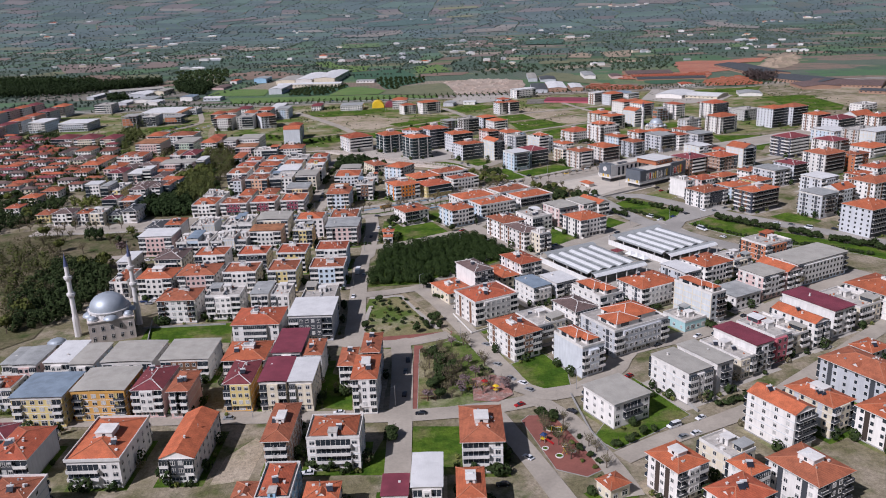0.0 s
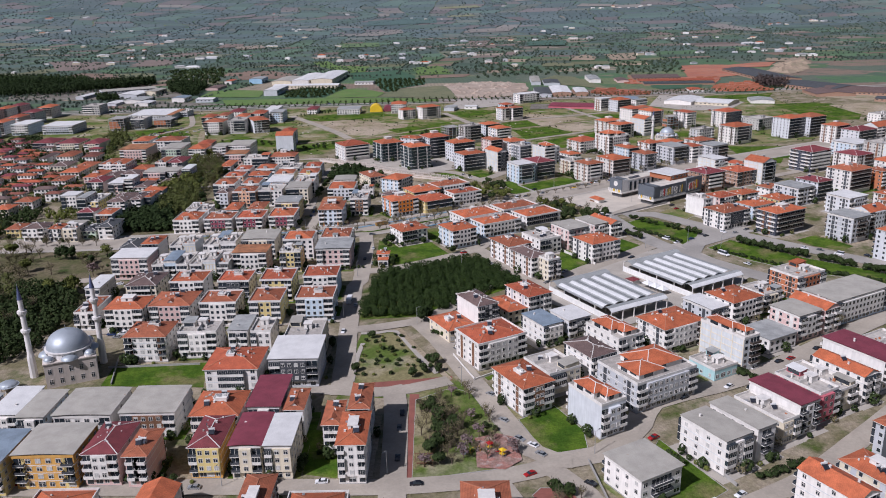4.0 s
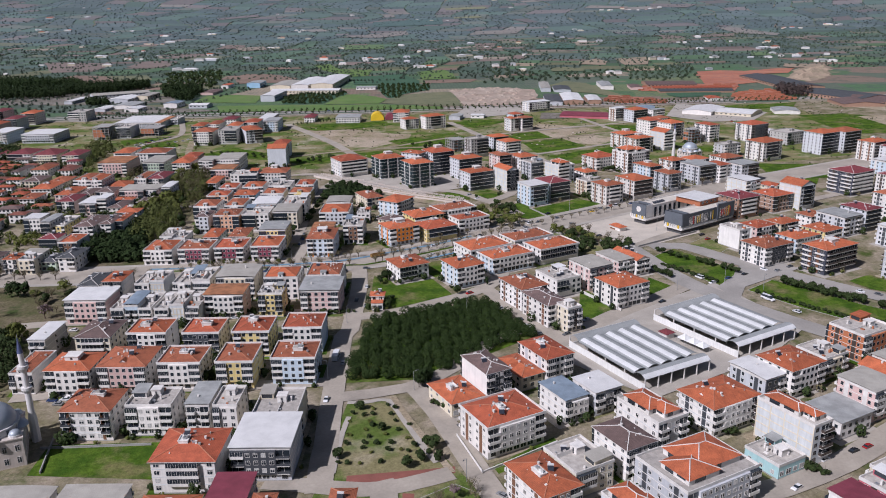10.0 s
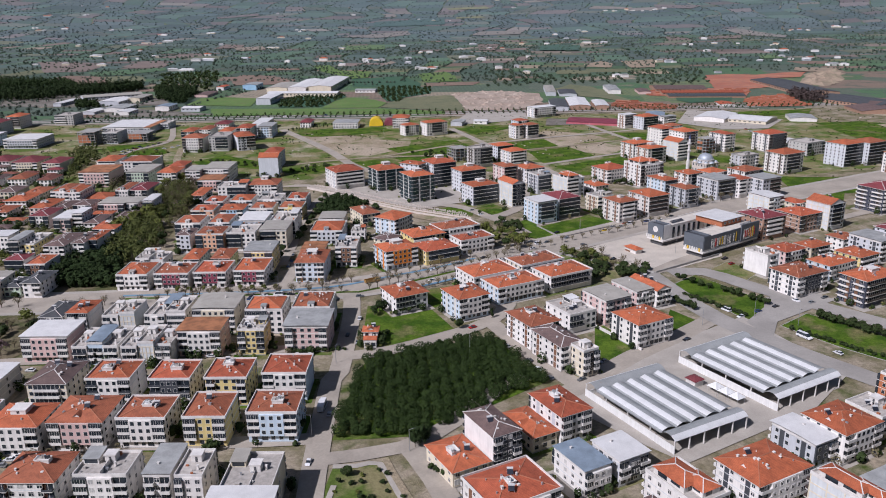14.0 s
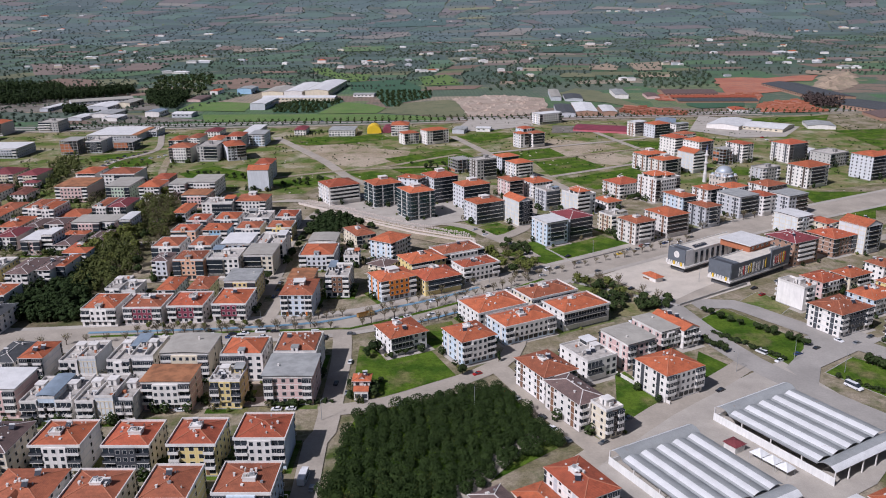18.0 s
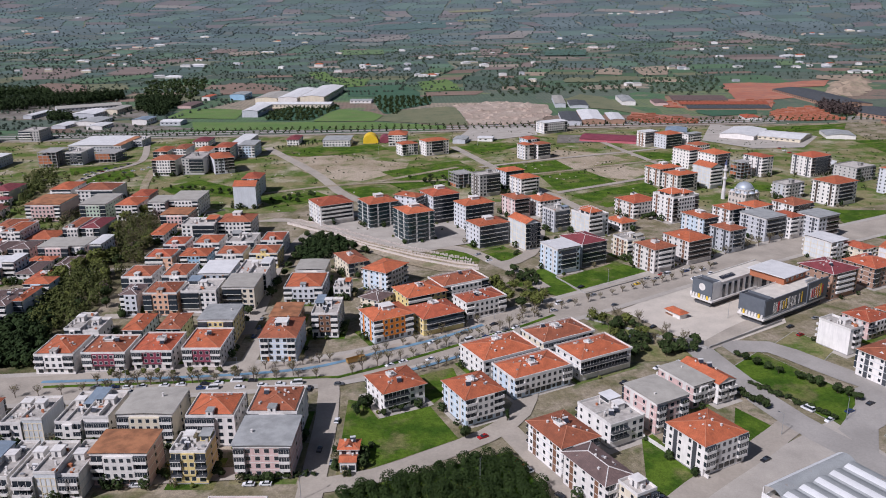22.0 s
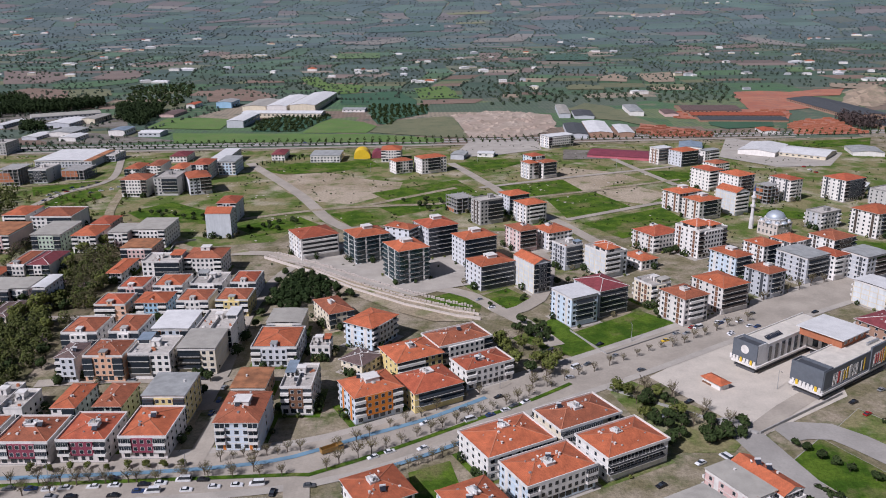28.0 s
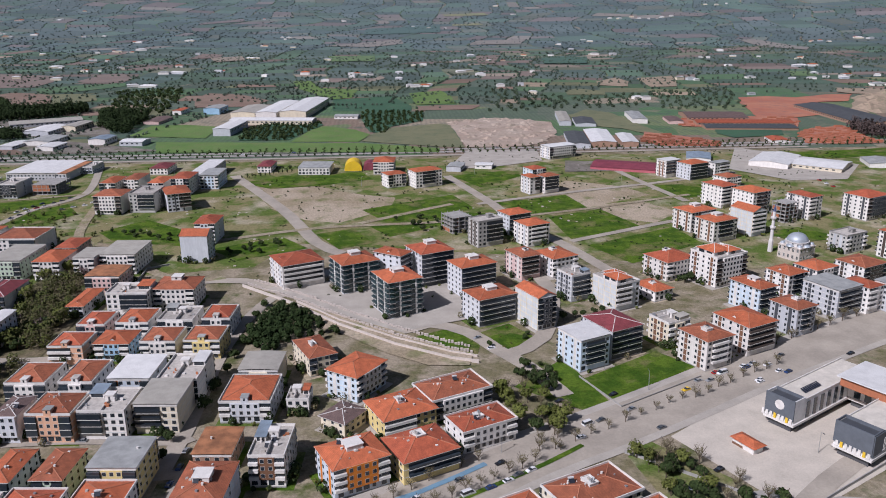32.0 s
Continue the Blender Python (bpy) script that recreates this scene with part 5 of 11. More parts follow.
# ---- trees ----
def crown_data(kind, seed, r, h, n, leaf, size):
    """A crown of many small leaf clumps in a lumpy ellipsoid, its base at z 0."""
    def make():
        R = random.Random(seed)
        m = Mesh()
        lobes = [(R.uniform(-0.45, 0.45) * r, R.uniform(-0.45, 0.45) * r, R.uniform(0.3, 0.75) * h, R.uniform(0.45, 0.75)) for _ in range(6)]
        for i in range(n):
            cx, cy, cz, s = lobes[i % 6]
            v = Vector((R.gauss(0, 1), R.gauss(0, 1), R.gauss(0, 1))).normalized() * R.uniform(0.55, 1.0)
            p = Vector((cx + v.x * r * s, cy + v.y * r * s, max(0.02 * h, cz + v.z * h * 0.5 * s)))
            nrm = (v + Vector((R.uniform(-0.6, 0.6), R.uniform(-0.6, 0.6), R.uniform(-0.2, 0.7)))).normalized()
            a = nrm.orthogonal().normalized()
            b = nrm.cross(a)
            k = size * R.uniform(0.6, 1.25)
            t = R.uniform(0, 6.28)
            q = [p + (a * math.cos(t + j * 1.2566) + b * math.sin(t + j * 1.2566)) * k * R.uniform(0.6, 1.1) for j in range(5)]
            top = p + nrm * k * 0.35
            for j in range(5):
                m.face([q[j], q[(j + 1) % 5], top])
        return m.data("crown", [leaf])
    return kept(("crown", kind, seed), make)


def trunk_data(kind, seed, h, crown, r):
    def make():
        R = random.Random(seed + 50)
        m = Mesh()
        m.tube(0, 0, -0.1, h, r, r * 0.6, 6)
        twigs = 14 if kind in ("bare", "bloom") else 4
        for i in range(twigs):
            t = i * 2.4 + R.uniform(-0.4, 0.4)
            z = h * R.uniform(0.6, 1.0)
            m.beam((0, 0, z), (crown * 0.75 * math.cos(t), crown * 0.75 * math.sin(t), z + crown * R.uniform(0.7, 1.5)), r * (0.32 if twigs == 4 else R.uniform(0.1, 0.24)))
        return m.data("trunk", [bark])
    return kept(("trunk", kind, seed), make)


TREES = {  # crown radius, crown height, trunk height, clumps, leaf, clump size, words
    "dark": (2.8, 4.4, 0.9, 300, leaf_dark, 0.66, "dark green bushy tree"),
    "pine": (2.9, 7.0, 1.4, 320, leaf_pine, 0.62, "tall dark green pine tree"),
    "fresh": (3.7, 6.0, 1.8, 320, leaf_fresh, 0.62, "fresh green spring tree"),
    "bare": (2.6, 4.2, 1.7, 300, leaf_bare, 0.15, "street tree in bud with bare twigs"),
    "bloom": (2.6, 3.6, 1.6, 130, leaf_bloom, 0.42, "fruit tree in pale pink blossom"),
    "shrub": (1.5, 1.9, 0.3, 120, leaf_dark, 0.42, "round dark green garden shrub"),
    "cypress": (0.95, 5.2, 0.4, 130, leaf_pine, 0.42, "slim dark green cypress tree"),
    "bush": (1.2, 1.3, 0.2, 90, leaf_fresh, 0.36, "small yellow-green garden bush"),
}
TREE_RNG = random.Random(21)


def tree(kind, x, y, scale=1.0, z=0.0):
    r, h, th, n, leaf, size, words = TREES[kind]
    seed = TREE_RNG.randint(0, 3)
    name = {"shrub": "shrub", "bush": "shrub", "dark": "evergreen_tree", "fresh": "deciduous_tree", "bare": "street_tree", "bloom": "fruit_tree", "pine": "pine_tree", "cypress": "cypress_tree"}[kind]
    ob = new(name, trunk_data(kind, seed, th + h * 0.25, r, 0.22 if h > 3 else 0.08))
    k = scale * TREE_RNG.uniform(0.82, 1.2)
    ob.matrix_world = pose(x, y, z, 0, 0, TREE_RNG.uniform(0, 360)) @ Matrix.Diagonal((k, k, k * TREE_RNG.uniform(0.88, 1.12), 1))
    tagged(ob, label=words, category="shrub" if name == "shrub" else "tree")
    c = part("crown", crown_data(kind, seed, r, h, n, leaf, size), None, ob)
    c.location = (0, 0, th)
    return ob


def row(kind, a, b, n, jitter=0.8, scale=1.0):
    for i in range(n):
        t = (i + 0.5) / n
        tree(kind, a[0] + (b[0] - a[0]) * t + TREE_RNG.uniform(-jitter, jitter), a[1] + (b[1] - a[1]) * t + TREE_RNG.uniform(-jitter, jitter), scale)


def inside(x, y, poly):
    hit = False
    for (x0, y0), (x1, y1) in zip(poly, poly[1:] + poly[:1]):
        if (y0 > y) != (y1 > y) and x < (x1 - x0) * (y - y0) / (y1 - y0) + x0:
            hit = not hit
    return hit


def spots_in(poly, n, gap, rng):
    xs, ys = [p[0] for p in poly], [p[1] for p in poly]
    got = []
    for _ in range(n * 40):
        p = (rng.uniform(min(xs), max(xs)), rng.uniform(min(ys), max(ys)))
        if inside(*p, poly) and all(math.dist(p, q) > gap for q in got):
            got.append(p)
            if len(got) == n:
                break
    return got


def wood(kinds, poly, n, gap=4.0, scale=1.0):
    for p in spots_in(poly, n, gap, TREE_RNG):
        tree(TREE_RNG.choice(kinds), *p, scale)


def mass(name, spots, leaf, r, h, label, clumps=26, size=0.8, category="trees", base=None):
    """Trees too many to count, as one object."""
    R = random.Random(len(spots))
    m = Mesh()
    for x, y in spots:
        z0 = base(x, y) if base else 0.0
        k = R.uniform(0.75, 1.25)
        for i in range(clumps):
            v = Vector((R.gauss(0, 1), R.gauss(0, 1), R.gauss(0, 1))).normalized()
            c = k * R.uniform(0.72, 1.06)
            p = Vector((x + v.x * r * c * 0.85, y + v.y * r * c * 0.85, z0 + h * (0.55 * k + v.z * 0.45 * c)))
            nrm = (v + Vector((R.uniform(-0.5, 0.5), R.uniform(-0.5, 0.5), R.uniform(0, 0.6)))).normalized()
            a = nrm.orthogonal().normalized()
            b = nrm.cross(a)
            t, q = R.uniform(0, 6.28), size * R.uniform(0.7, 1.2)
            w = [p + (a * math.cos(t + j * 1.5708) + b * math.sin(t + j * 1.5708)) * q for j in range(4)]
            tip = p + nrm * q * 0.4
            for j in range(4):
                m.face([w[j], w[(j + 1) % 4], tip])
    return tagged(new(name, m.data(name, leaf)), label=label, category=category, kind="stuff")


# ---- mosque ----
def dome_mesh(m, x, y, z, r, h, n=28, k=9, mat=0):
    base = len(m.v)
    for j in range(k):
        t = math.pi / 2 * j / k
        m.v += [(x + r * math.cos(t) * math.cos(6.28319 * i / n), y + r * math.cos(t) * math.sin(6.28319 * i / n), z + h * math.sin(t)) for i in range(n)]
    m.v.append((x, y, z + h))
    for j in range(k - 1):
        for i in range(n):
            a, b = base + j * n + i, base + j * n + (i + 1) % n
            m.f.append((a, b, b + n, a + n)), m.m.append(mat)
    for i in range(n):
        m.f.append((base + (k - 1) * n + i, base + (k - 1) * n + (i + 1) % n, base + k * n)), m.m.append(mat)
    return m


lead = plain("lead_sheet", (0.42, 0.46, 0.50), 0.5, 0.05, 0.3, 0.15, metal=0.3)
stone = render_wall("pale_stone", (0.58, 0.51, 0.45))
minaret_stone = render_wall("minaret_stone", (0.68, 0.65, 0.62))
cap_blue = plain("blue_grey_cap", (0.08, 0.10, 0.20), 0.5, 0.0)


def minaret(x, y, h):
    ob = thing("minaret", x, y, label="slender pale stone minaret with two balconies and a blue cap", category="minaret", group="minarets of the mosque")
    part("base", Mesh().tube(0, 0, 0, h * 0.22, 1.7, 1.6, 8).tube(0, 0, h * 0.22, h * 0.27, 1.6, 1.2, 8), minaret_stone, ob)
    part("shaft", Mesh().tube(0, 0, h * 0.27, h * 0.84, 1.15, 0.95, 14), minaret_stone, ob)
    for f in (0.50, 0.70):
        m = Mesh().tube(0, 0, h * f - 1.4, h * f, 1.1, 1.9, 14).tube(0, 0, h * f, h * f + 1.0, 1.9, 1.9, 14)
        part("balcony", m, minaret_stone, ob)
    part("cap", Mesh().tube(0, 0, h * 0.84, h * 0.985, 1.05, 0.08, 14), cap_blue, ob, "blue pointed cap")
    part("finial", Mesh().tube(0, 0, h * 0.98, h * 1.02, 0.1, 0.04, 6), steel, ob)
    return ob


def mosque(x, y, yaw, half, body, r, rise):
    ob = thing("mosque", x, y, yaw, label="pale stone mosque with a large grey lead dome", category="mosque")
    m = Mesh().box(-half, half, -half, half, 0, body)
    m.box(-half - 0.3, half + 0.3, -half - 0.3, half + 0.3, body, body + 0.5)
    part("wall", m, stone, ob)
    part("drum", Mesh().tube(0, 0, body + 0.5, body + 3.0, r + 0.5, r + 0.4, 28).tube(0, 0, body + 3.0, body + 3.4, r + 0.8, r + 0.8, 28), minaret_stone, ob)
    part("dome", dome_mesh(Mesh(), 0, 0, body + 3.4, r, rise), lead, ob, "large grey lead dome")
    part("finial", Mesh().tube(0, 0, body + 3.2 + rise, body + 5.4 + rise, 0.16, 0.04, 6), steel, ob)
    for sx in (-1, 1):
        for sy in (-1, 1):
            m = dome_mesh(Mesh(), sx * half * 0.78, sy * half * 0.78, body + 1.2, half * 0.2, half * 0.16, 14, 5)
            part("corner_dome", m, lead, ob)
            part("corner_drum", Mesh().tube(sx * half * 0.78, sy * half * 0.78, body + 0.45, body + 1.25, half * 0.22, half * 0.22, 14), minaret_stone, ob)
    for t in range(4):
        a = t * math.pi / 2
        c, s = math.cos(a), math.sin(a)

        def place(u, z, out=0.0):
            return (c * u + s * (half + out), s * u - c * (half + out), z)
        m = dome_mesh(Mesh(), s * half * 0.85, -c * half * 0.85, body + 0.45, half * 0.34, half * 0.2, 16, 5)
        part("half_dome", m, lead, ob)
        for r_, z in ((0, 2.6), (1, 7.2)):
            for i in range(5):
                part("window", window_data(1.3, 2.2, minaret_stone), None, ob, at=place(-half * 0.8 + half * 0.4 * i, z), turn=a)
        for i in range(14):
            u = 6.28319 * (i + t * 0.01) / 14
            if t == 0:
                part("drum_window", window_data(0.9, 1.5, minaret_stone), None, ob, at=((r + 0.5) * math.cos(u), (r + 0.5) * math.sin(u), body + 1.8), turn=u + math.pi / 2)
    return ob


mosque(-135.0, 365.0, 20.5, 10.0, 10.5, 8.6, 7.2)
minaret(-151.0, 364.6, 42.0)
minaret(-125.5, 375.5, 42.0)
ob = thing("fountain_pavilion", -156.0, 352.0, label="small round fountain pavilion with a grey dome", category="pavilion")
part("roof", dome_mesh(Mesh(), 0, 0, 3.0, 3.6, 1.6, 16, 5).tube(0, 0, 2.8, 3.0, 4.2, 4.2, 16), lead, ob)
for i in range(8):
    part("column", Mesh().tube(3.3 * math.cos(i * 0.785), 3.3 * math.sin(i * 0.785), 0, 2.8, 0.18, 0.18, 6), minaret_stone, ob)
mosque(291.0, 838.0, -62.0, 8.0, 8.5, 6.6, 5.0)
minaret(280.5, 852.0, 33.0)

# ---- market halls ----
vault_grey = sheet("market_vault_sheet", (0.31, 0.322, 0.315), 0.7, 0.0, 0.2)
vault_white = sheet("market_white_sheet", (0.64, 0.64, 0.63), 0.6, 0.0, 0.12)
market_wall = render_wall("market_white_wall", (0.74, 0.73, 0.70))


def vault(x0, x1, y0, y1, z, rise, white):
    """A barrel vault along y, with one flank in white sheet, and a thin underside."""
    m = Mesh()
    n = 10
    pr = [(x0 + (x1 - x0) * i / n, z + rise * math.sin(math.pi * i / n) ** 0.8) for i in range(n + 1)]
    for i in range(n):
        (a, za), (b, zb) = pr[i], pr[i + 1]
        mat = 1 if (white == "left" and 0 < i < 4) or (white == "right" and i >= 6) else 0
        m.face([(a, y0, za), (b, y0, zb), (b, y1, zb), (a, y1, za)], mat)
        m.face([(a, y1, za - 0.12), (b, y1, zb - 0.12), (b, y0, zb - 0.12), (a, y0, za - 0.12)], mat)
        m.face([(a, y0, za - 0.12), (b, y0, zb - 0.12), (b, y0, zb), (a, y0, za)], mat)
        m.face([(b, y1, zb - 0.12), (a, y1, za - 0.12), (a, y1, za), (b, y1, zb)], mat)
    return m


def market_hall(x, y, yaw, w, d, label):
    """Five vaults along y between two cross vaults, on columns, with a low wall."""
    ob = thing("market_hall", x, y, yaw, label=label, category="market hall", group="covered market halls")
    a, b, z = w / 2, d / 2, 5.6
    cross = 7.0
    for s, y0, y1 in ((-1, -b, -b + cross), (1, b - cross, b)):
        m = Mesh()
        n = 10
        pr = [(y0 + (y1 - y0) * i / n, z + 1.5 * math.sin(math.pi * i / n) ** 0.8) for i in range(n + 1)]
        for i in range(n):
            (p, zp), (q, zq) = pr[i], pr[i + 1]
            mat = 1 if (s < 0 and i < 3) or (s > 0 and i >= 7) else 0
            m.face([(-a, p, zp), (a, p, zp), (a, q, zq), (-a, q, zq)], mat)
            m.face([(-a, q, zq - 0.12), (a, q, zq - 0.12), (a, p, zp - 0.12), (-a, p, zp - 0.12)], mat)
            for sx in (-a, a):
                m.face([(sx, p, zp - 0.12), (sx, q, zq - 0.12), (sx, q, zq), (sx, p, zp)], mat)
        part("cross_vault", m, [vault_grey, vault_white], ob, "grey sheet barrel vault with a white flank")
    k = 5
    vw = w / k
    for i in range(k):
        x0 = -a + i * vw
        part("vault", vault(x0, x0 + vw, -b + cross, b - cross, z, 1.25, "left"), [vault_grey, vault_white], ob)
        part("gutter", Mesh().box(x0 - 0.15, x0 + 0.15, -b + cross, b - cross, z - 0.3, z + 0.05), steel, ob)
    for i in range(k + 1):
        for j in range(5):
            u, v = -a + 0.3 + (w - 0.6) * i / k, -b + 0.3 + (d - 0.6) * j / 4
            part("column", kept("market_column", lambda: Mesh().box(-0.2, 0.2, -0.2, 0.2, 0, 5.55).data("column", [trim])), None, ob, at=(u, v, 0))
    m = Mesh().box(-a, -a + 0.25, -b, b, 0, 3.4).box(-a + 0.25, a, b - 0.25, b, 0, 2.2)
    part("wall", m, market_wall, ob)
    part("floor", Mesh().box(-a, a, -b, b, 0.02, 0.16), concrete, ob)
    return ob


market_hall(112.8, 419.4, 24.5, 36.0, 50.0, "long open market hall with white and grey vaulted sheet roofs")
market_hall(162.3, 446.7, 26.5, 38.5, 51.0, "open market hall with white and grey vaulted sheet roofs on columns")
ob = thing("market_kiosk", 133.0, 440.0, -62, label="small white kiosk with a dark red tiled roof", category="kiosk")
part("wall", Mesh().box(-2.5, 2.5, -2.5, 2.5, 0, 3.2), trim, ob)
m = Mesh()
hip(m, 5, 5, 3.2, 0.5, 0.4)
part("roof", m, ROOFS["maroon"], ob)
canvas = plain("white_canvas", (0.80, 0.80, 0.78), 0.7, 0.0)
for i in range(3):
    ob = thing("market_awning", 139.0 + 5.2 * i * 0.47, 433.0 - 5.2 * i * 0.88, -62, label="white canvas market awning with a peaked top", category="awning", group="market awnings")
    m = Mesh()
    hip(m, 4.6, 4.6, 3.0, 0.2, 0.8)
    part("canopy", m, canvas, ob)
    for sx in (-2.2, 2.2):
        for sy in (-2.2, 2.2):
            part("post", kept("awning_post", lambda: Mesh().tube(0, 0, 0, 3.0, 0.06, 0.06, 5).data("post", [steel])), None, ob, at=(sx, sy, 0))

# ---- school ----
slate_panel = plain("slate_grey_cladding", (0.12, 0.135, 0.155), 0.6, 0.0)
pale_clad = plain("pale_white_cladding", (0.80, 0.79, 0.77), 0.6, 0.0)
school_screed = plain("pale_roof_screed", (0.64, 0.59, 0.51), 0.9, 0.0, 0.3, 0.25)
BRIGHT = [plain("yellow_panel", (0.80, 0.52, 0.03), 0.5, 0.0), plain("red_panel", (0.60, 0.05, 0.05), 0.5, 0.0), orange_panel, trim, plain("green_panel", (0.35, 0.48, 0.05), 0.5, 0.0)]


def fins(ob, at0, along, n, step, z0, z1, seed):
    """Upright coloured panels along a facade."""
    R = random.Random(seed)
    for i in range(n):
        c = R.choice((0, 1, 2, 3, 3, 0))
        w, h = R.choice((0.7, 0.9, 1.2)), R.uniform(0.55, 1.0) * (z1 - z0)
        p = (at0[0] + along[0] * i * step, at0[1] + along[1] * i * step)
        lo = R.uniform(z0, z1 - h)
        m = Mesh()
        if along[0]:
            m.box(p[0], p[0] + w, p[1] - 0.12, p[1], lo, lo + h)
        else:
            m.box(p[0], p[0] + 0.12, p[1], p[1] + w, lo, lo + h)
        part("colour_panel", m, BRIGHT[c], ob)


def school():
    """A U of three wings round a court that opens towards -x; local x runs along the street."""
    ob = thing("school", 208.0, 627.0, 31.5, label="white and slate-grey school with bright panels round a court", category="school")
    # wings: street wing at -y, back wing at +y, joining block at +x
    z = 12.6
    wings = (("street_wing", -24, 30, -18.5, -4.5), ("back_wing", -24, 30, 12, 24), ("joining_block", 16, 30, -4.5, 12))
    for name, x0, x1, y0, y1 in wings:
        m = Mesh().box(x0, x1, y0, y1, 4.0, z, 0)
        m.box(x0 - 0.6, x1 + 0.3, y0 - 0.6, y1 + (0.3 if name != "joining_block" else 0), 3.2, 4.2, 1)
        # recessed ground floor coloured near-black, as shade below the slab
        m.box(x0 + 1.2, x1 - 1.2, y0 + 1.2, y1 - 1.2, 0, 3.4, 2)
        w = part(name, m, [pale_clad, trim, shade_dark], ob)
        part("roof", Mesh().box(x0 + 0.3, x1 - 0.3, y0 + 0.3, y1 - 0.3, z, z + 0.06), school_screed, w)
        q = Mesh()
        q.box(x0 - 0.1, x1 + 0.1, y0 - 0.1, y0 + 0.25, z, z + 0.7), q.box(x0 - 0.1, x1 + 0.1, y1 - 0.25, y1 + 0.1, z, z + 0.7)
        q.box(x0 - 0.1, x0 + 0.25, y0 + 0.25, y1 - 0.25, z, z + 0.7)
        part("parapet", q, trim, w)
    # slate fronts at the court's mouth, with yellow and red base bands
    for i, (y0, y1) in enumerate(((-18.7, -4.3), (11.8, 24.2))):
        part("end_panel", Mesh().box(-24.5, -24.0, y0, y1, 5.6, z + 1.6), slate_panel, ob, "slate-grey end wall")
        for k in range(8):
            part("base_panel", Mesh().box(-24.7, -24.1, y0 + 0.4 + k * 1.7, y0 + 1.4 + k * 1.7, 4.2, 6.4), (trim, BRIGHT[0], trim, BRIGHT[3], trim, trim, BRIGHT[0], trim)[(k + 5 * i) % 8], ob)
    m = Mesh()
    n = 20
    m.face([(-24.56, 18 + 2.0 * math.cos(6.283 * i / n), 10.6 + 2.0 * math.sin(6.283 * i / n)) for i in range(n)][::-1])
    part("sign_disc", m, trim, ob, "plain white disc on the slate wall")
    for y0, y1, side in ((-18.7, -4.3, slate_panel), (11.8, 24.2, pale_clad)):
        m = Mesh().box(-24.0, -17.5, y0, y0 + 0.4, 5.6, z + 1.6, 1).box(-24.0, -17.5, y1 - 0.4, y1, 5.6, z + 1.6, 1)
        m.box(-17.9, -17.5, y0 + 0.4, y1 - 0.4, z, z + 1.6, 0).box(-24.0, -17.9, y0 + 0.4, y1 - 0.4, z + 0.1, z + 0.4, 2)
        part("corner_tower", m, [slate_panel, side, anthracite], ob, "corner block rising above the roof")
    # street facade: slate with tall windows and bright panels
    part("street_panel", Mesh().box(-24, 12, -18.95, -18.5, 5.4, z + 1.0), slate_panel, ob, "slate-grey facade")
    part("street_panel", Mesh().box(12, 30.3, -19.4, -18.5, 4.6, z + 2.6), slate_panel, ob, "tall slate-grey facade")
    for k in range(9):
        part("window", window_data(1.0, 5.2), None, ob, at=(-16.5 + k * 2.25, -18.96, 8.4))
    for k in range(6):
        part("window", window_data(0.8, 6.2), None, ob, at=(14.9 + k * 1.9, -19.41, 8.8))
    fins(ob, (-13.5, -19.0), (1, 0), 5, 2.25, 5.6, 12.0, 3)
    fins(ob, (4.8, -19.0), (1, 0), 2, 2.25, 5.6, 12.4, 6)
    fins(ob, (15.6, -19.45), (1, 0), 6, 1.9, 5.6, 13.0, 4)
    # court: tall black windows
    for k in range(6):
        part("court_window", Mesh().box(-15.5 + k * 5.0, -13.3 + k * 5.0, 11.8, 12.0, 4.6, 11.6), glass, ob)
    for k in range(3):
        part("court_window", Mesh().box(15.8, 16.0, -2 + k * 4.4, 0.6 + k * 4.4, 4.6, 11.6), glass, ob)
    # raised hall on the joining block
    part("upper_wall", Mesh().box(6, 26, -9, 11, z + 0.1, z + 4.0), kept("brick_red", lambda: render_wall("brick_red_render", (0.42, 0.15, 0.07))), ob, "brick-red upper storey")
    part("upper_roof", Mesh().box(4.8, 27.2, -10.2, 12.2, z + 4.0, z + 4.4), ROOFS["sheet_white"], ob, "broad white sheet roof")
    for k in range(4):
        part("upper_window", window_data(2.0, 1.4), None, ob, at=(9 + k * 4.5, -9.01, z + 2.2))
    for k in range(5):
        part("air_conditioner", Mesh().box(0, 1.4, 0, 1.0, 0, 1.3), steel, ob, at=(18 + k * 2.0, -14.5, z + 0.07))
    m = Mesh()
    for k in range(9):
        m.face([(-12 + k * 1.3, 15, z + 0.4), (-10.9 + k * 1.3, 15, z + 0.4), (-10.9 + k * 1.3, 17.5, z + 1.3), (-12 + k * 1.3, 17.5, z + 1.3)])
    part("solar_panel", m, solar, ob)
    return ob


yard_paving = plain("pale_yard_slabs", (0.56, 0.50, 0.42), 0.9, 0.0, 0.1, 0.2, 0.01, fine=1.5)
school()
patch("school_yard", [(134.0, 626.9), (160.3, 573.8), (211.3, 602.7), (222.0, 635.7), (204.6, 680.4), (186.0, 664.2)], yard_paving, 0.21, "pale paved school yard", "yard")
ob = thing("gate_house", 160.2, 617.0, -65, label="small gate house with an orange hipped tile roof", category="gate house")
part("wall", Mesh().box(-5.0, 5.0, -2.6, 2.6, 0.2, 2.9).box(-5.02, 0, -2.64, 2.64, 0.2, 1.2, 1), [trim, brown_panel], ob)
m = Mesh()
hip(m, 10, 5.2, 2.9, 0.9, 0.45)
part("roof", m, ROOFS["orange"], ob)

# ---- works beyond the trunk road ----
yellow_sheet = sheet("yellow_sheet", (0.78, 0.52, 0.02), 0.5, 0.0, 0.1)


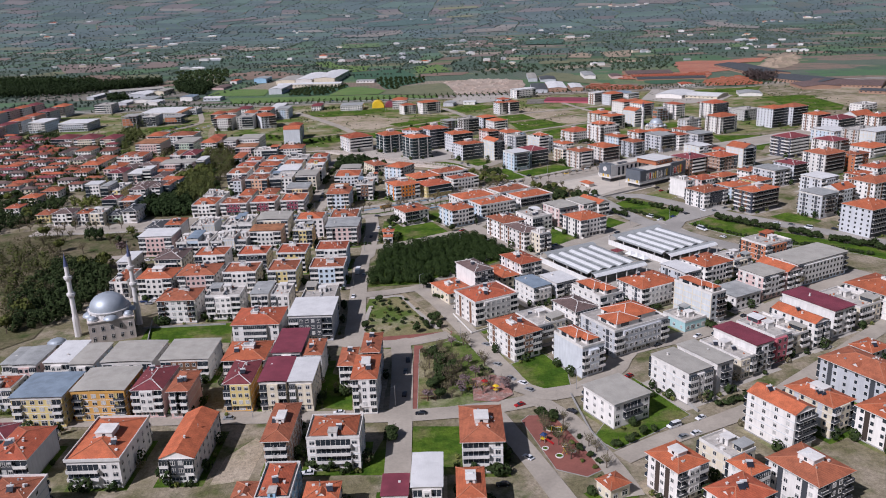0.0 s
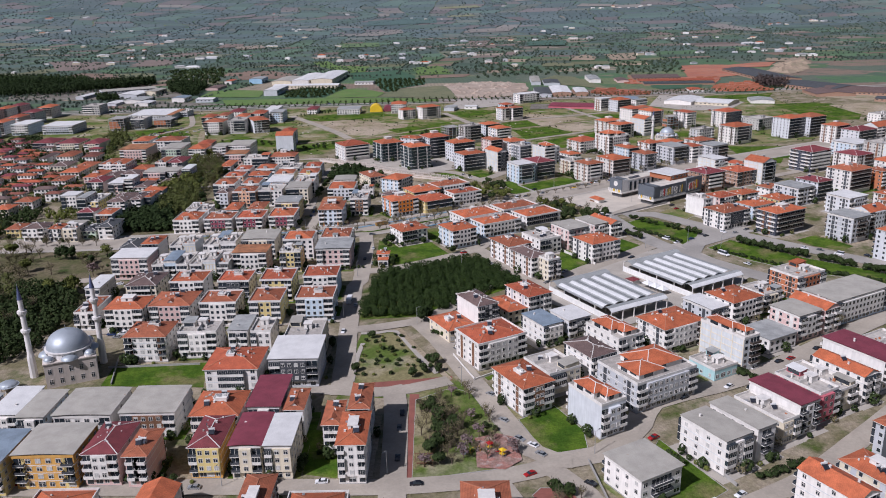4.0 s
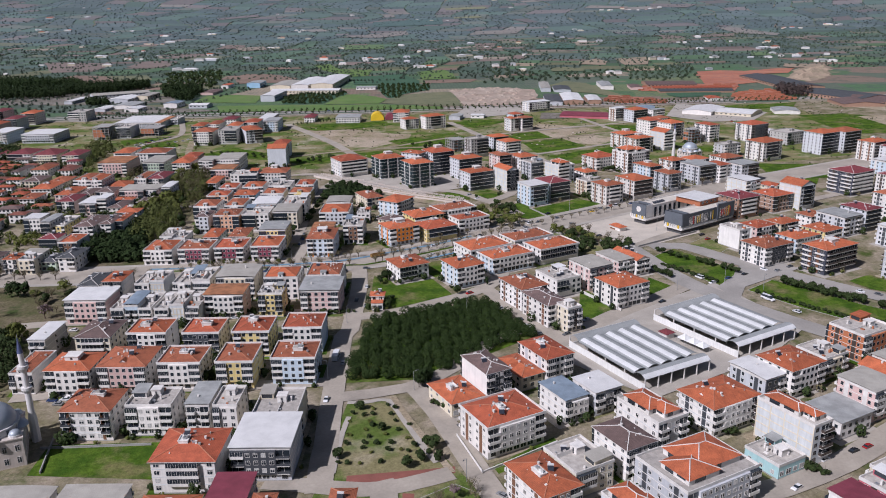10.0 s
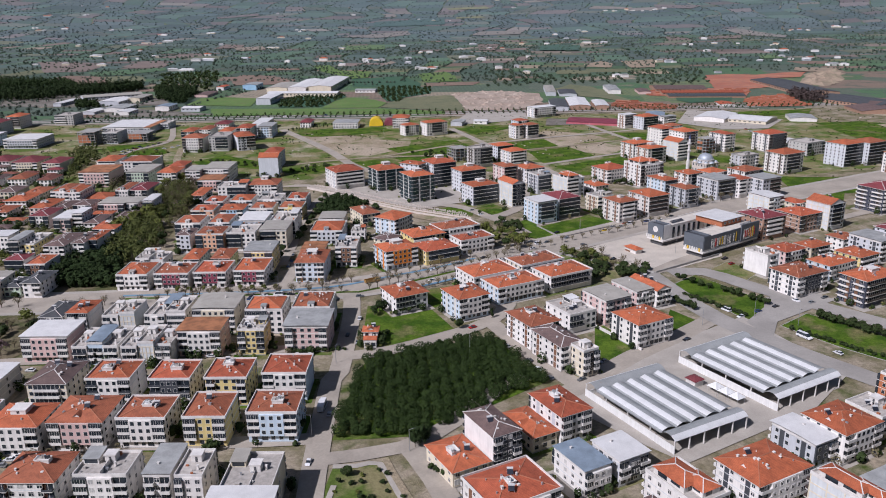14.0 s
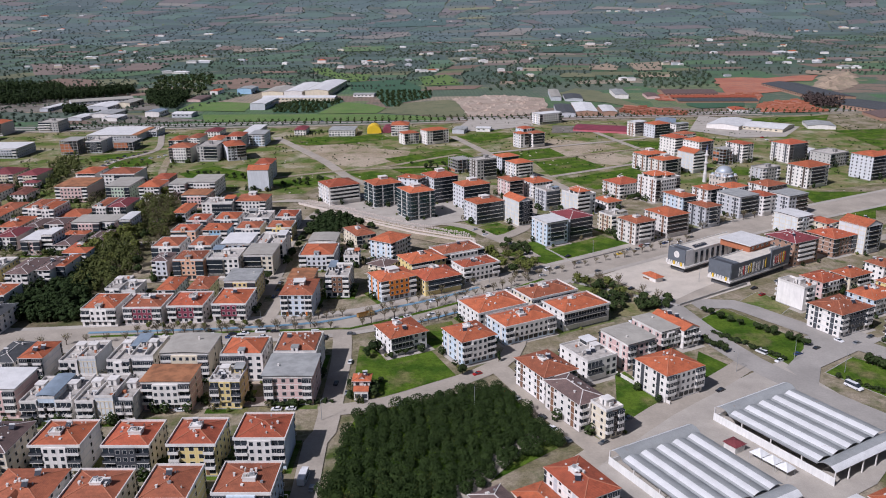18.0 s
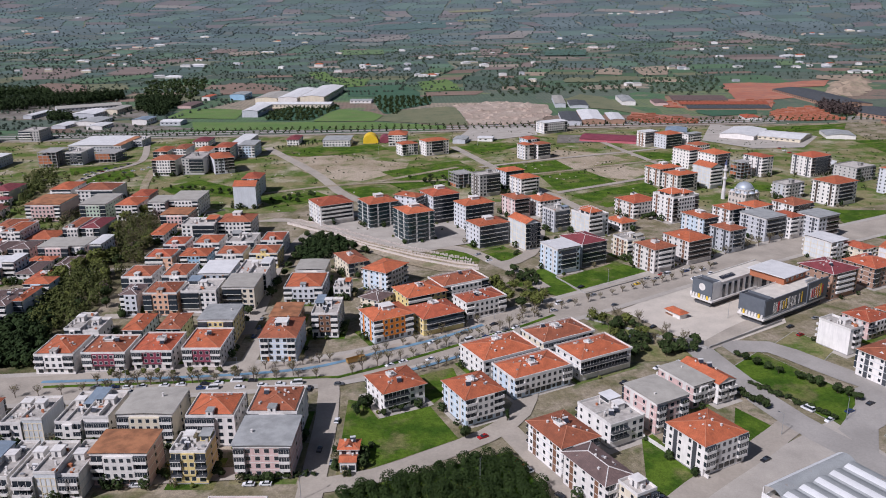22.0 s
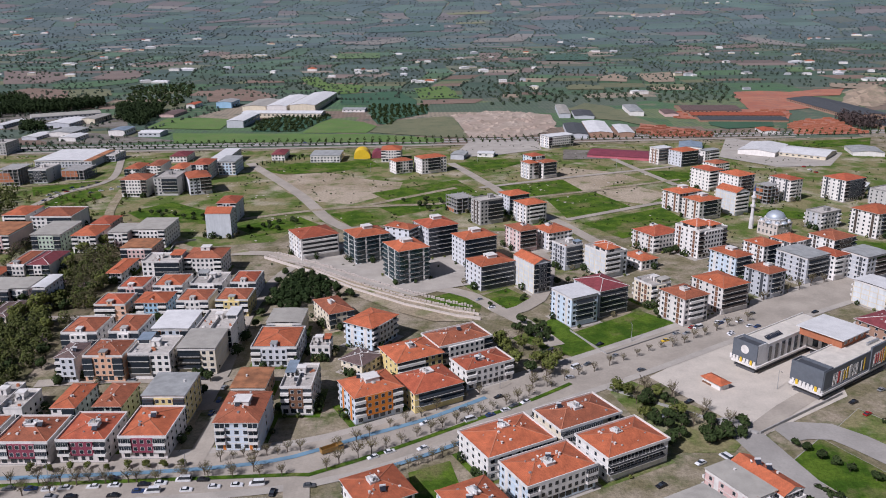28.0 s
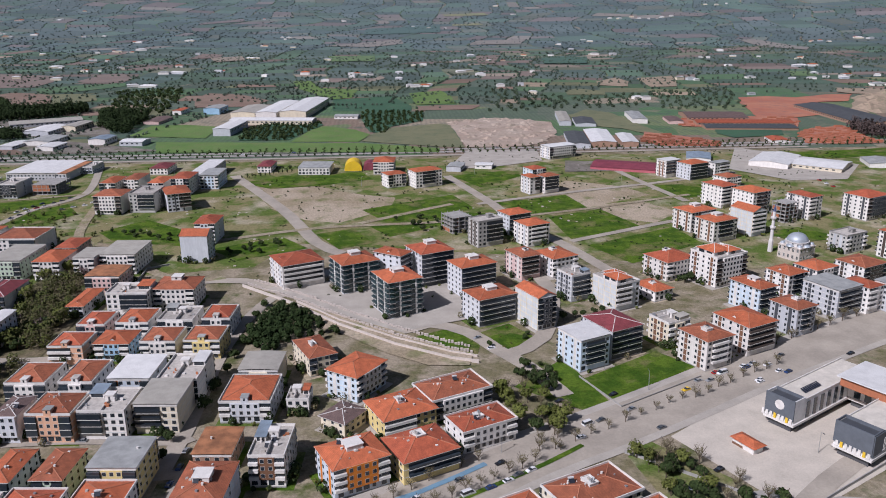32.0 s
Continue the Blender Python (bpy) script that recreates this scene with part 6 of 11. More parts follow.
def round_hall(x, y, r, length, mat, label, turn=0.0):
    ob = thing("arched_hall", x, y, turn, label=label, category="hall")
    m = Mesh()
    n = 14
    pr = [(-r * math.cos(math.pi * i / n), 1.5 + r * 0.95 * math.sin(math.pi * i / n)) for i in range(n + 1)]
    for (a, za), (b, zb) in zip(pr, pr[1:]):
        m.face([(a, -length / 2, za), (b, -length / 2, zb), (b, length / 2, zb), (a, length / 2, za)])
    part("roof", m, mat, ob)
    for s in (-1, 1):
        e = Mesh()
        e.face([(-r, s * length / 2, 0), (r, s * length / 2, 0), *[(p, s * length / 2, q) for p, q in pr[::-1]]])
        part("end_wall", e, mat, ob)
    part("wall", Mesh().box(-r - 0.05, -r + 0.1, -length / 2, length / 2, 0, 1.5).box(r - 0.1, r + 0.05, -length / 2, length / 2, 0, 1.5), trim, ob)


round_hall(-7.0, 1152.0, 8.6, 20.0, yellow_sheet, "bright yellow arched hall")
round_hall(9.5, 1152.0, 6.5, 18.0, ROOFS["sheet_maroon"], "dull maroon arched hall")


def shed(x, y, yaw, w, d, h, roof, wall="W", label="", rise=0.1, name="shed"):
    """A low gabled works shed."""
    if d > w:
        yaw, w, d = yaw + 90, d, w
    ob = thing(name, x, y, yaw, label=label or f"long low shed with a {roof.replace('sheet_', '')} sheet roof", category="shed")
    a, b = w / 2, d / 2
    m = Mesh().box(-a, a, -b, b, 0, h)
    rz = h + b * rise
    for s in (-1, 1):
        m.face([(s * a, -b, h), (s * a, b, h), (s * a, 0, rz)])
    part("wall", m, WALLS[wall], ob)
    m = Mesh()
    o = 0.5
    m.face([(-a - o, -b - o, h - o * rise), (a + o, -b - o, h - o * rise), (a + o, 0, rz + 0.1), (-a - o, 0, rz + 0.1)])
    m.face([(a + o, b + o, h - o * rise), (-a - o, b + o, h - o * rise), (-a - o, 0, rz + 0.1), (a + o, 0, rz + 0.1)])
    part("roof", m, ROOFS[roof], ob)
    if h > 3.5:
        m = Mesh()
        k = int(w / 6)
        for i in range(k):
            m.box(-a + 2 + i * 6, -a + 4.5 + i * 6, -b - 0.05, -b, h * 0.45, h * 0.75)
        if k:
            tagged(part("glazing", m, glass, ob), kind="stuff")
    return ob


# ---- works and farms ----
shed(-94.2, 1593.9, -8.0, 38.0, 162.7, 10, 'sheet_white', 'C', 'large factory hall with a white sheet roof')
shed(-134.1, 1582.6, -8.0, 29.8, 135.7, 9, 'sheet_white', 'W', 'factory hall with a white sheet roof')
shed(-173.0, 1573.8, -8.0, 35.4, 86.4, 7, 'sheet_beige', 'C', 'factory hall with a weathered beige roof')
shed(-127.5, 1471.6, -8.0, 114.2, 30.1, 6, 'sheet_white', 'C', 'long low white factory front')
shed(-173.1, 1406.6, -8.0, 22.1, 73.7, 9, 'sheet_white', 'G', 'white factory store with grey walls')
shed(-227.7, 1589.2, -8.0, 24.0, 41.3, 9, 'sheet_grey', 'B', 'blue works building with a grey roof')
shed(-28.4, 1511.2, -8.0, 33.4, 23.5, 4, 'sheet_grey', 'W', 'low works shed with a grey roof')
shed(-279.3, 1588.6, -8.0, 13.3, 33.7, 6, 'brick_red', 'W', 'white works house with a red roof')
shed(-289.9, 1501.7, -8.0, 21.6, 50.2, 4, 'brown', 'P', 'low shed with a brown roof')
shed(-441.2, 1500.1, 25.1, 90.6, 37.6, 5, 'sheet_beige', 'G', 'very long low shed with a pale roof')
shed(-381.1, 1450.9, -8.0, 18.9, 49.0, 7, 'sheet_beige', 'C', 'beige works hall with a pale roof')
shed(-409.7, 1421.1, -8.0, 34.2, 54.2, 6, 'sheet_white', 'G', 'works hall with a white roof')
shed(-380.5, 1344.5, -8.0, 30.4, 45.4, 5, 'sheet_grey', 'W', 'works shed with a grey roof')
shed(-357.4, 1299.9, -8.0, 20.6, 31.1, 5, 'sheet_white', 'W', 'works shed with a white roof')
shed(-407.2, 1318.6, -8.0, 18.5, 38.0, 4, 'sheet_white', 'G', 'low roofless grey works shed')
shed(-311.1, 1334.8, -8.0, 20.3, 31.2, 7, 'sheet_blue', 'W', 'white and blue works office')
shed(-269.7, 1321.9, -8.0, 27.4, 24.1, 5, 'sheet_white', 'G', 'long white canopy of the works')
shed(-485.4, 1424.1, -8.0, 12.8, 53.7, 5, 'sheet_white', 'G', 'works shed with a white roof')
shed(270.3, 1452.6, -8.0, 15.5, 96.2, 6, 'sheet_beige', 'G', 'works shed with a striped beige roof')
shed(292.7, 1423.0, -8.0, 26.4, 58.2, 4, 'slate', 'G', 'low shed with a dark slate roof')
shed(278.5, 1288.8, -8.0, 28.2, 91.5, 6, 'sheet_white', 'R', 'open shed with a white roof')
shed(306.3, 1270.4, -8.0, 18.5, 62.6, 6, 'sheet_white', 'R', 'shed with a white roof')
shed(250.3, 1284.0, -8.0, 23.7, 87.6, 5, 'slate', 'G', 'dark open shed beside the trunk road')
shed(372.1, 1449.7, -8.0, 19.5, 76.6, 6, 'sheet_grey', 'W', 'white works house with a grey-green roof')
shed(484.0, 1456.4, -8.0, 81.7, 61.4, 4, 'brown', 'R', 'long kiln shed with a dull purple-brown roof')
shed(498.8, 1392.0, -8.0, 125.3, 31.0, 4, 'brick_red', 'R', 'long kiln shed with a red-brown roof')
shed(491.9, 1357.6, -8.0, 114.1, 34.4, 3, 'slate', 'R', 'long open kiln shed with a dark roof')
shed(670.3, 1441.0, -91.9, 194.7, 60.4, 5, 'slate', 'R', 'very long kiln shed with a dark weathered roof')
shed(415.6, 1423.3, -8.0, 18.7, 46.2, 4, 'brown', 'P', 'small brickworks house with a brown roof')
shed(484.0, 1262.6, -8.0, 20.2, 31.0, 3, 'brick_red', 'W', 'small brickworks house with a red roof')
shed(674.7, 1246.5, -70.9, 108.6, 70.3, 5, 'slate', 'R', 'long kiln shed with a dark roof')
shed(649.0, 1173.0, -8.0, 54.7, 55.7, 4, 'brown', 'R', 'kiln shed with a brown roof')
shed(421.5, 1138.5, -37.9, 37.4, 59.8, 5, 'sheet_white', 'W')
shed(458.3, 1114.8, -41.7, 46.5, 45.8, 4, 'sheet_white', 'C')
shed(522.2, 1118.6, -16.5, 30.5, 37.1, 4, 'sheet_grey', 'W')
shed(263.5, 1130.4, -23.5, 62.5, 39.3, 3, 'sheet_maroon', 'S')
shed(94.7, 1138.7, -17.1, 14.2, 22.7, 5, 'sheet_grey', 'G')
shed(350.0, 1160.7, -20.7, 23.7, 37.9, 5, 'sheet_blue', 'W')
shed(123.8, 1144.9, -15.4, 17.0, 14.5, 4, 'sheet_white', 'W')
shed(708.3, 1185.8, -38.7, 99.2, 77.5, 4, 'brown', 'R')
shed(689.8, 1087.1, -42.9, 34.1, 33.5, 4, 'slate', 'R')
shed(418.3, 963.1, -41.1, 24.1, 30.9, 4, 'sheet_white', 'W')


# ---- buildings ----
house(-133.1, 285.9, -4.5, 18.9, 19.5, 4, 'sheet_blue', 'Y', 2)
house(-111.5, 287.7, -4.5, 19.9, 19.1, 4, 'sheet_beige', 'A', 2)
house(-93.6, 288.3, -4.5, 11.6, 20.3, 4, 'maroon', 'P', 2)
house(-81.7, 283.9, -4.5, 7.0, 16.0, 4, 'orange', 'P', 2)
house(-98.7, 247.1, -4.5, 17.3, 27.1, 3.4, 'orange+pb', 'W', 2)
house(-71.9, 248.1, -4.5, 11.2, 30.0, 3, 'gable', 'W', 2)
house(-128.5, 250.1, -4.5, 13.1, 20.9, 3, 'orange', 'G', 2)
house(-117.2, 217.2, -4.5, 13.8, 12.8, 4, 'orange+p', 'W', 2)
house(-155.0, 297.7, -4.5, 12.0, 12.1, 3, 'orange', 'G', 1)
house(-140.7, 259.3, -4.5, 9.9, 10.4, 3, 'maroon', 'W', 1)
house(-160.1, 321.8, -4.5, 4.4, 16.4, 3, 'sheet_grey', 'W', 1)
house(-152.5, 320.8, -4.5, 9.7, 17.6, 3, 'sheet_grey', 'P', 1)
house(-139.5, 323.2, -4.5, 10.2, 21.4, 3, 'sheet_white', 'W', 2)
house(-128.5, 319.6, -4.5, 9.5, 20.0, 3, 'sheet_beige', 'L', 2)
house(-110.1, 318.9, -4.5, 20.6, 20.1, 3, 'sheet_beige', 'W', 2)
house(-86.7, 318.0, -4.5, 19.8, 20.2, 3, 'sheet_beige', 'W', 2)
house(-61.1, 308.4, -4.5, 16.3, 17.5, 4, 'orange', 'W', 2)
house(-60.2, 288.7, -4.5, 10.3, 20.6, 4, 'maroon', 'A', 2)
house(-46.5, 286.8, -4.5, 10.0, 20.4, 4, 'sheet_maroon', 'C', 2)
house(-35.9, 285.5, -4.5, 8.5, 20.3, 4, 'sheet_white', 'C', 2)
house(-43.9, 314.2, -4.5, 11.1, 23.7, 4, 'sheet_maroon', 'P', 2)
house(-33.4, 308.2, -4.5, 6.8, 15.7, 4, 'orange', 'W', 2)
house(-11.8, 280.3, -4.5, 8.8, 20.5, 5, 'orange+b', 'W', 2)
house(-19.3, 296.6, -4.5, 6.0, 16.4, 4, 'orange', 'W', 2)
house(-9.7, 302.5, -4.5, 6.7, 18.4, 5, 'orange', 'W', 2)
house(-40.4, 247.5, -4.5, 8.0, 24.6, 4, 'orange+b', 'R', 2)
house(-21.8, 241.3, -4.5, 17.5, 14.9, 4, 'orange', 'W', 2)
house(-38.3, 216.1, -4.5, 10.4, 19.0, 3, 'orange', 'B', 2)
house(-47.5, 212.1, -4.5, 6.1, 8.3, 3, 'orange', 'W', 2)
house(-24.4, 209.4, -4.5, 10.0, 8.8, 3, 'orange', 'W', 2)
house(-2.5, 212.4, -4.5, 7.6, 10.9, 2, 'sheet_maroon', 'R', 2)
house(7.6, 215.0, -4.5, 8.6, 17.8, 3, 'sheet_white', 'W', 2)
house(19.9, 203.9, -4.5, 7.8, 15.0, 4, 'orange+b', 'W', 2)
house(27.2, 237.4, -4.5, 13.1, 22.6, 4, 'orange+b', 'W', 2)
house(64.8, 209.7, -65.5, 6.7, 7.5, 1.5, 'orange', 'C', 2)
house(84.5, 209.4, -65.5, 12.6, 11.5, 4, 'orange+b', 'W', 2)
house(104.4, 218.3, -65.5, 13.1, 10.8, 3, 'flat', 'C', 2)
house(103.9, 202.5, -65.5, 8.4, 7.0, 4, 'orange', 'W', 2)
house(96.0, 190.4, -65.5, 10.7, 14.8, 4, 'orange', 'W', 2)
house(122.1, 200.4, -65.5, 17.2, 14.9, 4, 'orange+b', 'W', 2)
house(129.8, 234.6, -65.5, 19.5, 10.0, 5, 'gable', 'W', 2)
house(148.0, 242.5, -65.5, 19.0, 11.5, 4, 'orange+b', 'C', 1)
house(176.5, 261.2, -65.5, 26.0, 17.1, 4, 'orange', 'G', 1)
house(166.1, 228.1, -65.5, 15.9, 15.6, 4, 'orange', 'W', 1)
house(109.0, 272.4, -65.5, 19.8, 11.4, 4, 'sheet_beige', 'W', 2)
house(121.0, 278.6, -65.5, 20.8, 8.6, 4, 'sheet_beige', 'W', 2)
house(79.8, 258.5, -65.5, 17.1, 16.5, 3, 'sheet_beige', 'W', 2)
house(75.4, 298.5, -65.5, 18.9, 11.0, 4.4, 'part', 'J', 2)
house(101.0, 320.2, -65.5, 22.9, 29.9, 4, 'part', 'G', 2)
house(51.7, 318.4, -65.5, 20.4, 13.3, 4, 'orange', 'W', 2)
house(66.1, 332.2, -65.5, 17.8, 15.1, 3, 'flat', 'C', 2)
house(83.5, 339.4, -65.5, 16.7, 12.0, 4, 'brown', 'W', 2)
house(98.3, 356.0, -65.5, 21.6, 13.6, 4, 'part', 'W', 2)
house(44.8, 359.8, -65.5, 19.1, 23.5, 4, 'orange+p', 'N', 2)
house(30.4, 387.4, -65.5, 19.0, 13.9, 2, 'orange', 'C', 2)
house(42.9, 392.9, -65.5, 19.3, 10.7, 5, 'brown', 'Q', 2)
house(58.4, 405.8, -65.5, 19.7, 10.7, 2, 'orange', 'C', 1)
house(70.3, 410.0, -65.5, 19.4, 12.6, 4, 'orange', 'W', 1)
house(70.8, 376.9, -65.5, 16.5, 10.0, 3, 'sheet_blue', 'W', 2)
house(84.8, 380.9, -65.5, 14.0, 12.2, 3, 'sheet_white', 'D', 2)
house(126.3, 364.6, -65.5, 16.9, 22.6, 4, 'orange', 'W', 2)
house(150.9, 386.2, -65.5, 17.5, 10.3, 3, 'sheet_white', 'G', 1)
house(166.1, 389.4, -65.5, 16.9, 18.7, 4, 'orange', 'W', 1)
house(144.5, 344.3, -65.5, 23.5, 9.0, 5, 'part', 'F', 1)
house(168.5, 357.3, -65.5, 15.6, 17.1, 2, 'sheet_grey', 'W', 1)
house(134.1, 334.4, -65.5, 14.0, 12.9, 1.5, 'flat', 'T', 2)
house(185.3, 366.9, -65.5, 15.4, 14.7, 4, 'sheet_beige', 'P', 1)
house(198.4, 374.7, -65.5, 19.3, 10.6, 4, 'gable', 'P', 1)
house(220.6, 387.5, -65.5, 18.3, 39.0, 4, 'sheet_beige', 'L', 1)
house(211.9, 417.1, -65.5, 16.8, 20.5, 4, 'flat', 'I', 1)
house(185.4, 400.9, -65.5, 14.6, 13.0, 3, 'flat', 'C', 1)
house(192.2, 325.1, -65.5, 27.2, 13.4, 4, 'sheet_maroon', 'Q', 1)
house(177.0, 312.0, -65.5, 22.2, 8.8, 4, 'gable', 'W', 1)
house(165.3, 308.1, -65.5, 23.7, 9.3, 3, 'flat', 'C', 1)
house(143.0, 293.2, -65.5, 22.1, 10.1, 4, 'sheet_maroon', 'Q', 1)
house(154.8, 299.7, -65.5, 19.8, 9.9, 4, 'flat', 'S', 1)
house(134.0, 287.8, -65.5, 21.2, 8.2, 3, 'flat', 'C', 2)
house(211.6, 332.9, -65.5, 22.4, 15.1, 3, 'flat', 'C', 1)
house(232.8, 338.3, -65.5, 26.0, 23.8, 4, 'orange', 'W', 1)
house(195.4, 288.5, -65.5, 9.5, 11.7, 2, 'orange', 'W', 1)
house(-144.4, 495.2, -4.5, 20.3, 17.8, 4, 'sheet_white', 'P', 1)
house(-154.5, 529.3, -4.5, 10.6, 20.8, 3, 'slate', 'W', 1)
house(-140.7, 523.9, -4.5, 9.7, 16.1, 4, 'orange', 'W', 1)
house(-125.6, 526.0, -4.5, 7.6, 19.9, 3, 'flat', 'W', 1)
house(-117.8, 524.5, -4.5, 7.6, 17.0, 3.5, 'flat', 'F', 1)
house(-104.3, 526.9, -4.5, 9.6, 23.6, 3, 'flat', 'W', 1)
house(-94.4, 525.5, -4.5, 9.6, 20.0, 3.5, 'flat', 'W', 1)
house(-127.4, 491.0, -4.5, 6.4, 21.0, 3, 'flat', 'W', 1)
house(-120.6, 489.6, -4.5, 6.6, 18.0, 3.6, 'sheet_blue', 'L', 1)
house(-113.9, 491.2, -4.5, 6.4, 22.2, 3, 'flat', 'W', 1)
house(-105.6, 490.1, -4.5, 7.0, 22.7, 3, 'flat', 'W', 1)
house(-98.4, 488.6, -4.5, 7.0, 19.0, 3.6, 'flat', 'F', 1)
house(-91.2, 490.4, -4.5, 7.0, 21.0, 3, 'flat', 'W', 1)
house(-125.5, 451.1, -4.5, 15.6, 20.4, 4, 'brown', 'C', 1)
house(-102.7, 451.0, -4.5, 17.2, 16.4, 4, 'orange+p', 'W', 1)
house(-78.3, 448.7, -4.5, 15.9, 16.3, 4, 'orange+p', 'W', 1)
house(-151.7, 455.8, -4.5, 7.5, 20.1, 3, 'sheet_white', 'K', 1)
house(-75.7, 522.5, -4.5, 20.1, 19.4, 4, 'sheet_beige', 'C', 1)
house(-77.1, 493.9, -4.5, 19.2, 14.6, 4, 'sheet_rust', 'P', 1)
house(-51.5, 518.8, -4.5, 17.9, 17.8, 4, 'orange', 'W', 1)
house(-29.0, 521.0, -4.5, 18.4, 20.6, 4, 'orange', 'W', 1)
house(-29.4, 497.1, -4.5, 19.6, 19.5, 4, 'sheet_grey', 'P', 1)
house(-54.1, 492.3, -4.5, 12.0, 12.4, 4, 'flat', 'Y', 1)
house(-56.2, 448.0, -4.5, 16.1, 17.0, 4, 'orange+p', 'Y', 1)
house(-33.6, 450.0, -4.5, 17.2, 16.8, 4, 'orange+p', 'L', 1)
house(-124.7, 416.7, -4.5, 17.9, 16.7, 4, 'orange+b', 'W', 1)
house(-103.4, 419.3, -4.5, 19.4, 19.1, 4, 'orange', 'W', 1)
house(-80.6, 418.2, -4.5, 17.1, 16.2, 4, 'orange+p', 'W', 1)
house(-58.0, 418.0, -4.5, 14.9, 18.0, 4, 'orange+p', 'Y', 1)
house(-34.3, 418.3, -4.5, 17.8, 16.5, 4, 'orange+p', 'L', 1)
house(-105.3, 381.6, -4.5, 18.4, 17.2, 4, 'orange', 'W', 2)
house(-83.0, 381.2, -4.5, 16.9, 13.7, 4, 'flat', 'W', 2)
house(-64.9, 381.5, -4.5, 8.5, 17.3, 4, 'sheet_grey', 'W', 2)
house(-54.8, 379.1, -4.5, 8.8, 15.0, 4, 'flat', 'W', 2)
house(-35.6, 373.4, -4.5, 16.0, 19.2, 4, 'flat', 'C', 2)
house(-37.4, 352.1, -4.5, 19.6, 22.3, 4, 'sheet_white', 'G', 2)
house(-61.6, 346.4, -4.5, 20.8, 20.0, 4, 'orange', 'W', 2)
house(-144.6, 423.2, -4.5, 9.6, 21.6, 3, 'orange', 'W', 1)
house(15.7, 540.0, -65.5, 17.6, 17.9, 3, 'orange', 'W', 1)
house(46.2, 526.7, -65.5, 17.6, 16.7, 4, 'orange', 'L', 1)
house(73.4, 548.5, -65.5, 17.0, 28.0, 3, 'orange+p', 'L', 1)
house(103.3, 563.2, -65.5, 18.2, 27.4, 3, 'orange+p', 'W', 1)
house(62.0, 567.7, -65.5, 20.5, 28.0, 3, 'orange+p', 'W', 1)
house(91.4, 582.8, -65.5, 17.3, 28.0, 3, 'orange+p', 'C', 1)
house(74.4, 491.1, -65.5, 20.0, 15.4, 4, 'orange', 'W', 1)
house(81.2, 468.4, -65.5, 21.6, 11.2, 4, 'brown', 'N', 1)
house(90.3, 455.1, -65.5, 8.8, 7.7, 4, 'flat', 'C', 1)
house(96.1, 507.7, -65.5, 19.6, 15.6, 3, 'flat', 'W', 1)
house(115.6, 515.3, -65.5, 18.2, 15.3, 4, 'sheet_beige', 'P', 1)
house(133.9, 533.0, -65.5, 19.8, 10.5, 3, 'sheet_beige', 'P', 1)
house(144.1, 536.2, -65.5, 22.2, 9.6, 3, 'gable', 'W', 1)
house(124.9, 487.8, -65.5, 18.3, 19.7, 4, 'orange', 'W', 1)
house(-1.0, 496.5, -4.5, 6.6, 6.0, 2, 'orange', 'W', 1)
house(-1.2, 490.6, -4.5, 5.6, 4.6, 1.3, 'gable', 'W', 1)
house(-36.0, 592.0, -4.5, 16.4, 24.0, 4, 'orange+b', 'O', 1)
house(-16.9, 616.0, -4.5, 12.6, 21.2, 4, 'flat', 'W', 1)
house(12.0, 607.2, -65.5, 16.9, 20.5, 4, 'orange+b', 'O', 1)
house(36.0, 615.3, -65.5, 19.1, 22.2, 3, 'orange', 'Y', 1)
house(60.2, 631.4, -65.5, 14.2, 23.3, 3, 'orange+p', 'W', 1)
house(51.4, 658.9, -65.5, 17.5, 27.5, 3, 'orange+p', 'W', 1)
house(29.6, 644.7, -65.5, 18.6, 22.4, 3, 'orange', 'Y', 1)
house(6.8, 645.3, -36.9, 12.0, 13.3, 2, 'brown', 'C', 1)
house(-31.8, 663.1, -4.5, 20.9, 24.1, 3, 'orange', 'D', 1)
house(-30.7, 687.9, -4.5, 16.9, 18.1, 3, 'sheet_beige', 'C', 1)
house(-9.1, 703.4, -65.5, 23.1, 13.0, 3, 'orange', 'C', 1)
house(11.2, 676.5, -36.5, 16.0, 20.2, 4, 'orange', 'L', 1)
house(-12.1, 662.4, -4.5, 9.1, 10.8, 2, 'flat', 'W', 1)
house(-133.2, 586.7, -4.5, 17.5, 21.5, 3, 'orange', 'W', 1)
house(-112.1, 585.9, -4.5, 18.8, 18.7, 3, 'orange+p', 'M', 1)
house(-91.0, 586.3, -4.5, 17.5, 19.8, 3, 'orange+p', 'M', 1)
house(-69.4, 588.2, -4.5, 16.9, 22.1, 3, 'orange+p', 'M', 1)
house(-135.6, 614.5, -4.5, 7.8, 20.0, 3, 'flat', 'W', 1)
house(-127.6, 612.5, -4.5, 7.8, 16.0, 2.6, 'flat', 'W', 1)
house(-29.0, 820.8, -65.5, 24.0, 25.6, 5, 'orange', 'W', 1)
house(6.0, 808.0, -65.5, 19.4, 22.1, 6, 'orange+b', 'V', 1)
house(30.4, 768.3, -65.5, 21.0, 18.9, 7, 'orange+b', 'V', 1)
house(28.7, 809.9, -35.6, 18.6, 11.2, 7, 'orange', 'D', 1)
house(50.8, 815.6, -65.5, 21.0, 21.4, 7, 'orange+b', 'D', 1)
house(74.1, 795.5, -65.5, 16.6, 23.0, 6, 'orange+b', 'D', 1)
house(78.9, 752.8, -65.5, 17.4, 22.6, 5, 'orange+b', 'D', 1)
house(102.0, 744.4, -65.5, 21.0, 11.2, 6, 'gable', 'F', 1)
house(108.2, 819.6, -65.5, 17.8, 13.4, 5, 'orange', 'P', 1)
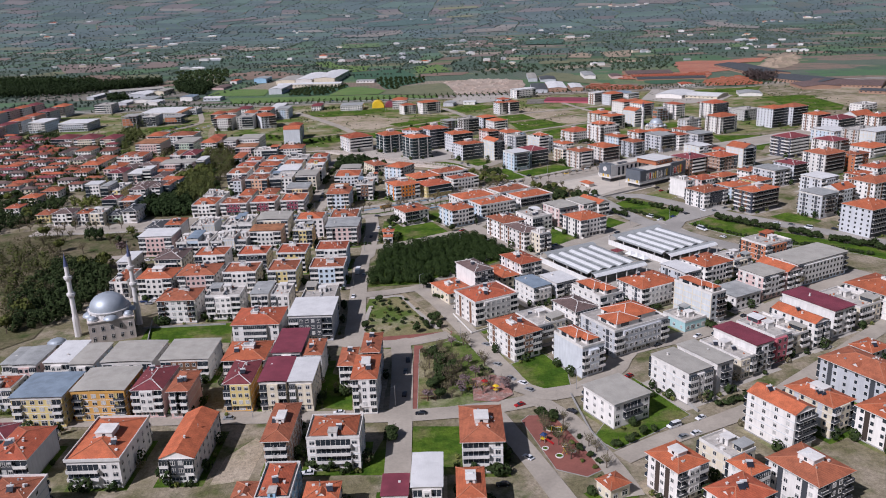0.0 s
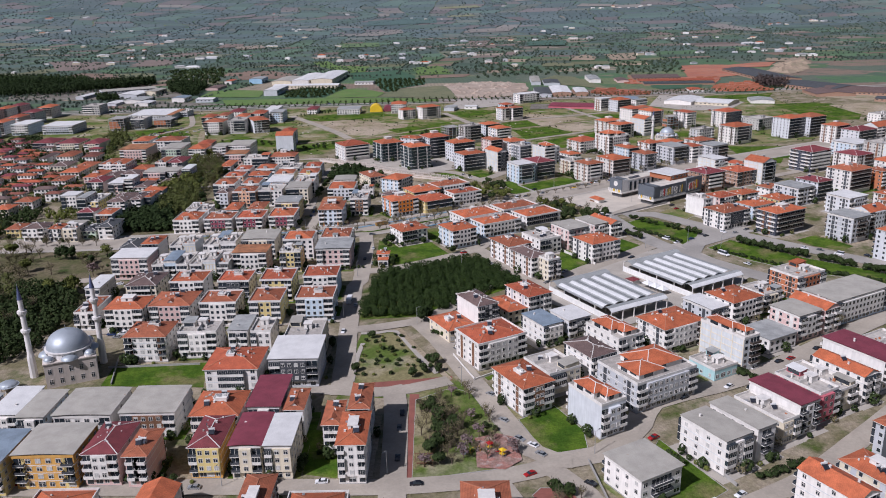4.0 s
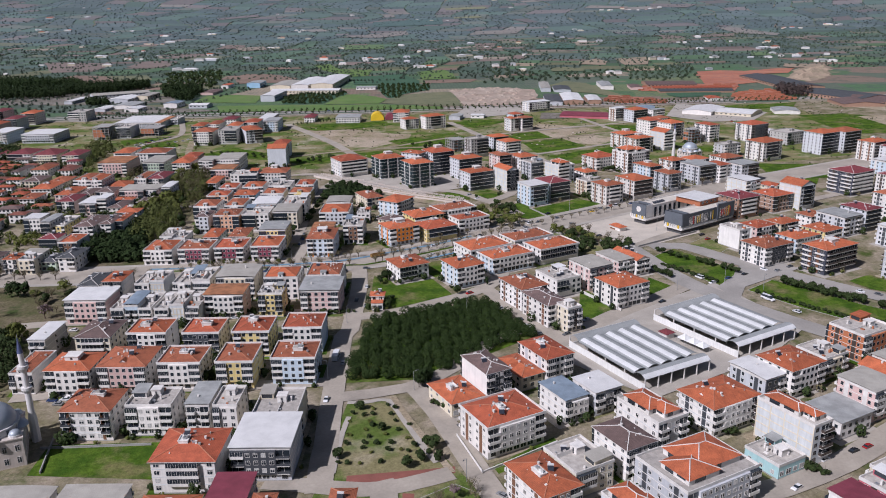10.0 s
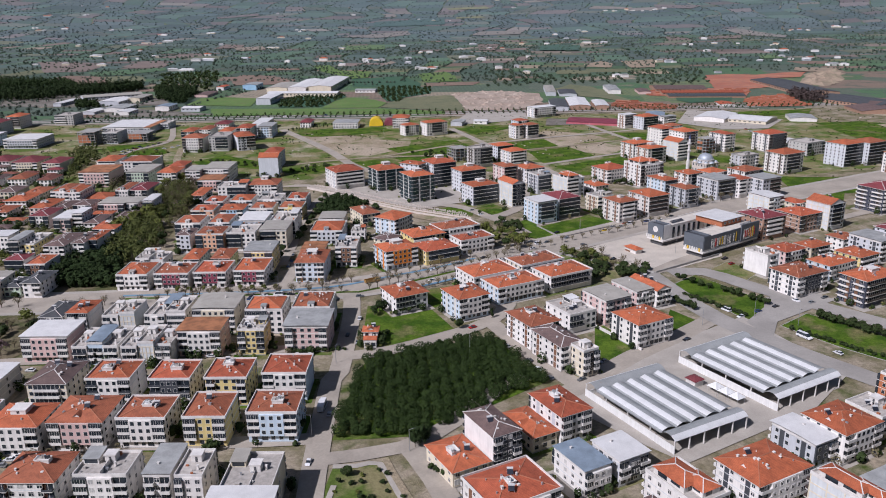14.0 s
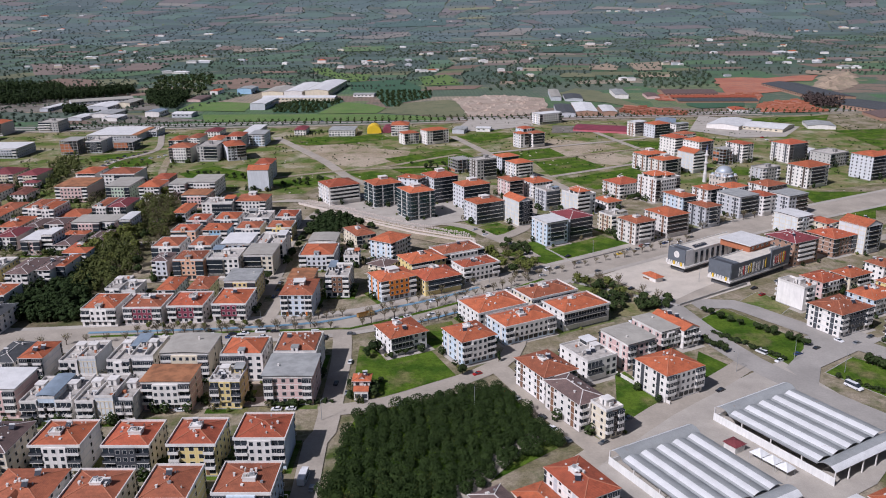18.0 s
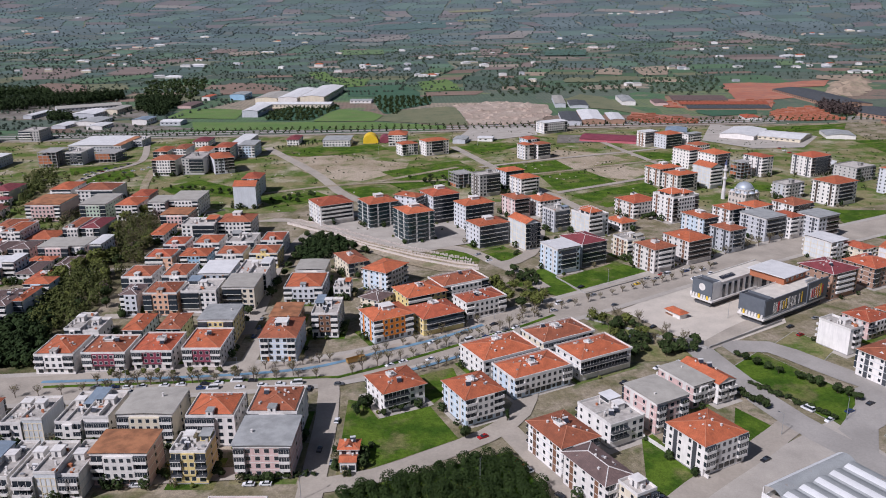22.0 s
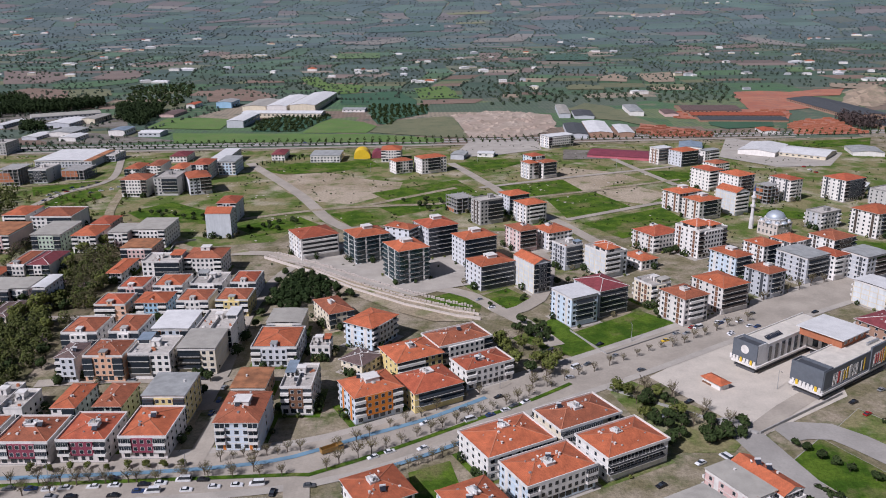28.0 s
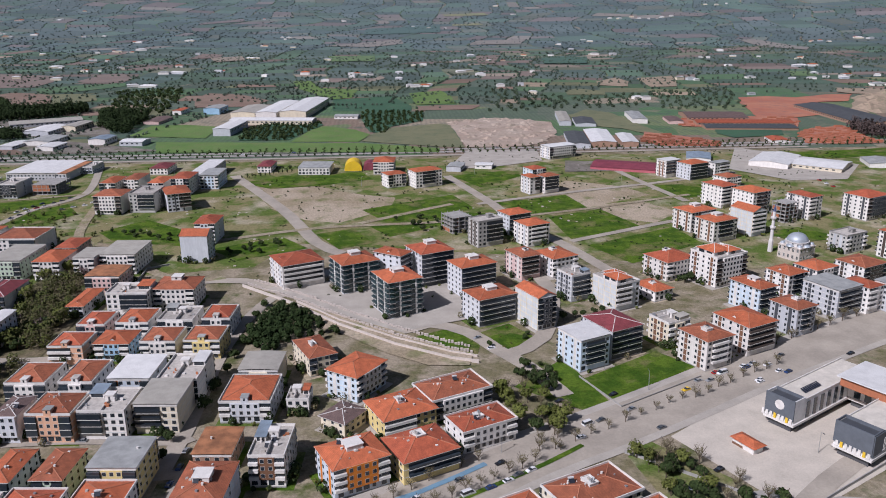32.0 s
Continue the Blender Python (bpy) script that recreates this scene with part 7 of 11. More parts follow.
house(129.5, 824.8, -65.5, 20.0, 18.2, 4, 'orange', 'W', 1)
house(130.4, 780.3, -65.5, 14.1, 12.8, 5, 'flat', 'G', 1)
house(151.3, 767.8, -65.5, 20.3, 16.0, 5, 'part', 'F', 1)
house(176.1, 778.3, -65.5, 18.2, 13.0, 2, 'orange', 'W', 1)
house(115.8, 695.4, -65.5, 17.2, 16.6, 5, 'sheet_white', 'L', 1)
house(133.0, 709.1, -65.5, 22.2, 18.6, 5, 'maroon', 'D', 1)
house(197.8, 813.3, -65.5, 20.2, 22.9, 4, 'orange', 'N', 1)
house(163.8, 716.5, -65.5, 13.8, 13.7, 4, 'flat', 'C', 1)
house(281.9, 749.3, -65.5, 16.5, 12.0, 5, 'orange', 'W', 1)
house(301.5, 746.0, -65.5, 17.1, 19.7, 5, 'sheet_grey', 'G', 1)
house(277.0, 788.6, -65.5, 15.5, 17.6, 4, 'orange', 'W', 1)
house(307.5, 792.8, -65.5, 18.9, 21.3, 4, 'orange', 'W', 1)
house(253.6, 643.8, -65.5, 21.0, 21.0, 5, 'maroon', 'R', 1)
house(283.1, 701.4, -65.5, 19.3, 14.4, 4, 'sheet_white', 'F', 1)
house(301.0, 695.3, -65.5, 14.6, 12.0, 3, 'orange', 'C', 1)
house(285.5, 657.2, -65.5, 19.4, 20.0, 4, 'orange', 'R', 1)
house(304.9, 659.2, -65.5, 18.8, 15.6, 6, 'gable', 'F', 1)
house(368.2, 697.8, -65.5, 21.0, 25.0, 6, 'maroon', 'Z', 1)
house(360.1, 831.9, -65.5, 20.6, 25.0, 6, 'orange', 'W', 0)
house(427.3, 854.2, -65.5, 21.0, 24.1, 7, 'orange', 'D', 0)
house(452.4, 858.7, -65.5, 20.6, 24.1, 7, 'orange', 'D', 0)
house(420.4, 908.8, -65.5, 22.2, 24.4, 4, 'flat', 'K', 0)
house(221.2, 572.7, -65.5, 16.3, 8.9, 4, 'flat', 'Q', 1)
house(227.4, 541.8, -65.5, 17.5, 22.2, 4, 'orange', 'W', 1)
house(257.6, 563.7, -65.5, 15.0, 21.5, 3, 'orange', 'L', 1)
house(279.8, 576.1, -65.5, 16.7, 17.0, 3, 'orange', 'Y', 1)
house(243.5, 588.7, -65.5, 14.2, 17.0, 3, 'orange', 'P', 1)
house(262.7, 594.3, -65.5, 11.8, 16.5, 3, 'orange', 'C', 1)
house(289.2, 608.1, -65.5, 11.6, 14.1, 3, 'orange', 'W', 1)
house(256.5, 524.8, -65.5, 15.0, 26.5, 5, 'orange+b', 'Z', 1)
house(300.5, 594.0, -65.5, 21.0, 17.0, 4, 'sheet_grey', 'D', 1)
house(319.5, 601.5, -65.5, 19.0, 15.5, 5, 'maroon', 'D', 1)
house(289.1, 503.0, -65.5, 18.0, 16.5, 5, 'sheet_grey', 'G', 1)
house(358.2, 621.9, -65.5, 21.0, 25.0, 6, 'orange', 'W', 1)
house(297.9, 459.3, -65.5, 20.7, 25.0, 6, 'orange', 'D', 1)
house(338.0, 522.3, -65.5, 21.0, 24.0, 6, 'orange', 'W', 1)
house(-104.5, 722.7, -4.5, 16.2, 15.7, 3, 'orange', 'B', 1)
house(-82.8, 722.9, -4.5, 16.9, 17.9, 3, 'orange', 'W', 1)
house(-62.3, 722.5, -4.5, 17.2, 18.0, 3, 'orange', 'Y', 1)
house(-124.6, 720.5, -4.5, 16.3, 16.9, 3, 'orange', 'H', 1)
house(-121.5, 746.6, -4.5, 14.0, 17.8, 3, 'orange', 'P', 1)
house(-101.6, 748.2, -4.5, 16.6, 19.4, 3, 'orange', 'W', 1)
house(-81.0, 749.5, -4.5, 17.8, 18.9, 3, 'flat', 'W', 1)
house(-60.8, 750.1, -4.5, 14.5, 19.2, 3, 'orange', 'W', 1)
house(-91.3, 789.8, -4.5, 22.3, 20.4, 4, 'orange+b', 'W', 1)
house(-114.8, 782.2, -4.5, 22.3, 16.6, 4, 'flat', 'W', 1)
house(-82.4, 680.7, -4.5, 16.8, 22.4, 4, 'sheet_white', 'O', 1)
house(-62.1, 679.9, -4.5, 16.8, 24.5, 4, 'flat', 'W', 1)
house(-124.3, 678.8, -4.5, 17.0, 19.6, 4, 'orange', 'W', 1)
house(-103.6, 679.0, -4.5, 14.2, 21.5, 4, 'orange', 'W', 1)
house(-65.2, 656.5, -4.5, 16.8, 21.3, 4, 'sheet_beige', 'C', 1)
house(-85.1, 652.2, -4.5, 18.3, 19.3, 4, 'flat', 'W', 1)
house(-104.6, 650.6, -4.5, 17.5, 17.8, 4, 'orange', 'H', 1)
house(-121.1, 650.7, -4.5, 8.9, 15.9, 4, 'brown', 'D', 1)
house(-68.0, 611.4, -4.5, 16.5, 19.4, 4, 'sheet_grey', 'Y', 1)
house(-90.1, 611.6, -4.5, 10.1, 18.7, 3, 'orange', 'E', 1)
house(-107.0, 612.2, -4.5, 9.5, 20.4, 3, 'orange', 'W', 1)
house(-180.6, 847.4, -4.5, 16.2, 24.0, 4, 'orange', 'W', 0)
house(-179.2, 874.9, -4.5, 12.7, 22.0, 4, 'orange', 'P', 0)
house(-159.4, 848.8, -4.5, 12.8, 21.3, 4, 'sheet_beige', 'P', 0)
house(-140.6, 857.8, -4.5, 22.0, 29.3, 4, 'sheet_beige', 'W', 0)
house(-139.7, 820.4, -4.5, 19.9, 19.9, 3, 'sheet_rust', 'P', 1)
house(-141.9, 787.0, -4.5, 8.5, 27.3, 2, 'orange', 'G', 1)
house(-205.4, 853.3, -4.5, 19.2, 32.8, 4, 'sheet_beige', 'E', 0)
house(-220.8, 899.9, -4.5, 28.8, 28.0, 4, 'orange+p', 'W', 0)
house(-189.8, 798.3, -4.5, 13.4, 27.1, 3, 'maroon', 'W', 1)
house(-98.5, 869.6, -4.5, 17.6, 14.4, 6, 'gable', 'J', 0)
house(-100.0, 914.6, -4.5, 13.8, 22.3, 5, 'orange', 'D', 0)
house(-250.6, 908.0, -4.5, 17.1, 28.0, 4, 'orange', 'W', 0)
house(-242.9, 855.8, -4.5, 26.0, 31.7, 4, 'sheet_rust', 'P', 0)
house(-234.7, 780.8, -4.5, 12.4, 25.2, 4, 'orange', 'W', 1)
house(-218.6, 781.3, -4.5, 18.3, 21.3, 2, 'orange', 'W', 1)
house(-202.4, 798.1, -4.5, 10.3, 28.0, 3, 'orange', 'N', 1)
house(-197.0, 749.5, -4.5, 19.0, 19.7, 3, 'sheet_beige', 'P', 1)
house(-182.0, 749.7, -4.5, 8.6, 18.2, 3, 'sheet_beige', 'P', 1)
house(-168.1, 742.6, -4.5, 6.8, 20.0, 4, 'sheet_white', 'D', 1)
house(-218.5, 749.2, -4.5, 13.2, 16.8, 3, 'brown', 'P', 1)
house(-199.4, 727.9, -4.5, 14.3, 9.4, 2, 'orange', 'W', 1)
house(-183.8, 722.0, -4.5, 4.2, 15.2, 2, 'brown', 'C', 1)
house(-180.4, 678.6, -4.5, 14.3, 11.8, 3, 'orange', 'L', 1)
house(-175.2, 649.6, -4.5, 4.3, 20.3, 4, 'orange', 'W', 1)
house(-207.6, 709.7, -4.5, 6.8, 16.5, 4, 'sheet_white', 'D', 1)
house(-360.1, 934.7, -4.5, 23.0, 28.0, 3, 'maroon', 'W', 0)
house(-331.9, 926.6, -4.5, 24.0, 28.0, 3, 'maroon', 'C', 0)
house(-304.8, 920.0, -4.5, 16.6, 28.0, 3, 'maroon', 'C', 0)
house(-313.8, 864.4, -4.5, 16.0, 23.9, 2, 'orange', 'W', 0)
house(-287.9, 856.3, -4.5, 13.3, 21.5, 2, 'orange', 'W', 0)
house(-332.5, 861.1, -4.5, 7.6, 28.0, 2, 'brown', 'W', 0)
house(-301.1, 814.0, -4.5, 15.8, 22.1, 2, 'brown', 'C', 1)
house(-276.8, 808.0, -4.5, 14.7, 21.4, 2, 'orange', 'C', 1)
house(-280.0, 783.7, -4.5, 16.4, 24.4, 2, 'orange', 'W', 1)
house(-252.3, 761.0, -4.5, 14.3, 28.0, 2, 'orange', 'P', 1)
house(-236.0, 756.7, -4.5, 9.1, 21.7, 2, 'brown', 'C', 1)
house(-277.3, 747.3, -4.5, 12.0, 19.9, 2, 'orange', 'W', 1)
house(-249.1, 798.3, -4.5, 17.9, 28.0, 3, 'orange', 'W', 1)
house(-238.0, 724.0, -4.5, 13.3, 22.8, 3, 'maroon', 'W', 1)
house(-217.2, 711.2, -4.5, 11.5, 22.8, 3, 'sheet_white', 'P', 1)
house(-198.1, 711.0, -4.5, 10.8, 22.8, 2, 'brown', 'W', 1)
house(-185.5, 694.7, -4.5, 12.5, 18.2, 2, 'orange', 'W', 1)
house(-178.4, 720.0, -4.5, 5.6, 23.5, 2, 'brown', 'C', 1)
house(-236.7, 656.3, -4.5, 11.1, 13.4, 4, 'sheet_white', 'W', 1)
house(-223.5, 649.1, -4.5, 5.8, 19.9, 4, 'sheet_grey', 'W', 1)
house(-215.7, 653.5, -4.5, 7.9, 24.8, 3, 'flat', 'Y', 1)
house(-194.5, 642.1, -4.5, 12.7, 28.0, 4, 'brown', 'W', 1)
house(-182.0, 645.0, -4.5, 7.4, 24.1, 4, 'brown', 'W', 1)
house(-195.4, 610.2, -4.5, 11.3, 18.4, 3, 'orange+p', 'N', 1)
house(-211.8, 617.5, -4.5, 11.8, 12.7, 3, 'maroon', 'W', 1)
house(-196.6, 580.4, -4.5, 8.8, 16.2, 2, 'slate', 'E', 1)
house(-184.8, 579.6, -4.5, 9.8, 19.3, 3, 'slate', 'W', 1)
house(-211.9, 590.7, -4.5, 11.7, 11.6, 2, 'sheet_beige', 'W', 1)
house(-194.7, 1004.7, -4.5, 21.7, 23.5, 5, 'orange', 'W', 0)
house(-214.1, 1068.0, -4.5, 13.6, 27.0, 4, 'orange', 'W', 0)
house(-197.7, 1080.5, -4.5, 13.0, 28.0, 4, 'orange', 'W', 0)
house(-168.8, 1010.1, -4.5, 20.1, 28.0, 5, 'flat', 'K', 0)
house(-145.7, 1010.3, 21.2, 18.3, 28.0, 5, 'orange', 'D', 0)
house(-172.3, 1063.8, -4.5, 12.9, 26.1, 4, 'orange', 'W', 0)
house(-152.1, 1067.1, -4.5, 15.6, 28.0, 5, 'orange', 'W', 0)
house(-131.8, 1089.4, -4.5, 15.9, 29.9, 4, 'sheet_grey', 'L', 0)
house(-145.2, 1127.5, -4.5, 15.6, 70.0, 3, 'sheet_white', 'G', 0)
house(-299.4, 1069.9, -4.5, 16.3, 28.0, 4, 'flat', 'G', 0)
house(-322.6, 1063.2, -4.5, 18.8, 28.0, 5, 'flat', 'X', 0)
house(-272.9, 1081.3, -4.5, 21.2, 28.0, 3, 'flat', 'X', 0)
house(-306.0, 1157.9, -4.5, 50.2, 61.1, 2, 'sheet_white', 'G', 0)
house(-276.9, 1152.1, -4.5, 7.4, 58.7, 2, 'sheet_rust', 'G', 0)
house(-266.3, 1168.4, -4.5, 10.1, 28.0, 2, 'flat', 'G', 0)
house(-194.5, 1156.7, -4.5, 17.3, 28.0, 2, 'maroon', 'W', 0)
house(-92.7, 1155.8, -4.5, 13.3, 28.0, 2, 'maroon', 'W', 0)
house(-43.0, 1140.9, -4.5, 30.1, 29.8, 2, 'sheet_grey', 'W', 0)
house(24.1, 1134.2, -4.5, 19.7, 24.9, 4, 'orange', 'N', 0)
house(32.5, 1072.1, -65.5, 14.2, 17.6, 4, 'orange', 'W', 0)
house(60.7, 1071.5, -65.5, 16.2, 26.5, 5, 'orange', 'W', 0)
house(208.4, 1192.3, -65.5, 16.6, 33.2, 4, 'sheet_white', 'W', 0)
house(150.9, 1034.5, -65.5, 14.1, 10.5, 5, 'orange', 'W', 0)
house(160.6, 1068.7, -65.5, 15.3, 14.7, 5, 'orange', 'L', 0)
house(166.7, 1036.4, -65.5, 12.0, 15.3, 5, 'orange', 'W', 0)
house(76.2, 922.9, -65.5, 17.4, 15.7, 4, 'flat', 'X', 0)
house(93.5, 887.4, -65.5, 13.3, 19.7, 6, 'flat', 'K', 0)
house(117.8, 916.0, -65.5, 15.8, 18.2, 5, 'orange', 'D', 0)
house(125.6, 886.8, -65.5, 17.0, 18.0, 5, 'orange', 'W', 0)
house(292.7, 1089.4, -65.5, 12.9, 17.4, 5, 'sheet_white', 'W', 0)
house(312.3, 1079.1, -65.5, 17.7, 22.4, 5, 'orange', 'D', 0)
house(340.5, 1086.6, -65.5, 9.7, 18.8, 4, 'sheet_grey', 'W', 0)
house(331.8, 1045.2, -65.5, 15.8, 17.5, 3, 'orange', 'W', 0)
house(295.8, 977.0, -65.5, 21.0, 15.8, 6, 'orange', 'W', 0)
house(312.8, 955.2, -65.5, 21.0, 19.1, 6, 'orange', 'W', 0)
house(250.7, 912.1, -65.5, 17.8, 23.6, 5, 'orange+b', 'N', 0)
house(256.2, 885.5, -65.5, 17.9, 22.4, 5, 'orange+b', 'N', 0)
house(284.7, 897.6, -65.5, 20.6, 14.1, 6, 'gable', 'F', 0)
house(326.4, 926.0, -65.5, 12.6, 14.1, 5, 'flat', 'X', 0)
house(346.0, 935.8, -65.5, 21.0, 14.2, 6, 'orange', 'W', 0)
house(393.2, 931.9, -65.5, 21.0, 25.0, 6, 'orange', 'W', 0)
house(332.8, 851.3, -65.5, 13.5, 20.3, 4, 'flat', 'K', 0)
house(172.4, 691.5, -65.5, 17.4, 16.3, 5, 'orange', 'N', 1)
house(198.1, 707.9, -65.5, 22.2, 19.2, 5, 'orange', 'N', 1)
house(222.8, 800.7, -65.5, 21.0, 24.5, 6, 'part', 'W', 1)
house(223.6, 755.0, -65.5, 19.9, 12.7, 5, 'orange+b', 'L', 1)
house(230.4, 723.9, -65.5, 16.3, 14.0, 5, 'orange', 'G', 1)
house(264.6, 748.9, -65.5, 21.7, 18.6, 5, 'sheet_grey', 'G', 1)
house(251.3, 772.8, -65.5, 15.6, 15.3, 5, 'orange', 'W', 1)
house(-405.1, 1219.2, -4.5, 24.0, 28.0, 4, 'flat', 'K', 0)
house(-38.3, 626.2, -4.5, 13.9, 18.4, 2, 'sheet_rust', 'R', 1)
house(-464.3, 987.0, -4.5, 13.5, 28.0, 5, 'orange', 'P', 0)
house(-463.5, 1023.1, -4.5, 14.2, 28.0, 5, 'maroon', 'G', 0)
house(-462.6, 1061.9, -4.5, 15.0, 28.0, 5, 'orange', 'M', 0)
house(-461.6, 1103.7, -4.5, 15.8, 28.0, 5, 'orange', 'P', 0)
house(-460.6, 1148.9, -4.5, 16.8, 28.0, 5, 'maroon', 'G', 0)
house(-459.5, 1197.9, -4.5, 17.9, 28.0, 5, 'orange', 'M', 0)
house(-526.8, 1141.7, -4.5, 14.2, 27.4, 5, 'orange', 'G', 0)
house(-521.8, 1169.4, -4.5, 14.6, 27.4, 5, 'maroon', 'P', 0)
house(-516.5, 1197.5, -4.5, 15.1, 28.0, 5, 'orange', 'W', 0)
house(-511.0, 1227.3, -4.5, 15.6, 28.0, 5, 'maroon', 'P', 0)
house(-432.7, 1058.5, -4.5, 20.6, 39.3, 4, 'sheet_white', 'L', 0)
house(-388.7, 1057.8, -4.5, 36.5, 38.7, 3, 'sheet_white', 'G', 0)
house(456.3, 814.8, -65.5, 16.8, 21.8, 6, 'orange', 'W', 1)
house(473.3, 801.7, -65.5, 19.8, 27.8, 5, 'maroon', 'D', 1)
house(436.0, 749.5, -65.5, 25.2, 24.8, 4, 'sheet_white', 'L', 1)
house(576.1, 927.2, -65.5, 16.0, 28.0, 3, 'flat', 'W', 0)
house(504.5, 819.3, -65.5, 16.8, 28.0, 5, 'gable', 'F', 1)
house(520.5, 805.8, -65.5, 15.8, 25.7, 5, 'orange', 'W', 1)
house(455.4, 734.1, -65.5, 17.6, 28.0, 5, 'flat', 'K', 1)
house(467.3, 720.2, -65.5, 16.3, 36.5, 5, 'sheet_white', 'F', 1)
house(401.4, 689.3, -65.5, 22.1, 21.8, 5, 'maroon', 'W', 1)
house(386.6, 625.3, -65.5, 13.5, 17.3, 5, 'orange', 'I', 1)
house(433.5, 681.9, -65.5, 24.0, 28.0, 3, 'orange', 'W', 1)
house(392.3, 601.2, -65.5, 16.3, 24.8, 3, 'orange', 'W', 1)
house(348.2, 553.7, -65.5, 12.8, 17.0, 5, 'orange', 'N', 1)
house(356.8, 535.6, -65.5, 11.9, 19.9, 5, 'orange', 'D', 1)
house(321.4, 560.4, -65.5, 18.0, 18.8, 4, 'sheet_white', 'D', 1)
house(310.2, 515.8, -65.5, 13.5, 18.0, 5, 'gable', 'F', 1)
house(-250.9, 591.1, -4.5, 9.3, 14.3, 2, 'orange', 'Y', 1)
house(-232.9, 580.0, -4.5, 13.9, 14.0, 3, 'brown', 'W', 1)
house(-217.7, 576.7, -4.5, 7.9, 12.2, 3, 'orange', 'W', 1)
house(-206.9, 572.8, -4.5, 9.2, 11.3, 3, 'flat', 'C', 1)
house(-284.6, 649.3, -4.5, 12.8, 15.0, 2, 'orange', 'C', 1)
house(-276.2, 670.4, -4.5, 13.3, 14.5, 2, 'orange', 'W', 1)
house(-283.5, 616.1, -4.5, 10.8, 13.6, 2, 'orange', 'W', 1)
house(-336.3, 676.8, -6.8, 12.5, 8.0, 1, 'orange', 'W', 0)
house(-318.4, 677.3, -3.9, 14.1, 9.2, 2, 'orange', 'W', 0)
house(-299.6, 680.0, -3.2, 10.8, 8.3, 2, 'brown', 'C', 0)
house(-318.1, 695.5, -3.4, 11.1, 9.9, 2, 'orange', 'W', 0)
house(-299.8, 691.6, -5.0, 11.5, 9.7, 1, 'orange', 'W', 0)
house(-264.2, 692.1, -3.0, 11.4, 9.7, 2, 'orange', 'W', 0)
house(-357.8, 707.9, -5.6, 15.1, 7.7, 1, 'brown', 'P', 0)
house(-334.8, 709.1, -2.0, 13.7, 9.1, 2, 'brown', 'W', 0)
house(-317.1, 709.0, -7.4, 14.6, 9.7, 2, 'orange', 'C', 0)
house(-300.9, 707.8, -3.0, 13.0, 7.7, 1, 'orange', 'W', 0)
house(-278.5, 710.6, -3.0, 15.2, 9.3, 2, 'brown', 'W', 0)
house(-261.4, 707.9, -5.0, 10.9, 9.9, 1, 'brown', 'C', 0)
house(-354.6, 725.1, -7.9, 10.2, 8.1, 2, 'maroon', 'C', 0)
house(-338.2, 722.0, -3.6, 15.4, 8.6, 1, 'orange', 'C', 0)
house(-316.9, 723.8, -3.4, 14.4, 9.1, 1, 'orange', 'W', 0)
house(-302.8, 724.8, -7.6, 14.2, 7.6, 2, 'maroon', 'P', 0)
house(-282.9, 725.8, -2.2, 11.6, 10.0, 1, 'orange', 'W', 0)
house(-262.1, 727.5, -2.9, 14.6, 8.5, 1, 'orange', 'W', 0)
house(-372.5, 741.8, -3.4, 12.4, 9.8, 2, 'orange', 'W', 0)
house(-334.7, 740.1, -7.0, 10.6, 9.4, 1, 'maroon', 'P', 0)
house(-317.5, 741.8, -4.4, 11.5, 9.1, 1, 'orange', 'C', 0)
house(-298.6, 739.0, -3.8, 13.1, 7.9, 2, 'orange', 'P', 0)
house(-376.5, 754.4, -4.6, 10.2, 9.4, 1, 'orange', 'W', 0)
house(-355.1, 756.9, -5.5, 13.3, 7.6, 1, 'maroon', 'C', 0)
house(-339.1, 753.7, -5.2, 13.0, 8.8, 2, 'brown', 'W', 0)
house(-315.3, 757.5, -5.5, 11.1, 9.8, 1, 'orange', 'P', 0)
house(-298.2, 752.9, -2.0, 11.7, 7.6, 1, 'orange', 'C', 0)
house(-391.1, 770.3, -5.2, 15.1, 9.4, 2, 'orange', 'P', 0)
house(-372.8, 768.6, -2.3, 10.8, 8.9, 1, 'orange', 'P', 0)
house(-353.8, 770.0, -7.5, 12.9, 7.8, 2, 'maroon', 'W', 0)
house(-335.8, 772.3, -7.4, 11.4, 8.6, 1, 'orange', 'C', 0)
house(-316.0, 769.0, -6.1, 15.2, 8.2, 2, 'orange', 'W', 0)
house(-297.1, 771.4, -4.7, 10.8, 9.0, 1, 'orange', 'W', 0)
house(-391.5, 784.2, -4.0, 10.3, 9.6, 2, 'orange', 'W', 0)
house(-373.9, 788.8, -2.9, 13.5, 8.0, 1, 'brown', 'W', 0)
house(-356.3, 787.1, -6.0, 12.8, 8.2, 2, 'orange', 'W', 0)
house(-338.4, 784.6, -2.6, 12.3, 9.6, 1, 'maroon', 'P', 0)
house(-316.1, 786.8, -3.0, 13.6, 7.7, 2, 'orange', 'W', 0)
house(-299.5, 785.6, -7.7, 15.0, 9.0, 1, 'orange', 'C', 0)
house(-372.9, 800.4, -7.3, 13.3, 9.7, 1, 'orange', 'W', 0)
house(-356.2, 799.8, -3.9, 13.6, 8.7, 2, 'orange', 'W', 0)
house(-337.4, 802.7, -5.2, 12.7, 9.9, 2, 'orange', 'W', 0)
house(-412.2, 814.6, -6.5, 10.5, 7.9, 2, 'orange', 'C', 0)
house(-392.7, 817.6, -3.6, 11.9, 8.0, 2, 'brown', 'W', 0)
house(-372.6, 817.6, -6.4, 11.4, 8.1, 2, 'orange', 'P', 0)
house(-353.6, 819.9, -5.1, 11.9, 9.9, 2, 'orange', 'W', 0)
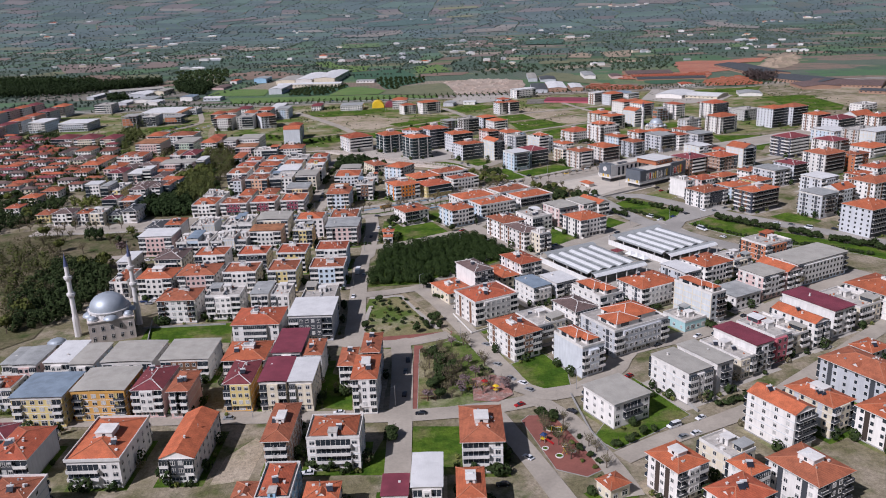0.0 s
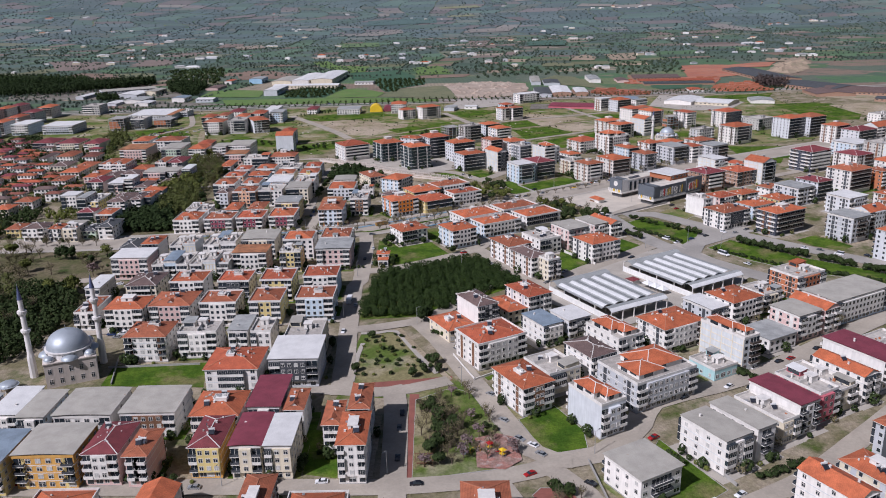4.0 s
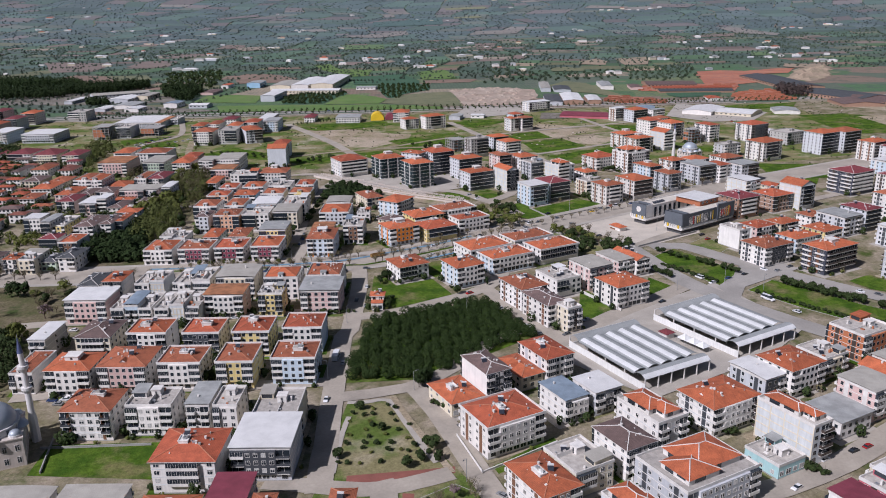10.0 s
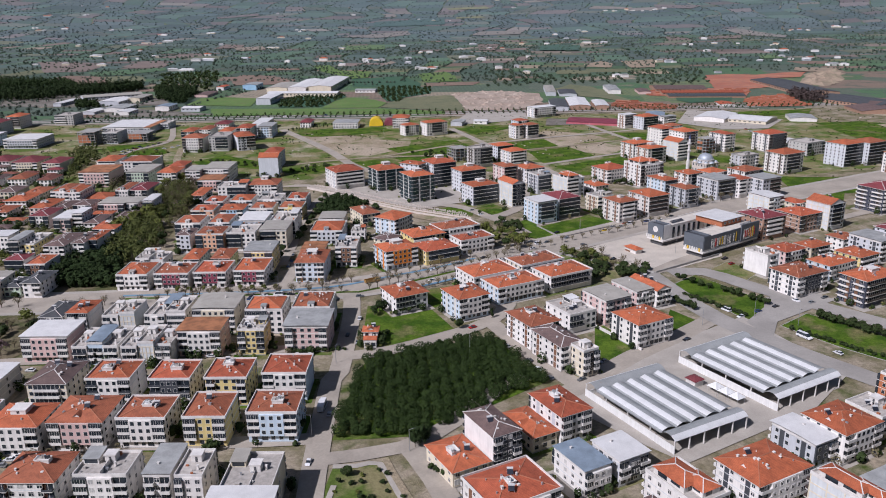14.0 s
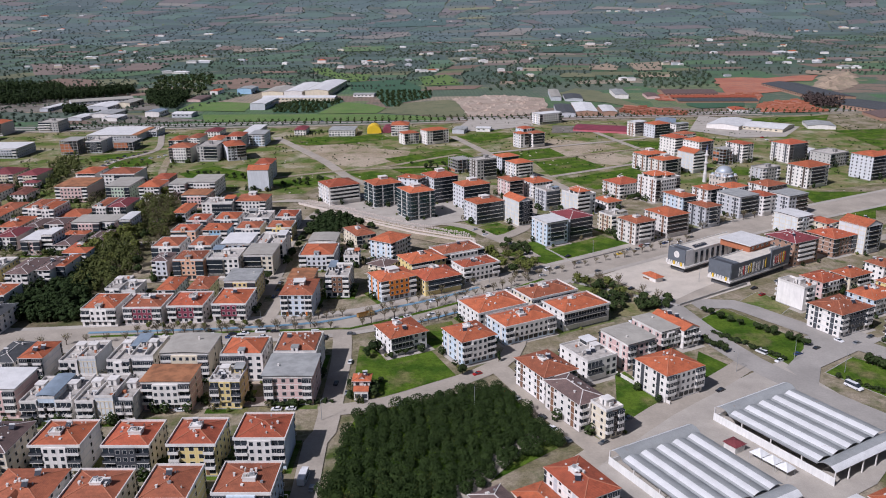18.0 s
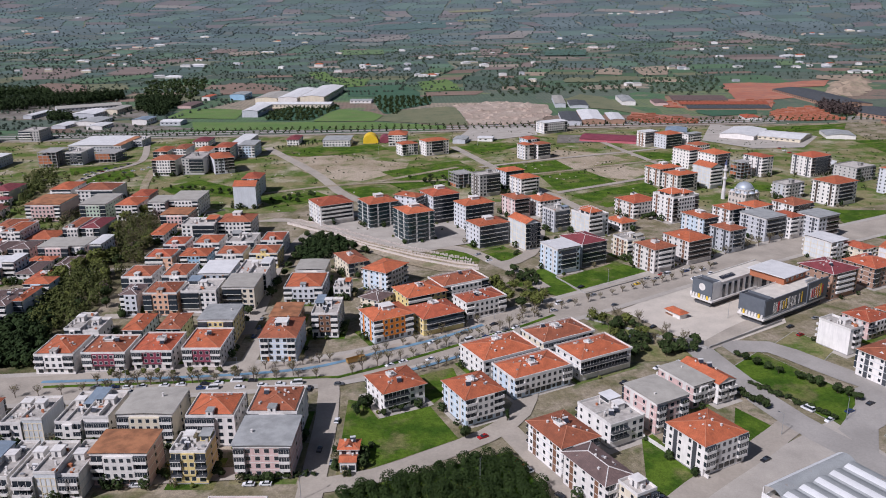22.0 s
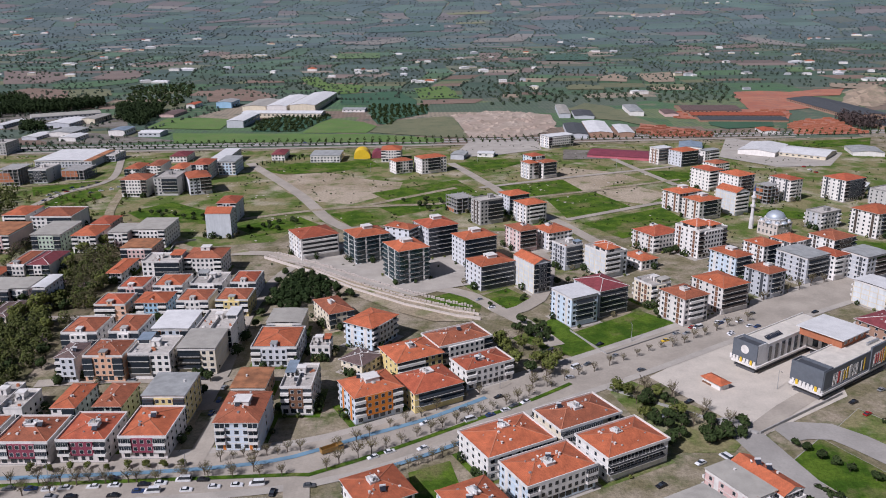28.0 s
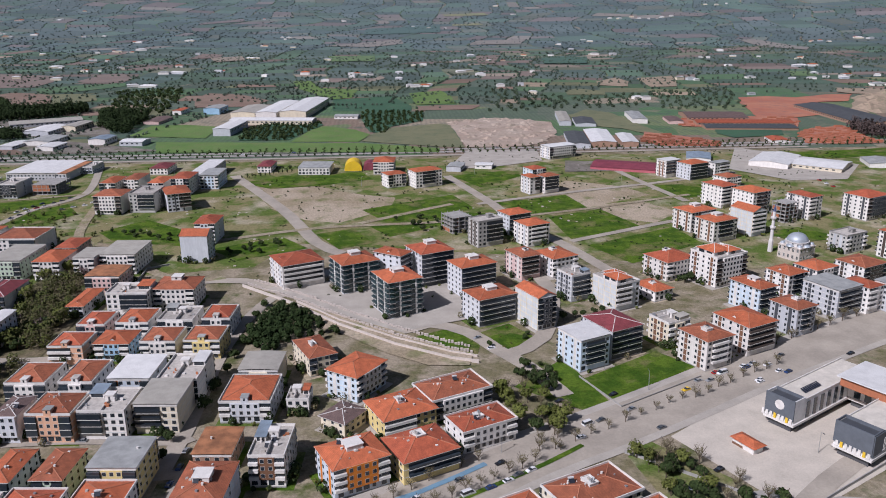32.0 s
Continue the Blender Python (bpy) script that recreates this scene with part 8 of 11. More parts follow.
house(-338.3, 819.5, -3.7, 11.6, 8.6, 1, 'maroon', 'W', 0)
house(-320.1, 816.5, -3.9, 12.5, 9.3, 2, 'orange', 'W', 0)
house(-410.2, 831.3, -3.5, 13.3, 9.9, 1, 'orange', 'C', 0)
house(-393.6, 835.6, -2.1, 12.2, 8.4, 2, 'maroon', 'W', 0)
house(-373.8, 831.0, -7.5, 14.4, 9.4, 1, 'orange', 'W', 0)
house(-353.2, 833.5, -5.3, 14.1, 8.9, 1, 'brown', 'W', 0)
house(-339.6, 835.6, -3.7, 11.5, 7.6, 1, 'orange', 'W', 0)
house(-429.4, 848.8, -7.1, 12.7, 9.2, 2, 'orange', 'W', 0)
house(-410.0, 850.0, -7.3, 12.6, 8.2, 2, 'maroon', 'P', 0)
house(-390.7, 849.8, -4.5, 11.2, 9.5, 2, 'orange', 'W', 0)
house(-373.1, 851.5, -6.8, 11.6, 9.3, 1, 'orange', 'W', 0)
house(-352.9, 846.5, -7.1, 12.8, 9.0, 2, 'orange', 'W', 0)
house(-428.5, 864.7, -7.9, 14.7, 8.8, 1, 'brown', 'W', 0)
house(-409.4, 864.6, -6.1, 12.9, 9.5, 1, 'orange', 'P', 0)
house(-393.4, 865.3, -3.6, 11.6, 9.8, 1, 'maroon', 'C', 0)
house(-371.5, 864.0, -5.5, 11.1, 9.7, 2, 'maroon', 'W', 0)
house(-356.1, 864.1, -6.3, 15.3, 10.0, 1, 'orange', 'W', 0)
house(-427.2, 881.2, -4.6, 12.8, 9.8, 2, 'orange', 'W', 0)
house(-408.8, 880.2, -7.4, 11.7, 8.3, 2, 'orange', 'C', 0)
house(-390.9, 879.0, -2.5, 13.9, 9.8, 2, 'orange', 'C', 0)
house(-371.3, 878.6, -6.2, 14.6, 9.1, 1, 'orange', 'W', 0)
house(-357.0, 881.0, -2.1, 11.0, 8.2, 1, 'orange', 'P', 0)
house(-298.0, 881.9, -2.0, 10.9, 9.4, 1, 'orange', 'W', 0)
house(-449.6, 892.5, -2.6, 14.6, 9.3, 1, 'maroon', 'P', 0)
house(-431.2, 896.1, -7.4, 11.7, 9.6, 1, 'orange', 'P', 0)
house(-413.0, 895.8, -2.7, 13.9, 8.6, 1, 'brown', 'W', 0)
house(-393.0, 894.5, -2.2, 10.9, 9.1, 2, 'maroon', 'C', 0)
house(-373.2, 896.6, -3.0, 11.4, 8.2, 1, 'maroon', 'W', 0)
house(-356.7, 894.3, -3.5, 13.8, 8.1, 1, 'orange', 'P', 0)
house(-338.8, 893.7, -4.1, 14.0, 8.0, 1, 'orange', 'C', 0)
house(-320.5, 895.2, -4.4, 13.2, 8.1, 1, 'orange', 'W', 0)
house(-297.2, 893.4, -6.0, 12.0, 7.9, 2, 'maroon', 'W', 0)
house(-449.6, 912.4, -7.6, 13.2, 8.1, 1, 'maroon', 'C', 0)
house(-413.4, 908.8, -5.8, 12.9, 10.0, 2, 'maroon', 'W', 0)
house(-392.8, 909.6, -6.0, 11.4, 7.7, 2, 'maroon', 'W', 0)
house(-373.9, 910.5, -4.1, 15.3, 10.0, 1, 'orange', 'W', 0)
house(-353.5, 912.6, -6.3, 12.8, 7.9, 2, 'brown', 'W', 0)
house(-448.0, 923.4, -4.2, 10.4, 9.4, 2, 'maroon', 'W', 0)
house(-431.5, 924.9, -4.7, 13.1, 9.3, 1, 'orange', 'W', 0)
house(-410.4, 924.7, -3.6, 12.9, 8.2, 1, 'orange', 'W', 0)
house(-391.6, 928.4, -7.4, 11.6, 8.1, 1, 'brown', 'W', 0)
house(-468.1, 944.5, -6.9, 14.0, 9.8, 1, 'maroon', 'C', 0)
house(-448.6, 943.1, -2.9, 13.3, 9.2, 2, 'brown', 'P', 0)
house(-426.8, 942.9, -6.7, 15.4, 8.8, 1, 'orange', 'P', 0)
house(-408.0, 939.6, -3.8, 13.1, 7.8, 1, 'maroon', 'W', 0)
house(-391.7, 943.1, -3.1, 11.8, 9.4, 2, 'maroon', 'W', 0)
house(-483.1, 957.9, -7.4, 14.2, 7.6, 2, 'orange', 'W', 0)
house(-463.7, 959.6, -2.0, 11.2, 8.5, 2, 'orange', 'C', 0)
house(-447.9, 959.8, -3.3, 10.1, 9.0, 2, 'orange', 'C', 0)
house(-427.6, 956.9, -4.7, 13.8, 8.2, 2, 'orange', 'W', 0)
house(-411.5, 955.7, -3.0, 10.8, 10.0, 1, 'maroon', 'P', 0)
house(-389.6, 959.9, -6.2, 11.4, 7.8, 1, 'orange', 'W', 0)
house(-375.6, 959.1, -7.8, 14.6, 8.1, 1, 'orange', 'W', 0)
house(-354.2, 956.8, -2.2, 11.2, 9.6, 2, 'brown', 'C', 0)
house(-337.9, 957.6, -7.7, 14.6, 8.3, 1, 'orange', 'C', 0)
house(-317.4, 956.0, -7.8, 11.7, 8.8, 1, 'maroon', 'W', 0)
house(-432.3, 970.5, -4.1, 13.0, 8.4, 2, 'maroon', 'W', 0)
house(-409.1, 972.6, -4.2, 11.5, 9.7, 2, 'orange', 'P', 0)
house(-393.8, 970.3, -5.2, 10.4, 7.6, 1, 'maroon', 'C', 0)
house(-371.4, 971.9, -6.3, 10.3, 9.4, 1, 'brown', 'P', 0)
house(-482.4, 985.6, -5.8, 13.5, 8.0, 1, 'orange', 'W', 0)
house(-445.4, 987.8, -4.0, 14.5, 8.8, 2, 'orange', 'W', 0)


# ---- planting ----
row('bare', (-115.8, 563.5), (-14.5, 562.4), 12, scale=1)
row('bare', (-6.6, 563.1), (81.7, 614.3), 16, scale=1)
row('fresh', (-111.5, 571.5), (-51.9, 571.1), 9, scale=0.45)
row('bare', (-44.3, 573.4), (-12.0, 577.7), 8, scale=0.8)
row('bare', (-3.6, 577.0), (60.6, 618.6), 10, scale=0.9)
row('bare', (19.4, 560.4), (49.2, 576.7), 7, scale=0.8)
row('bare', (85.1, 619.2), (153.1, 659.0), 9, scale=0.8)
row('bare', (151.8, 655.2), (207.5, 686.9), 8, scale=0.9)
row('bare', (210.5, 705.8), (296.8, 748.3), 9, scale=1.1)
row('bare', (-166.9, 553.6), (-91.8, 557.6), 8, scale=1)
row('bare', (-92.8, 561.4), (-24.3, 565.4), 8, scale=1)
wood(('dark', 'dark', 'fresh', 'bare', 'dark'), [(114.9, 615.7), (126.1, 624.3), (160.4, 581.4), (145.4, 567.0), (124.5, 568.7)], 34, 3.6, 1)
wood(('dark', 'fresh', 'bare'), [(65.1, 680.0), (75.6, 673.6), (103.0, 656.8), (86.3, 619.1), (73.6, 641.0)], 18, 3.5, 1)
wood(('fresh', 'bare'), [(77.8, 619.8), (90.2, 646.7), (100.6, 645.8), (91.1, 618.7)], 6, 3.5, 1)
wood(('bare', 'bare', 'dark', 'bare', 'bare', 'shrub', 'bloom'), [(11.6, 323.4), (33.0, 329.9), (43.1, 282.6), (36.0, 277.0), (9.1, 276.1)], 40, 3.2, 1)
wood(('dark',), [(9.1, 313.3), (21.9, 320.1), (20.1, 271.9), (8.3, 273.6)], 8, 4, 1)
wood(('bare', 'bare', 'bare', 'shrub', 'bush'), [(46.1, 259.0), (57.9, 259.5), (69.0, 224.1), (59.4, 219.7)], 22, 3.5, 1)
wood(('shrub', 'bush', 'shrub', 'dark'), [(-14.1, 347.6), (-11.8, 386.5), (6.0, 390.5), (15.4, 366.6), (26.2, 341.7)], 40, 3, 0.8)
wood(('fresh', 'bare', 'bare', 'bare'), [(-242.2, 475.4), (-241.4, 540.0), (-220.0, 553.9), (-184.7, 520.6), (-164.1, 472.6), (-155.8, 422.8), (-173.3, 404.7), (-174.5, 371.6), (-183.7, 350.3)], 14, 4.5, 1.25)
wood(('pine',), [(-197.2, 611.5), (-197.8, 661.4), (-184.6, 679.0), (-158.1, 639.6), (-145.0, 579.8), (-170.8, 572.4)], 5, 4.2, 1.3)
wood(('fresh', 'fresh', 'dark', 'bloom'), [(-182.1, 678.5), (-184.5, 831.9), (-174.5, 906.8), (-144.0, 778.3), (-144.8, 681.1)], 22, 5, 1.3)
wood(('dark', 'fresh'), [(-333.6, 679.8), (-295.2, 675.8), (-262.2, 594.7), (-291.1, 584.8)], 12, 5, 1.2)
wood(('fresh', 'dark'), [(-323.2, 1027.6), (-304.4, 998.7), (-276.4, 909.0), (-287.4, 910.4)], 10, 5, 1)
wood(('pine', 'dark'), [(-36.3, 777.8), (-26.3, 776.9), (0.0, 737.9), (-10.5, 726.3), (-31.0, 734.9)], 14, 4, 0.9)
wood(('dark',), [(-184.1, 946.6), (-97.3, 915.1), (-108.4, 902.5), (-158.0, 920.8)], 14, 6, 0.7)
wood(('dark',), [(-86.8, 884.9), (-46.3, 904.8), (-46.4, 888.8), (-73.5, 868.9)], 9, 6, 0.7)
wood(('dark', 'shrub'), [(27.6, 951.5), (61.6, 975.4), (67.5, 931.9), (47.9, 918.7)], 12, 4.5, 0.8)
wood(('dark',), [(198.7, 818.9), (223.7, 827.7), (215.4, 801.7), (195.1, 793.6)], 7, 3.5, 0.9)
wood(('dark', 'bush'), [(67.4, 718.2), (87.9, 742.8), (97.9, 723.8), (80.6, 713.1)], 8, 5, 0.6)
wood(('shrub', 'dark'), [(79.5, 687.3), (97.2, 697.7), (101.6, 668.9), (90.8, 664.6)], 14, 4, 0.9)
row('dark', (169.5, 569.3), (183.3, 546.8), 5, scale=0.75)
row('dark', (186.3, 544.6), (195.0, 534.8), 3, scale=0.75)
row('dark', (197.8, 531.9), (201.9, 522.1), 3, scale=0.8)
row('shrub', (163.8, 541.5), (186.1, 508.5), 16, scale=1)
row('dark', (219.0, 503.5), (246.0, 469.0), 20, scale=0.8)
row('dark', (250.4, 464.0), (263.0, 449.5), 9, scale=0.85)
row('dark', (266.0, 446.0), (288.0, 420.0), 13, scale=0.9)
row('shrub', (199.5, 491.0), (228.8, 451.5), 20, scale=0.9)
row('shrub', (236.0, 447.5), (276.0, 414.0), 20, scale=1.1)
row('cypress', (-115.7, 376.6), (-95.6, 374.6), 6, scale=0.6)
row('cypress', (-125.6, 268.5), (-125.0, 271.2), 2, scale=1.1)
row('dark', (-32.4, 234.3), (-21.2, 235.6), 3, scale=1)
row('dark', (-95.8, 279.8), (-70.3, 277.7), 7, scale=0.7)
tree('cypress', -80.0, 235.1, 1.1)
row('dark', (72.2, 235.1), (91.6, 245.6), 5, scale=0.6)
row('shrub', (118.3, 257.7), (138.9, 266.9), 9, scale=1.2)
row('dark', (91.7, 275.8), (97.1, 268.1), 4, scale=0.6)
row('shrub', (130.4, 342.4), (148.6, 325.7), 9, scale=1.4)
row('dark', (166.8, 353.2), (186.0, 361.8), 7, scale=0.8)
tree('bare', 205.9, 367.9, 1.4)
row('dark', (65.0, 420.1), (66.1, 399.8), 5, scale=0.8)
row('dark', (73.1, 370.6), (82.5, 373.9), 4, scale=0.8)
row('dark', (113.5, 362.1), (129.3, 352.4), 5, scale=0.7)
row('pine', (16.1, 400.6), (20.8, 407.0), 3, scale=0.9)
row('dark', (21.0, 388.9), (28.4, 380.9), 4, scale=0.6)
tree('dark', 21.2, 347.8, 0.9)
tree('dark', 1.4, 370.2, 0.7)
row('dark', (-77.2, 415.3), (-61.6, 413.9), 2, scale=1.35)
row('dark', (-94.4, 419.9), (-21.7, 417.6), 7, scale=0.8)
row('dark', (-159.3, 493.5), (-86.3, 492.9), 6, scale=0.7)
row('dark', (-83.6, 492.6), (-22.6, 493.2), 6, scale=0.6)
row('pine', (-1.0, 527.3), (7.2, 534.5), 3, scale=0.8)
row('dark', (10.1, 526.2), (20.6, 533.1), 4, scale=0.6)
tree('dark', 41.5, 507.8, 0.9)
tree('cypress', 58.8, 518.9, 1.1)
row('shrub', (-3.7, 491.4), (7.1, 504.0), 6, scale=1)
row('dark', (155.8, 531.9), (163.3, 518.7), 5, scale=0.7)
row('bush', (168.8, 683.5), (214.9, 707.1), 14, scale=0.9)
row('dark', (115.1, 744.3), (150.2, 761.3), 6, scale=0.8)
row('dark', (-168.9, 743.6), (-147.2, 764.5), 7, scale=1.1)
row('fresh', (-174.7, 713.0), (-159.9, 742.7), 8, scale=1.2)
wood(('fresh', 'dark'), [(-168.8, 637.8), (-179.5, 677.2), (-157.9, 701.8), (-133.6, 656.8), (-154.6, 629.6)], 14, 4.5, 1.1)
row('dark', (-121.7, 649.5), (-62.0, 646.7), 9, scale=0.7)
row('dark', (-60.0, 621.1), (-58.0, 701.9), 7, scale=0.9)
row('dark', (-51.9, 657.2), (-43.2, 787.8), 8, scale=1)
row('bush', (-28.7, 235.2), (-13.6, 231.3), 10, scale=1)
row('dark', (-4.0, 248.7), (-1.9, 254.1), 3, scale=0.9)
row('dark', (-64.9, 490.8), (-52.0, 492.8), 5, scale=0.6)
row('dark', (25.4, 227.3), (34.4, 224.5), 4, scale=0.7)
row('dark', (50.4, 259.2), (57.2, 256.3), 4, scale=0.7)
wood(('dark',), [(61.9, 943.4), (99.3, 968.2), (100.3, 939.8), (73.0, 922.2)], 10, 5, 0.7)
row('dark', (-95.2, 1159.0), (-44.1, 1153.7), 7, scale=0.6)
row('cypress', (-112.7, 1113.7), (-65.3, 1142.3), 12, scale=0.8)
row('pine', (-203.6, 529.5), (-191.2, 529.9), 3, scale=1.2)
wood(('fresh', 'bare', 'dark', 'shrub'), [(-188.4, 523.7), (-174.1, 539.2), (-163.1, 514.3), (-169.5, 492.0)], 12, 4, 0.9)
wood(('bare', 'fresh', 'bare'), [(-242.3, 537.7), (-231.9, 555.5), (-212.6, 542.7), (-203.6, 509.5), (-213.2, 484.5)], 9, 5, 1.2)
tree('bloom', -169.9, 496.1, 1.3)
wood(('dark', 'bare'), [(-252.5, 570.2), (-244.2, 586.5), (-203.7, 580.0), (-184.1, 566.1), (-201.9, 563.6)], 8, 5, 0.8)
row('bare', (-271.6, 579.9), (-190.3, 573.8), 12, scale=1)
row('bare', (-264.1, 563.0), (-184.6, 555.7), 10, scale=1)
row('dark', (-252.3, 587.8), (-209.2, 585.1), 6, scale=0.6)
row('dark', (-92.1, 491.6), (-43.5, 489.3), 8, scale=0.7)
row('shrub', (-39.2, 486.5), (-12.3, 487.7), 12, scale=1)
row('dark', (-101.1, 445.9), (-45.0, 444.3), 6, scale=0.75)
row('dark', (-134.3, 423.8), (-85.1, 421.2), 5, scale=0.7)
row('dark', (-155.6, 434.6), (-135.8, 434.8), 4, scale=0.8)


# ---- cars and poles ----
PAINT = [plain("white_paint", (0.80, 0.80, 0.80), 0.25, 0.05), plain("silver_paint", (0.45, 0.46, 0.47), 0.3, 0.05, metal=0.5), plain("black_paint", (0.02, 0.02, 0.024), 0.25, 0.05),
         plain("grey_paint", (0.16, 0.165, 0.17), 0.3, 0.05, metal=0.4), plain("red_paint", (0.38, 0.02, 0.02), 0.25, 0.05), plain("blue_paint", (0.03, 0.06, 0.16), 0.25, 0.05),
         plain("yellow_paint", (0.78, 0.50, 0.02), 0.3, 0.05)]
PAINT_WORD = ["white", "silver", "black", "grey", "dark red", "dark blue", "yellow"]
rubber = plain("tyre_rubber", (0.02, 0.02, 0.02), 0.9, 0.0)
CAR_RNG = random.Random(5)


def wheel_data(r):
    def make():
        m = Mesh()
        n = 12
        for x0, x1, q, mat in ((-0.11, 0.11, r, 0), (-0.115, 0.115, r * 0.6, 1)):
            ring = [[(x, q * math.cos(6.283 * i / n), q * math.sin(6.283 * i / n)) for i in range(n)] for x in (x0, x1)]
            for i in range(n):
                m.face([ring[0][i], ring[1][i], ring[1][(i + 1) % n], ring[0][(i + 1) % n]], mat)
            m.face(ring[0][::-1], mat), m.face(ring[1], mat)
        return m.data("wheel", [rubber, steel])
    return kept(("wheel", r), make)


def body_data(kind, colour):
    """A car body along y, nose to +y: a lofted lower shell and a tapered cabin."""
    def make():
        m = Mesh()
        if kind == "car":
            w, prof = 0.86, [(-2.15, 0.55, 0.85), (-2.0, 0.35, 0.95), (-1.2, 0.3, 1.0), (0.9, 0.3, 0.95), (1.9, 0.32, 0.82), (2.15, 0.45, 0.62)]
            cab = [(-1.85, 0.95), (-1.25, 1.44), (0.15, 1.46), (0.95, 0.95)]
        else:
            w, prof = 0.98, [(-2.7, 0.5, 1.1), (-2.6, 0.35, 1.2), (0, 0.3, 1.2), (1.9, 0.3, 1.15), (2.6, 0.35, 0.95), (2.75, 0.5, 0.7)]
            cab = [(-2.62, 1.2), (-2.5, 2.15), (1.1, 2.2), (1.9, 1.15)]
        for (ya, la, ha), (yb, lb, hb) in zip(prof, prof[1:]):
            m.face([(-w, ya, ha), (w, ya, ha), (w, yb, hb), (-w, yb, hb)])
            for s in (-1, 1):
                m.face([(s * w, ya, la), (s * w, yb, lb), (s * w, yb, hb), (s * w, ya, ha)][::s])
            m.face([(w, ya, la), (-w, ya, la), (-w, yb, lb), (w, yb, lb)])
        for i in (0, -1):
            y, l, h = prof[i]
            m.face([(-w, y, l), (w, y, l), (w, y, h), (-w, y, h)][:: 1 if i == 0 else -1])
        ws = w * 0.82
        (y0, z0), (y1, z1), (y2, z2), (y3, z3) = cab
        m.face([(-ws, y1, z1), (ws, y1, z1), (ws, y2, z2), (-ws, y2, z2)])
        return m.data("body", [colour])
    return kept(("body", kind, colour.name), make)


def cabin_data(kind):
    def make():
        m = Mesh()
        if kind == "car":
            w, cab = 0.86, [(-1.85, 0.94), (-1.25, 1.435), (0.15, 1.455), (0.95, 0.94)]
        else:
            w, cab = 0.98, [(-2.62, 1.19), (-2.5, 2.145), (1.1, 2.195), (1.9, 1.14)]
        ws = w * 0.82
        (y0, z0), (y1, z1), (y2, z2), (y3, z3) = cab
        m.face([(w * 0.95, y0, z0), (-w * 0.95, y0, z0), (-ws, y1, z1), (ws, y1, z1)])
        m.face([(-w * 0.95, y3, z3), (w * 0.95, y3, z3), (ws, y2, z2), (-ws, y2, z2)])
        for s in (-1, 1):
            m.face([(s * w * 0.97, y0, z0), (s * w * 0.97, y3, z3), (s * ws, y2, z2), (s * ws, y1, z1)][::s])
        return m.data("glazing", [glass])
    return kept(("cabin", kind), make)


def car(kind, x, y, yaw, paint=None):
    k = CAR_RNG.choice((0, 0, 0, 0, 1, 1, 2, 2, 3, 3, 4, 5)) if kind == "car" else 0
    k = k if paint is None else paint
    shape = "car" if kind == "car" else "van"
    name = {"car": "car", "van": "van", "bus": "minibus"}[kind]
    ob = thing(name, x, y, yaw - 90 + CAR_RNG.choice((0, 180)) + CAR_RNG.uniform(-3, 3), 0.06, label=f"{PAINT_WORD[k]} {'parked car' if kind == 'car' else name} standing by the kerb", category=name, group="parked cars" if kind == "car" else "")
    if kind == "bus":
        ob.scale = (1.15, 1.4, 1.2)
    part("body", body_data(shape, PAINT[k]), None, ob)
    part("glazing", cabin_data(shape), None, ob)
    for sx in (-1, 1) if y < 500 else ():
        for sy in (-1.35, 1.35):
            part("wheel", wheel_data(0.32 if shape == "car" else 0.36), None, ob, at=(sx * (0.76 if shape == "car" else 0.88), sy * (1 if shape == "car" else 1.25), 0.32))
    return ob


def pole(x, y):
    ob = thing("street_lamp", x, y, CAR_RNG.uniform(0, 360), label="tall grey steel street lamp with one arm", category="street lamp")
    part("pole", Mesh().tube(0, 0, 0, 9.0, 0.14, 0.08, 7), steel, ob)
    part("arm", Mesh().beam((0, 0, 8.9), (1.8, 0, 9.3), 0.05), steel, ob)
    part("lamp_head", Mesh().box(1.5, 2.3, -0.15, 0.15, 9.2, 9.36), anthracite, ob)
    return ob


# ---- vehicles and lamps ----
for at in [(-112.0, 561.2), (-104.1, 560.6), (-98.1, 559.8), (-92.7, 560.3), (-83.1, 560.2), (-77.9, 564.9), (-76.1, 560.4), (-65.8, 560.2), (-60.1, 560.5), (-45.8, 561.4), (-50.3, 555.7), (-41.0, 556.9), (-33.4, 557.3), (-66.6, 556.3), (-74.5, 554.3), (-88.7, 554.8), (-95.5, 555.3), (-8.3, 555.0)]:
    car('car', *at, 0)
for at in [(-52.7, 561.9), (-26.6, 557.5), (-61.8, 555.9)]:
    car('van', *at, 0)
for at in [(13.3, 571.1), (19.5, 574.4), (31.7, 575.7), (33.4, 593.8), (49.6, 603.8), (60.0, 598.4), (66.7, 602.0), (65.4, 613.2), (70.7, 605.4), (75.8, 607.9)]:
    car('car', *at, 27)
for at in [(51.7, 595.4)]:
    car('van', *at, 27)
for at in [(99.0, 628.7), (110.0, 640.9), (124.8, 648.7), (132.6, 633.2), (167.3, 671.3), (188.3, 684.0), (192.9, 685.9), (189.0, 668.1), (210.5, 693.6), (205.8, 676.6), (210.4, 596.9), (210.6, 587.1), (228.3, 606.4)]:
    car('car', *at, 27)
for at in [(104.2, 638.4), (175.5, 677.8)]:
    car('van', *at, 27)
for at in [(141.7, 560.8)]:
    car('van', *at, -65)
for at in [(131.1, 558.0), (135.8, 551.5), (112.5, 545.5)]:
    car('car', *at, 27)
for at in [(-64.3, 273.4), (8.0, 267.5), (-31.4, 232.9), (-4.4, 224.0), (1.0, 221.1), (31.6, 218.5)]:
    car('car', *at, -4)
for at in [(25.3, 285.1), (25.5, 259.7)]:
    car('car', *at, 86)
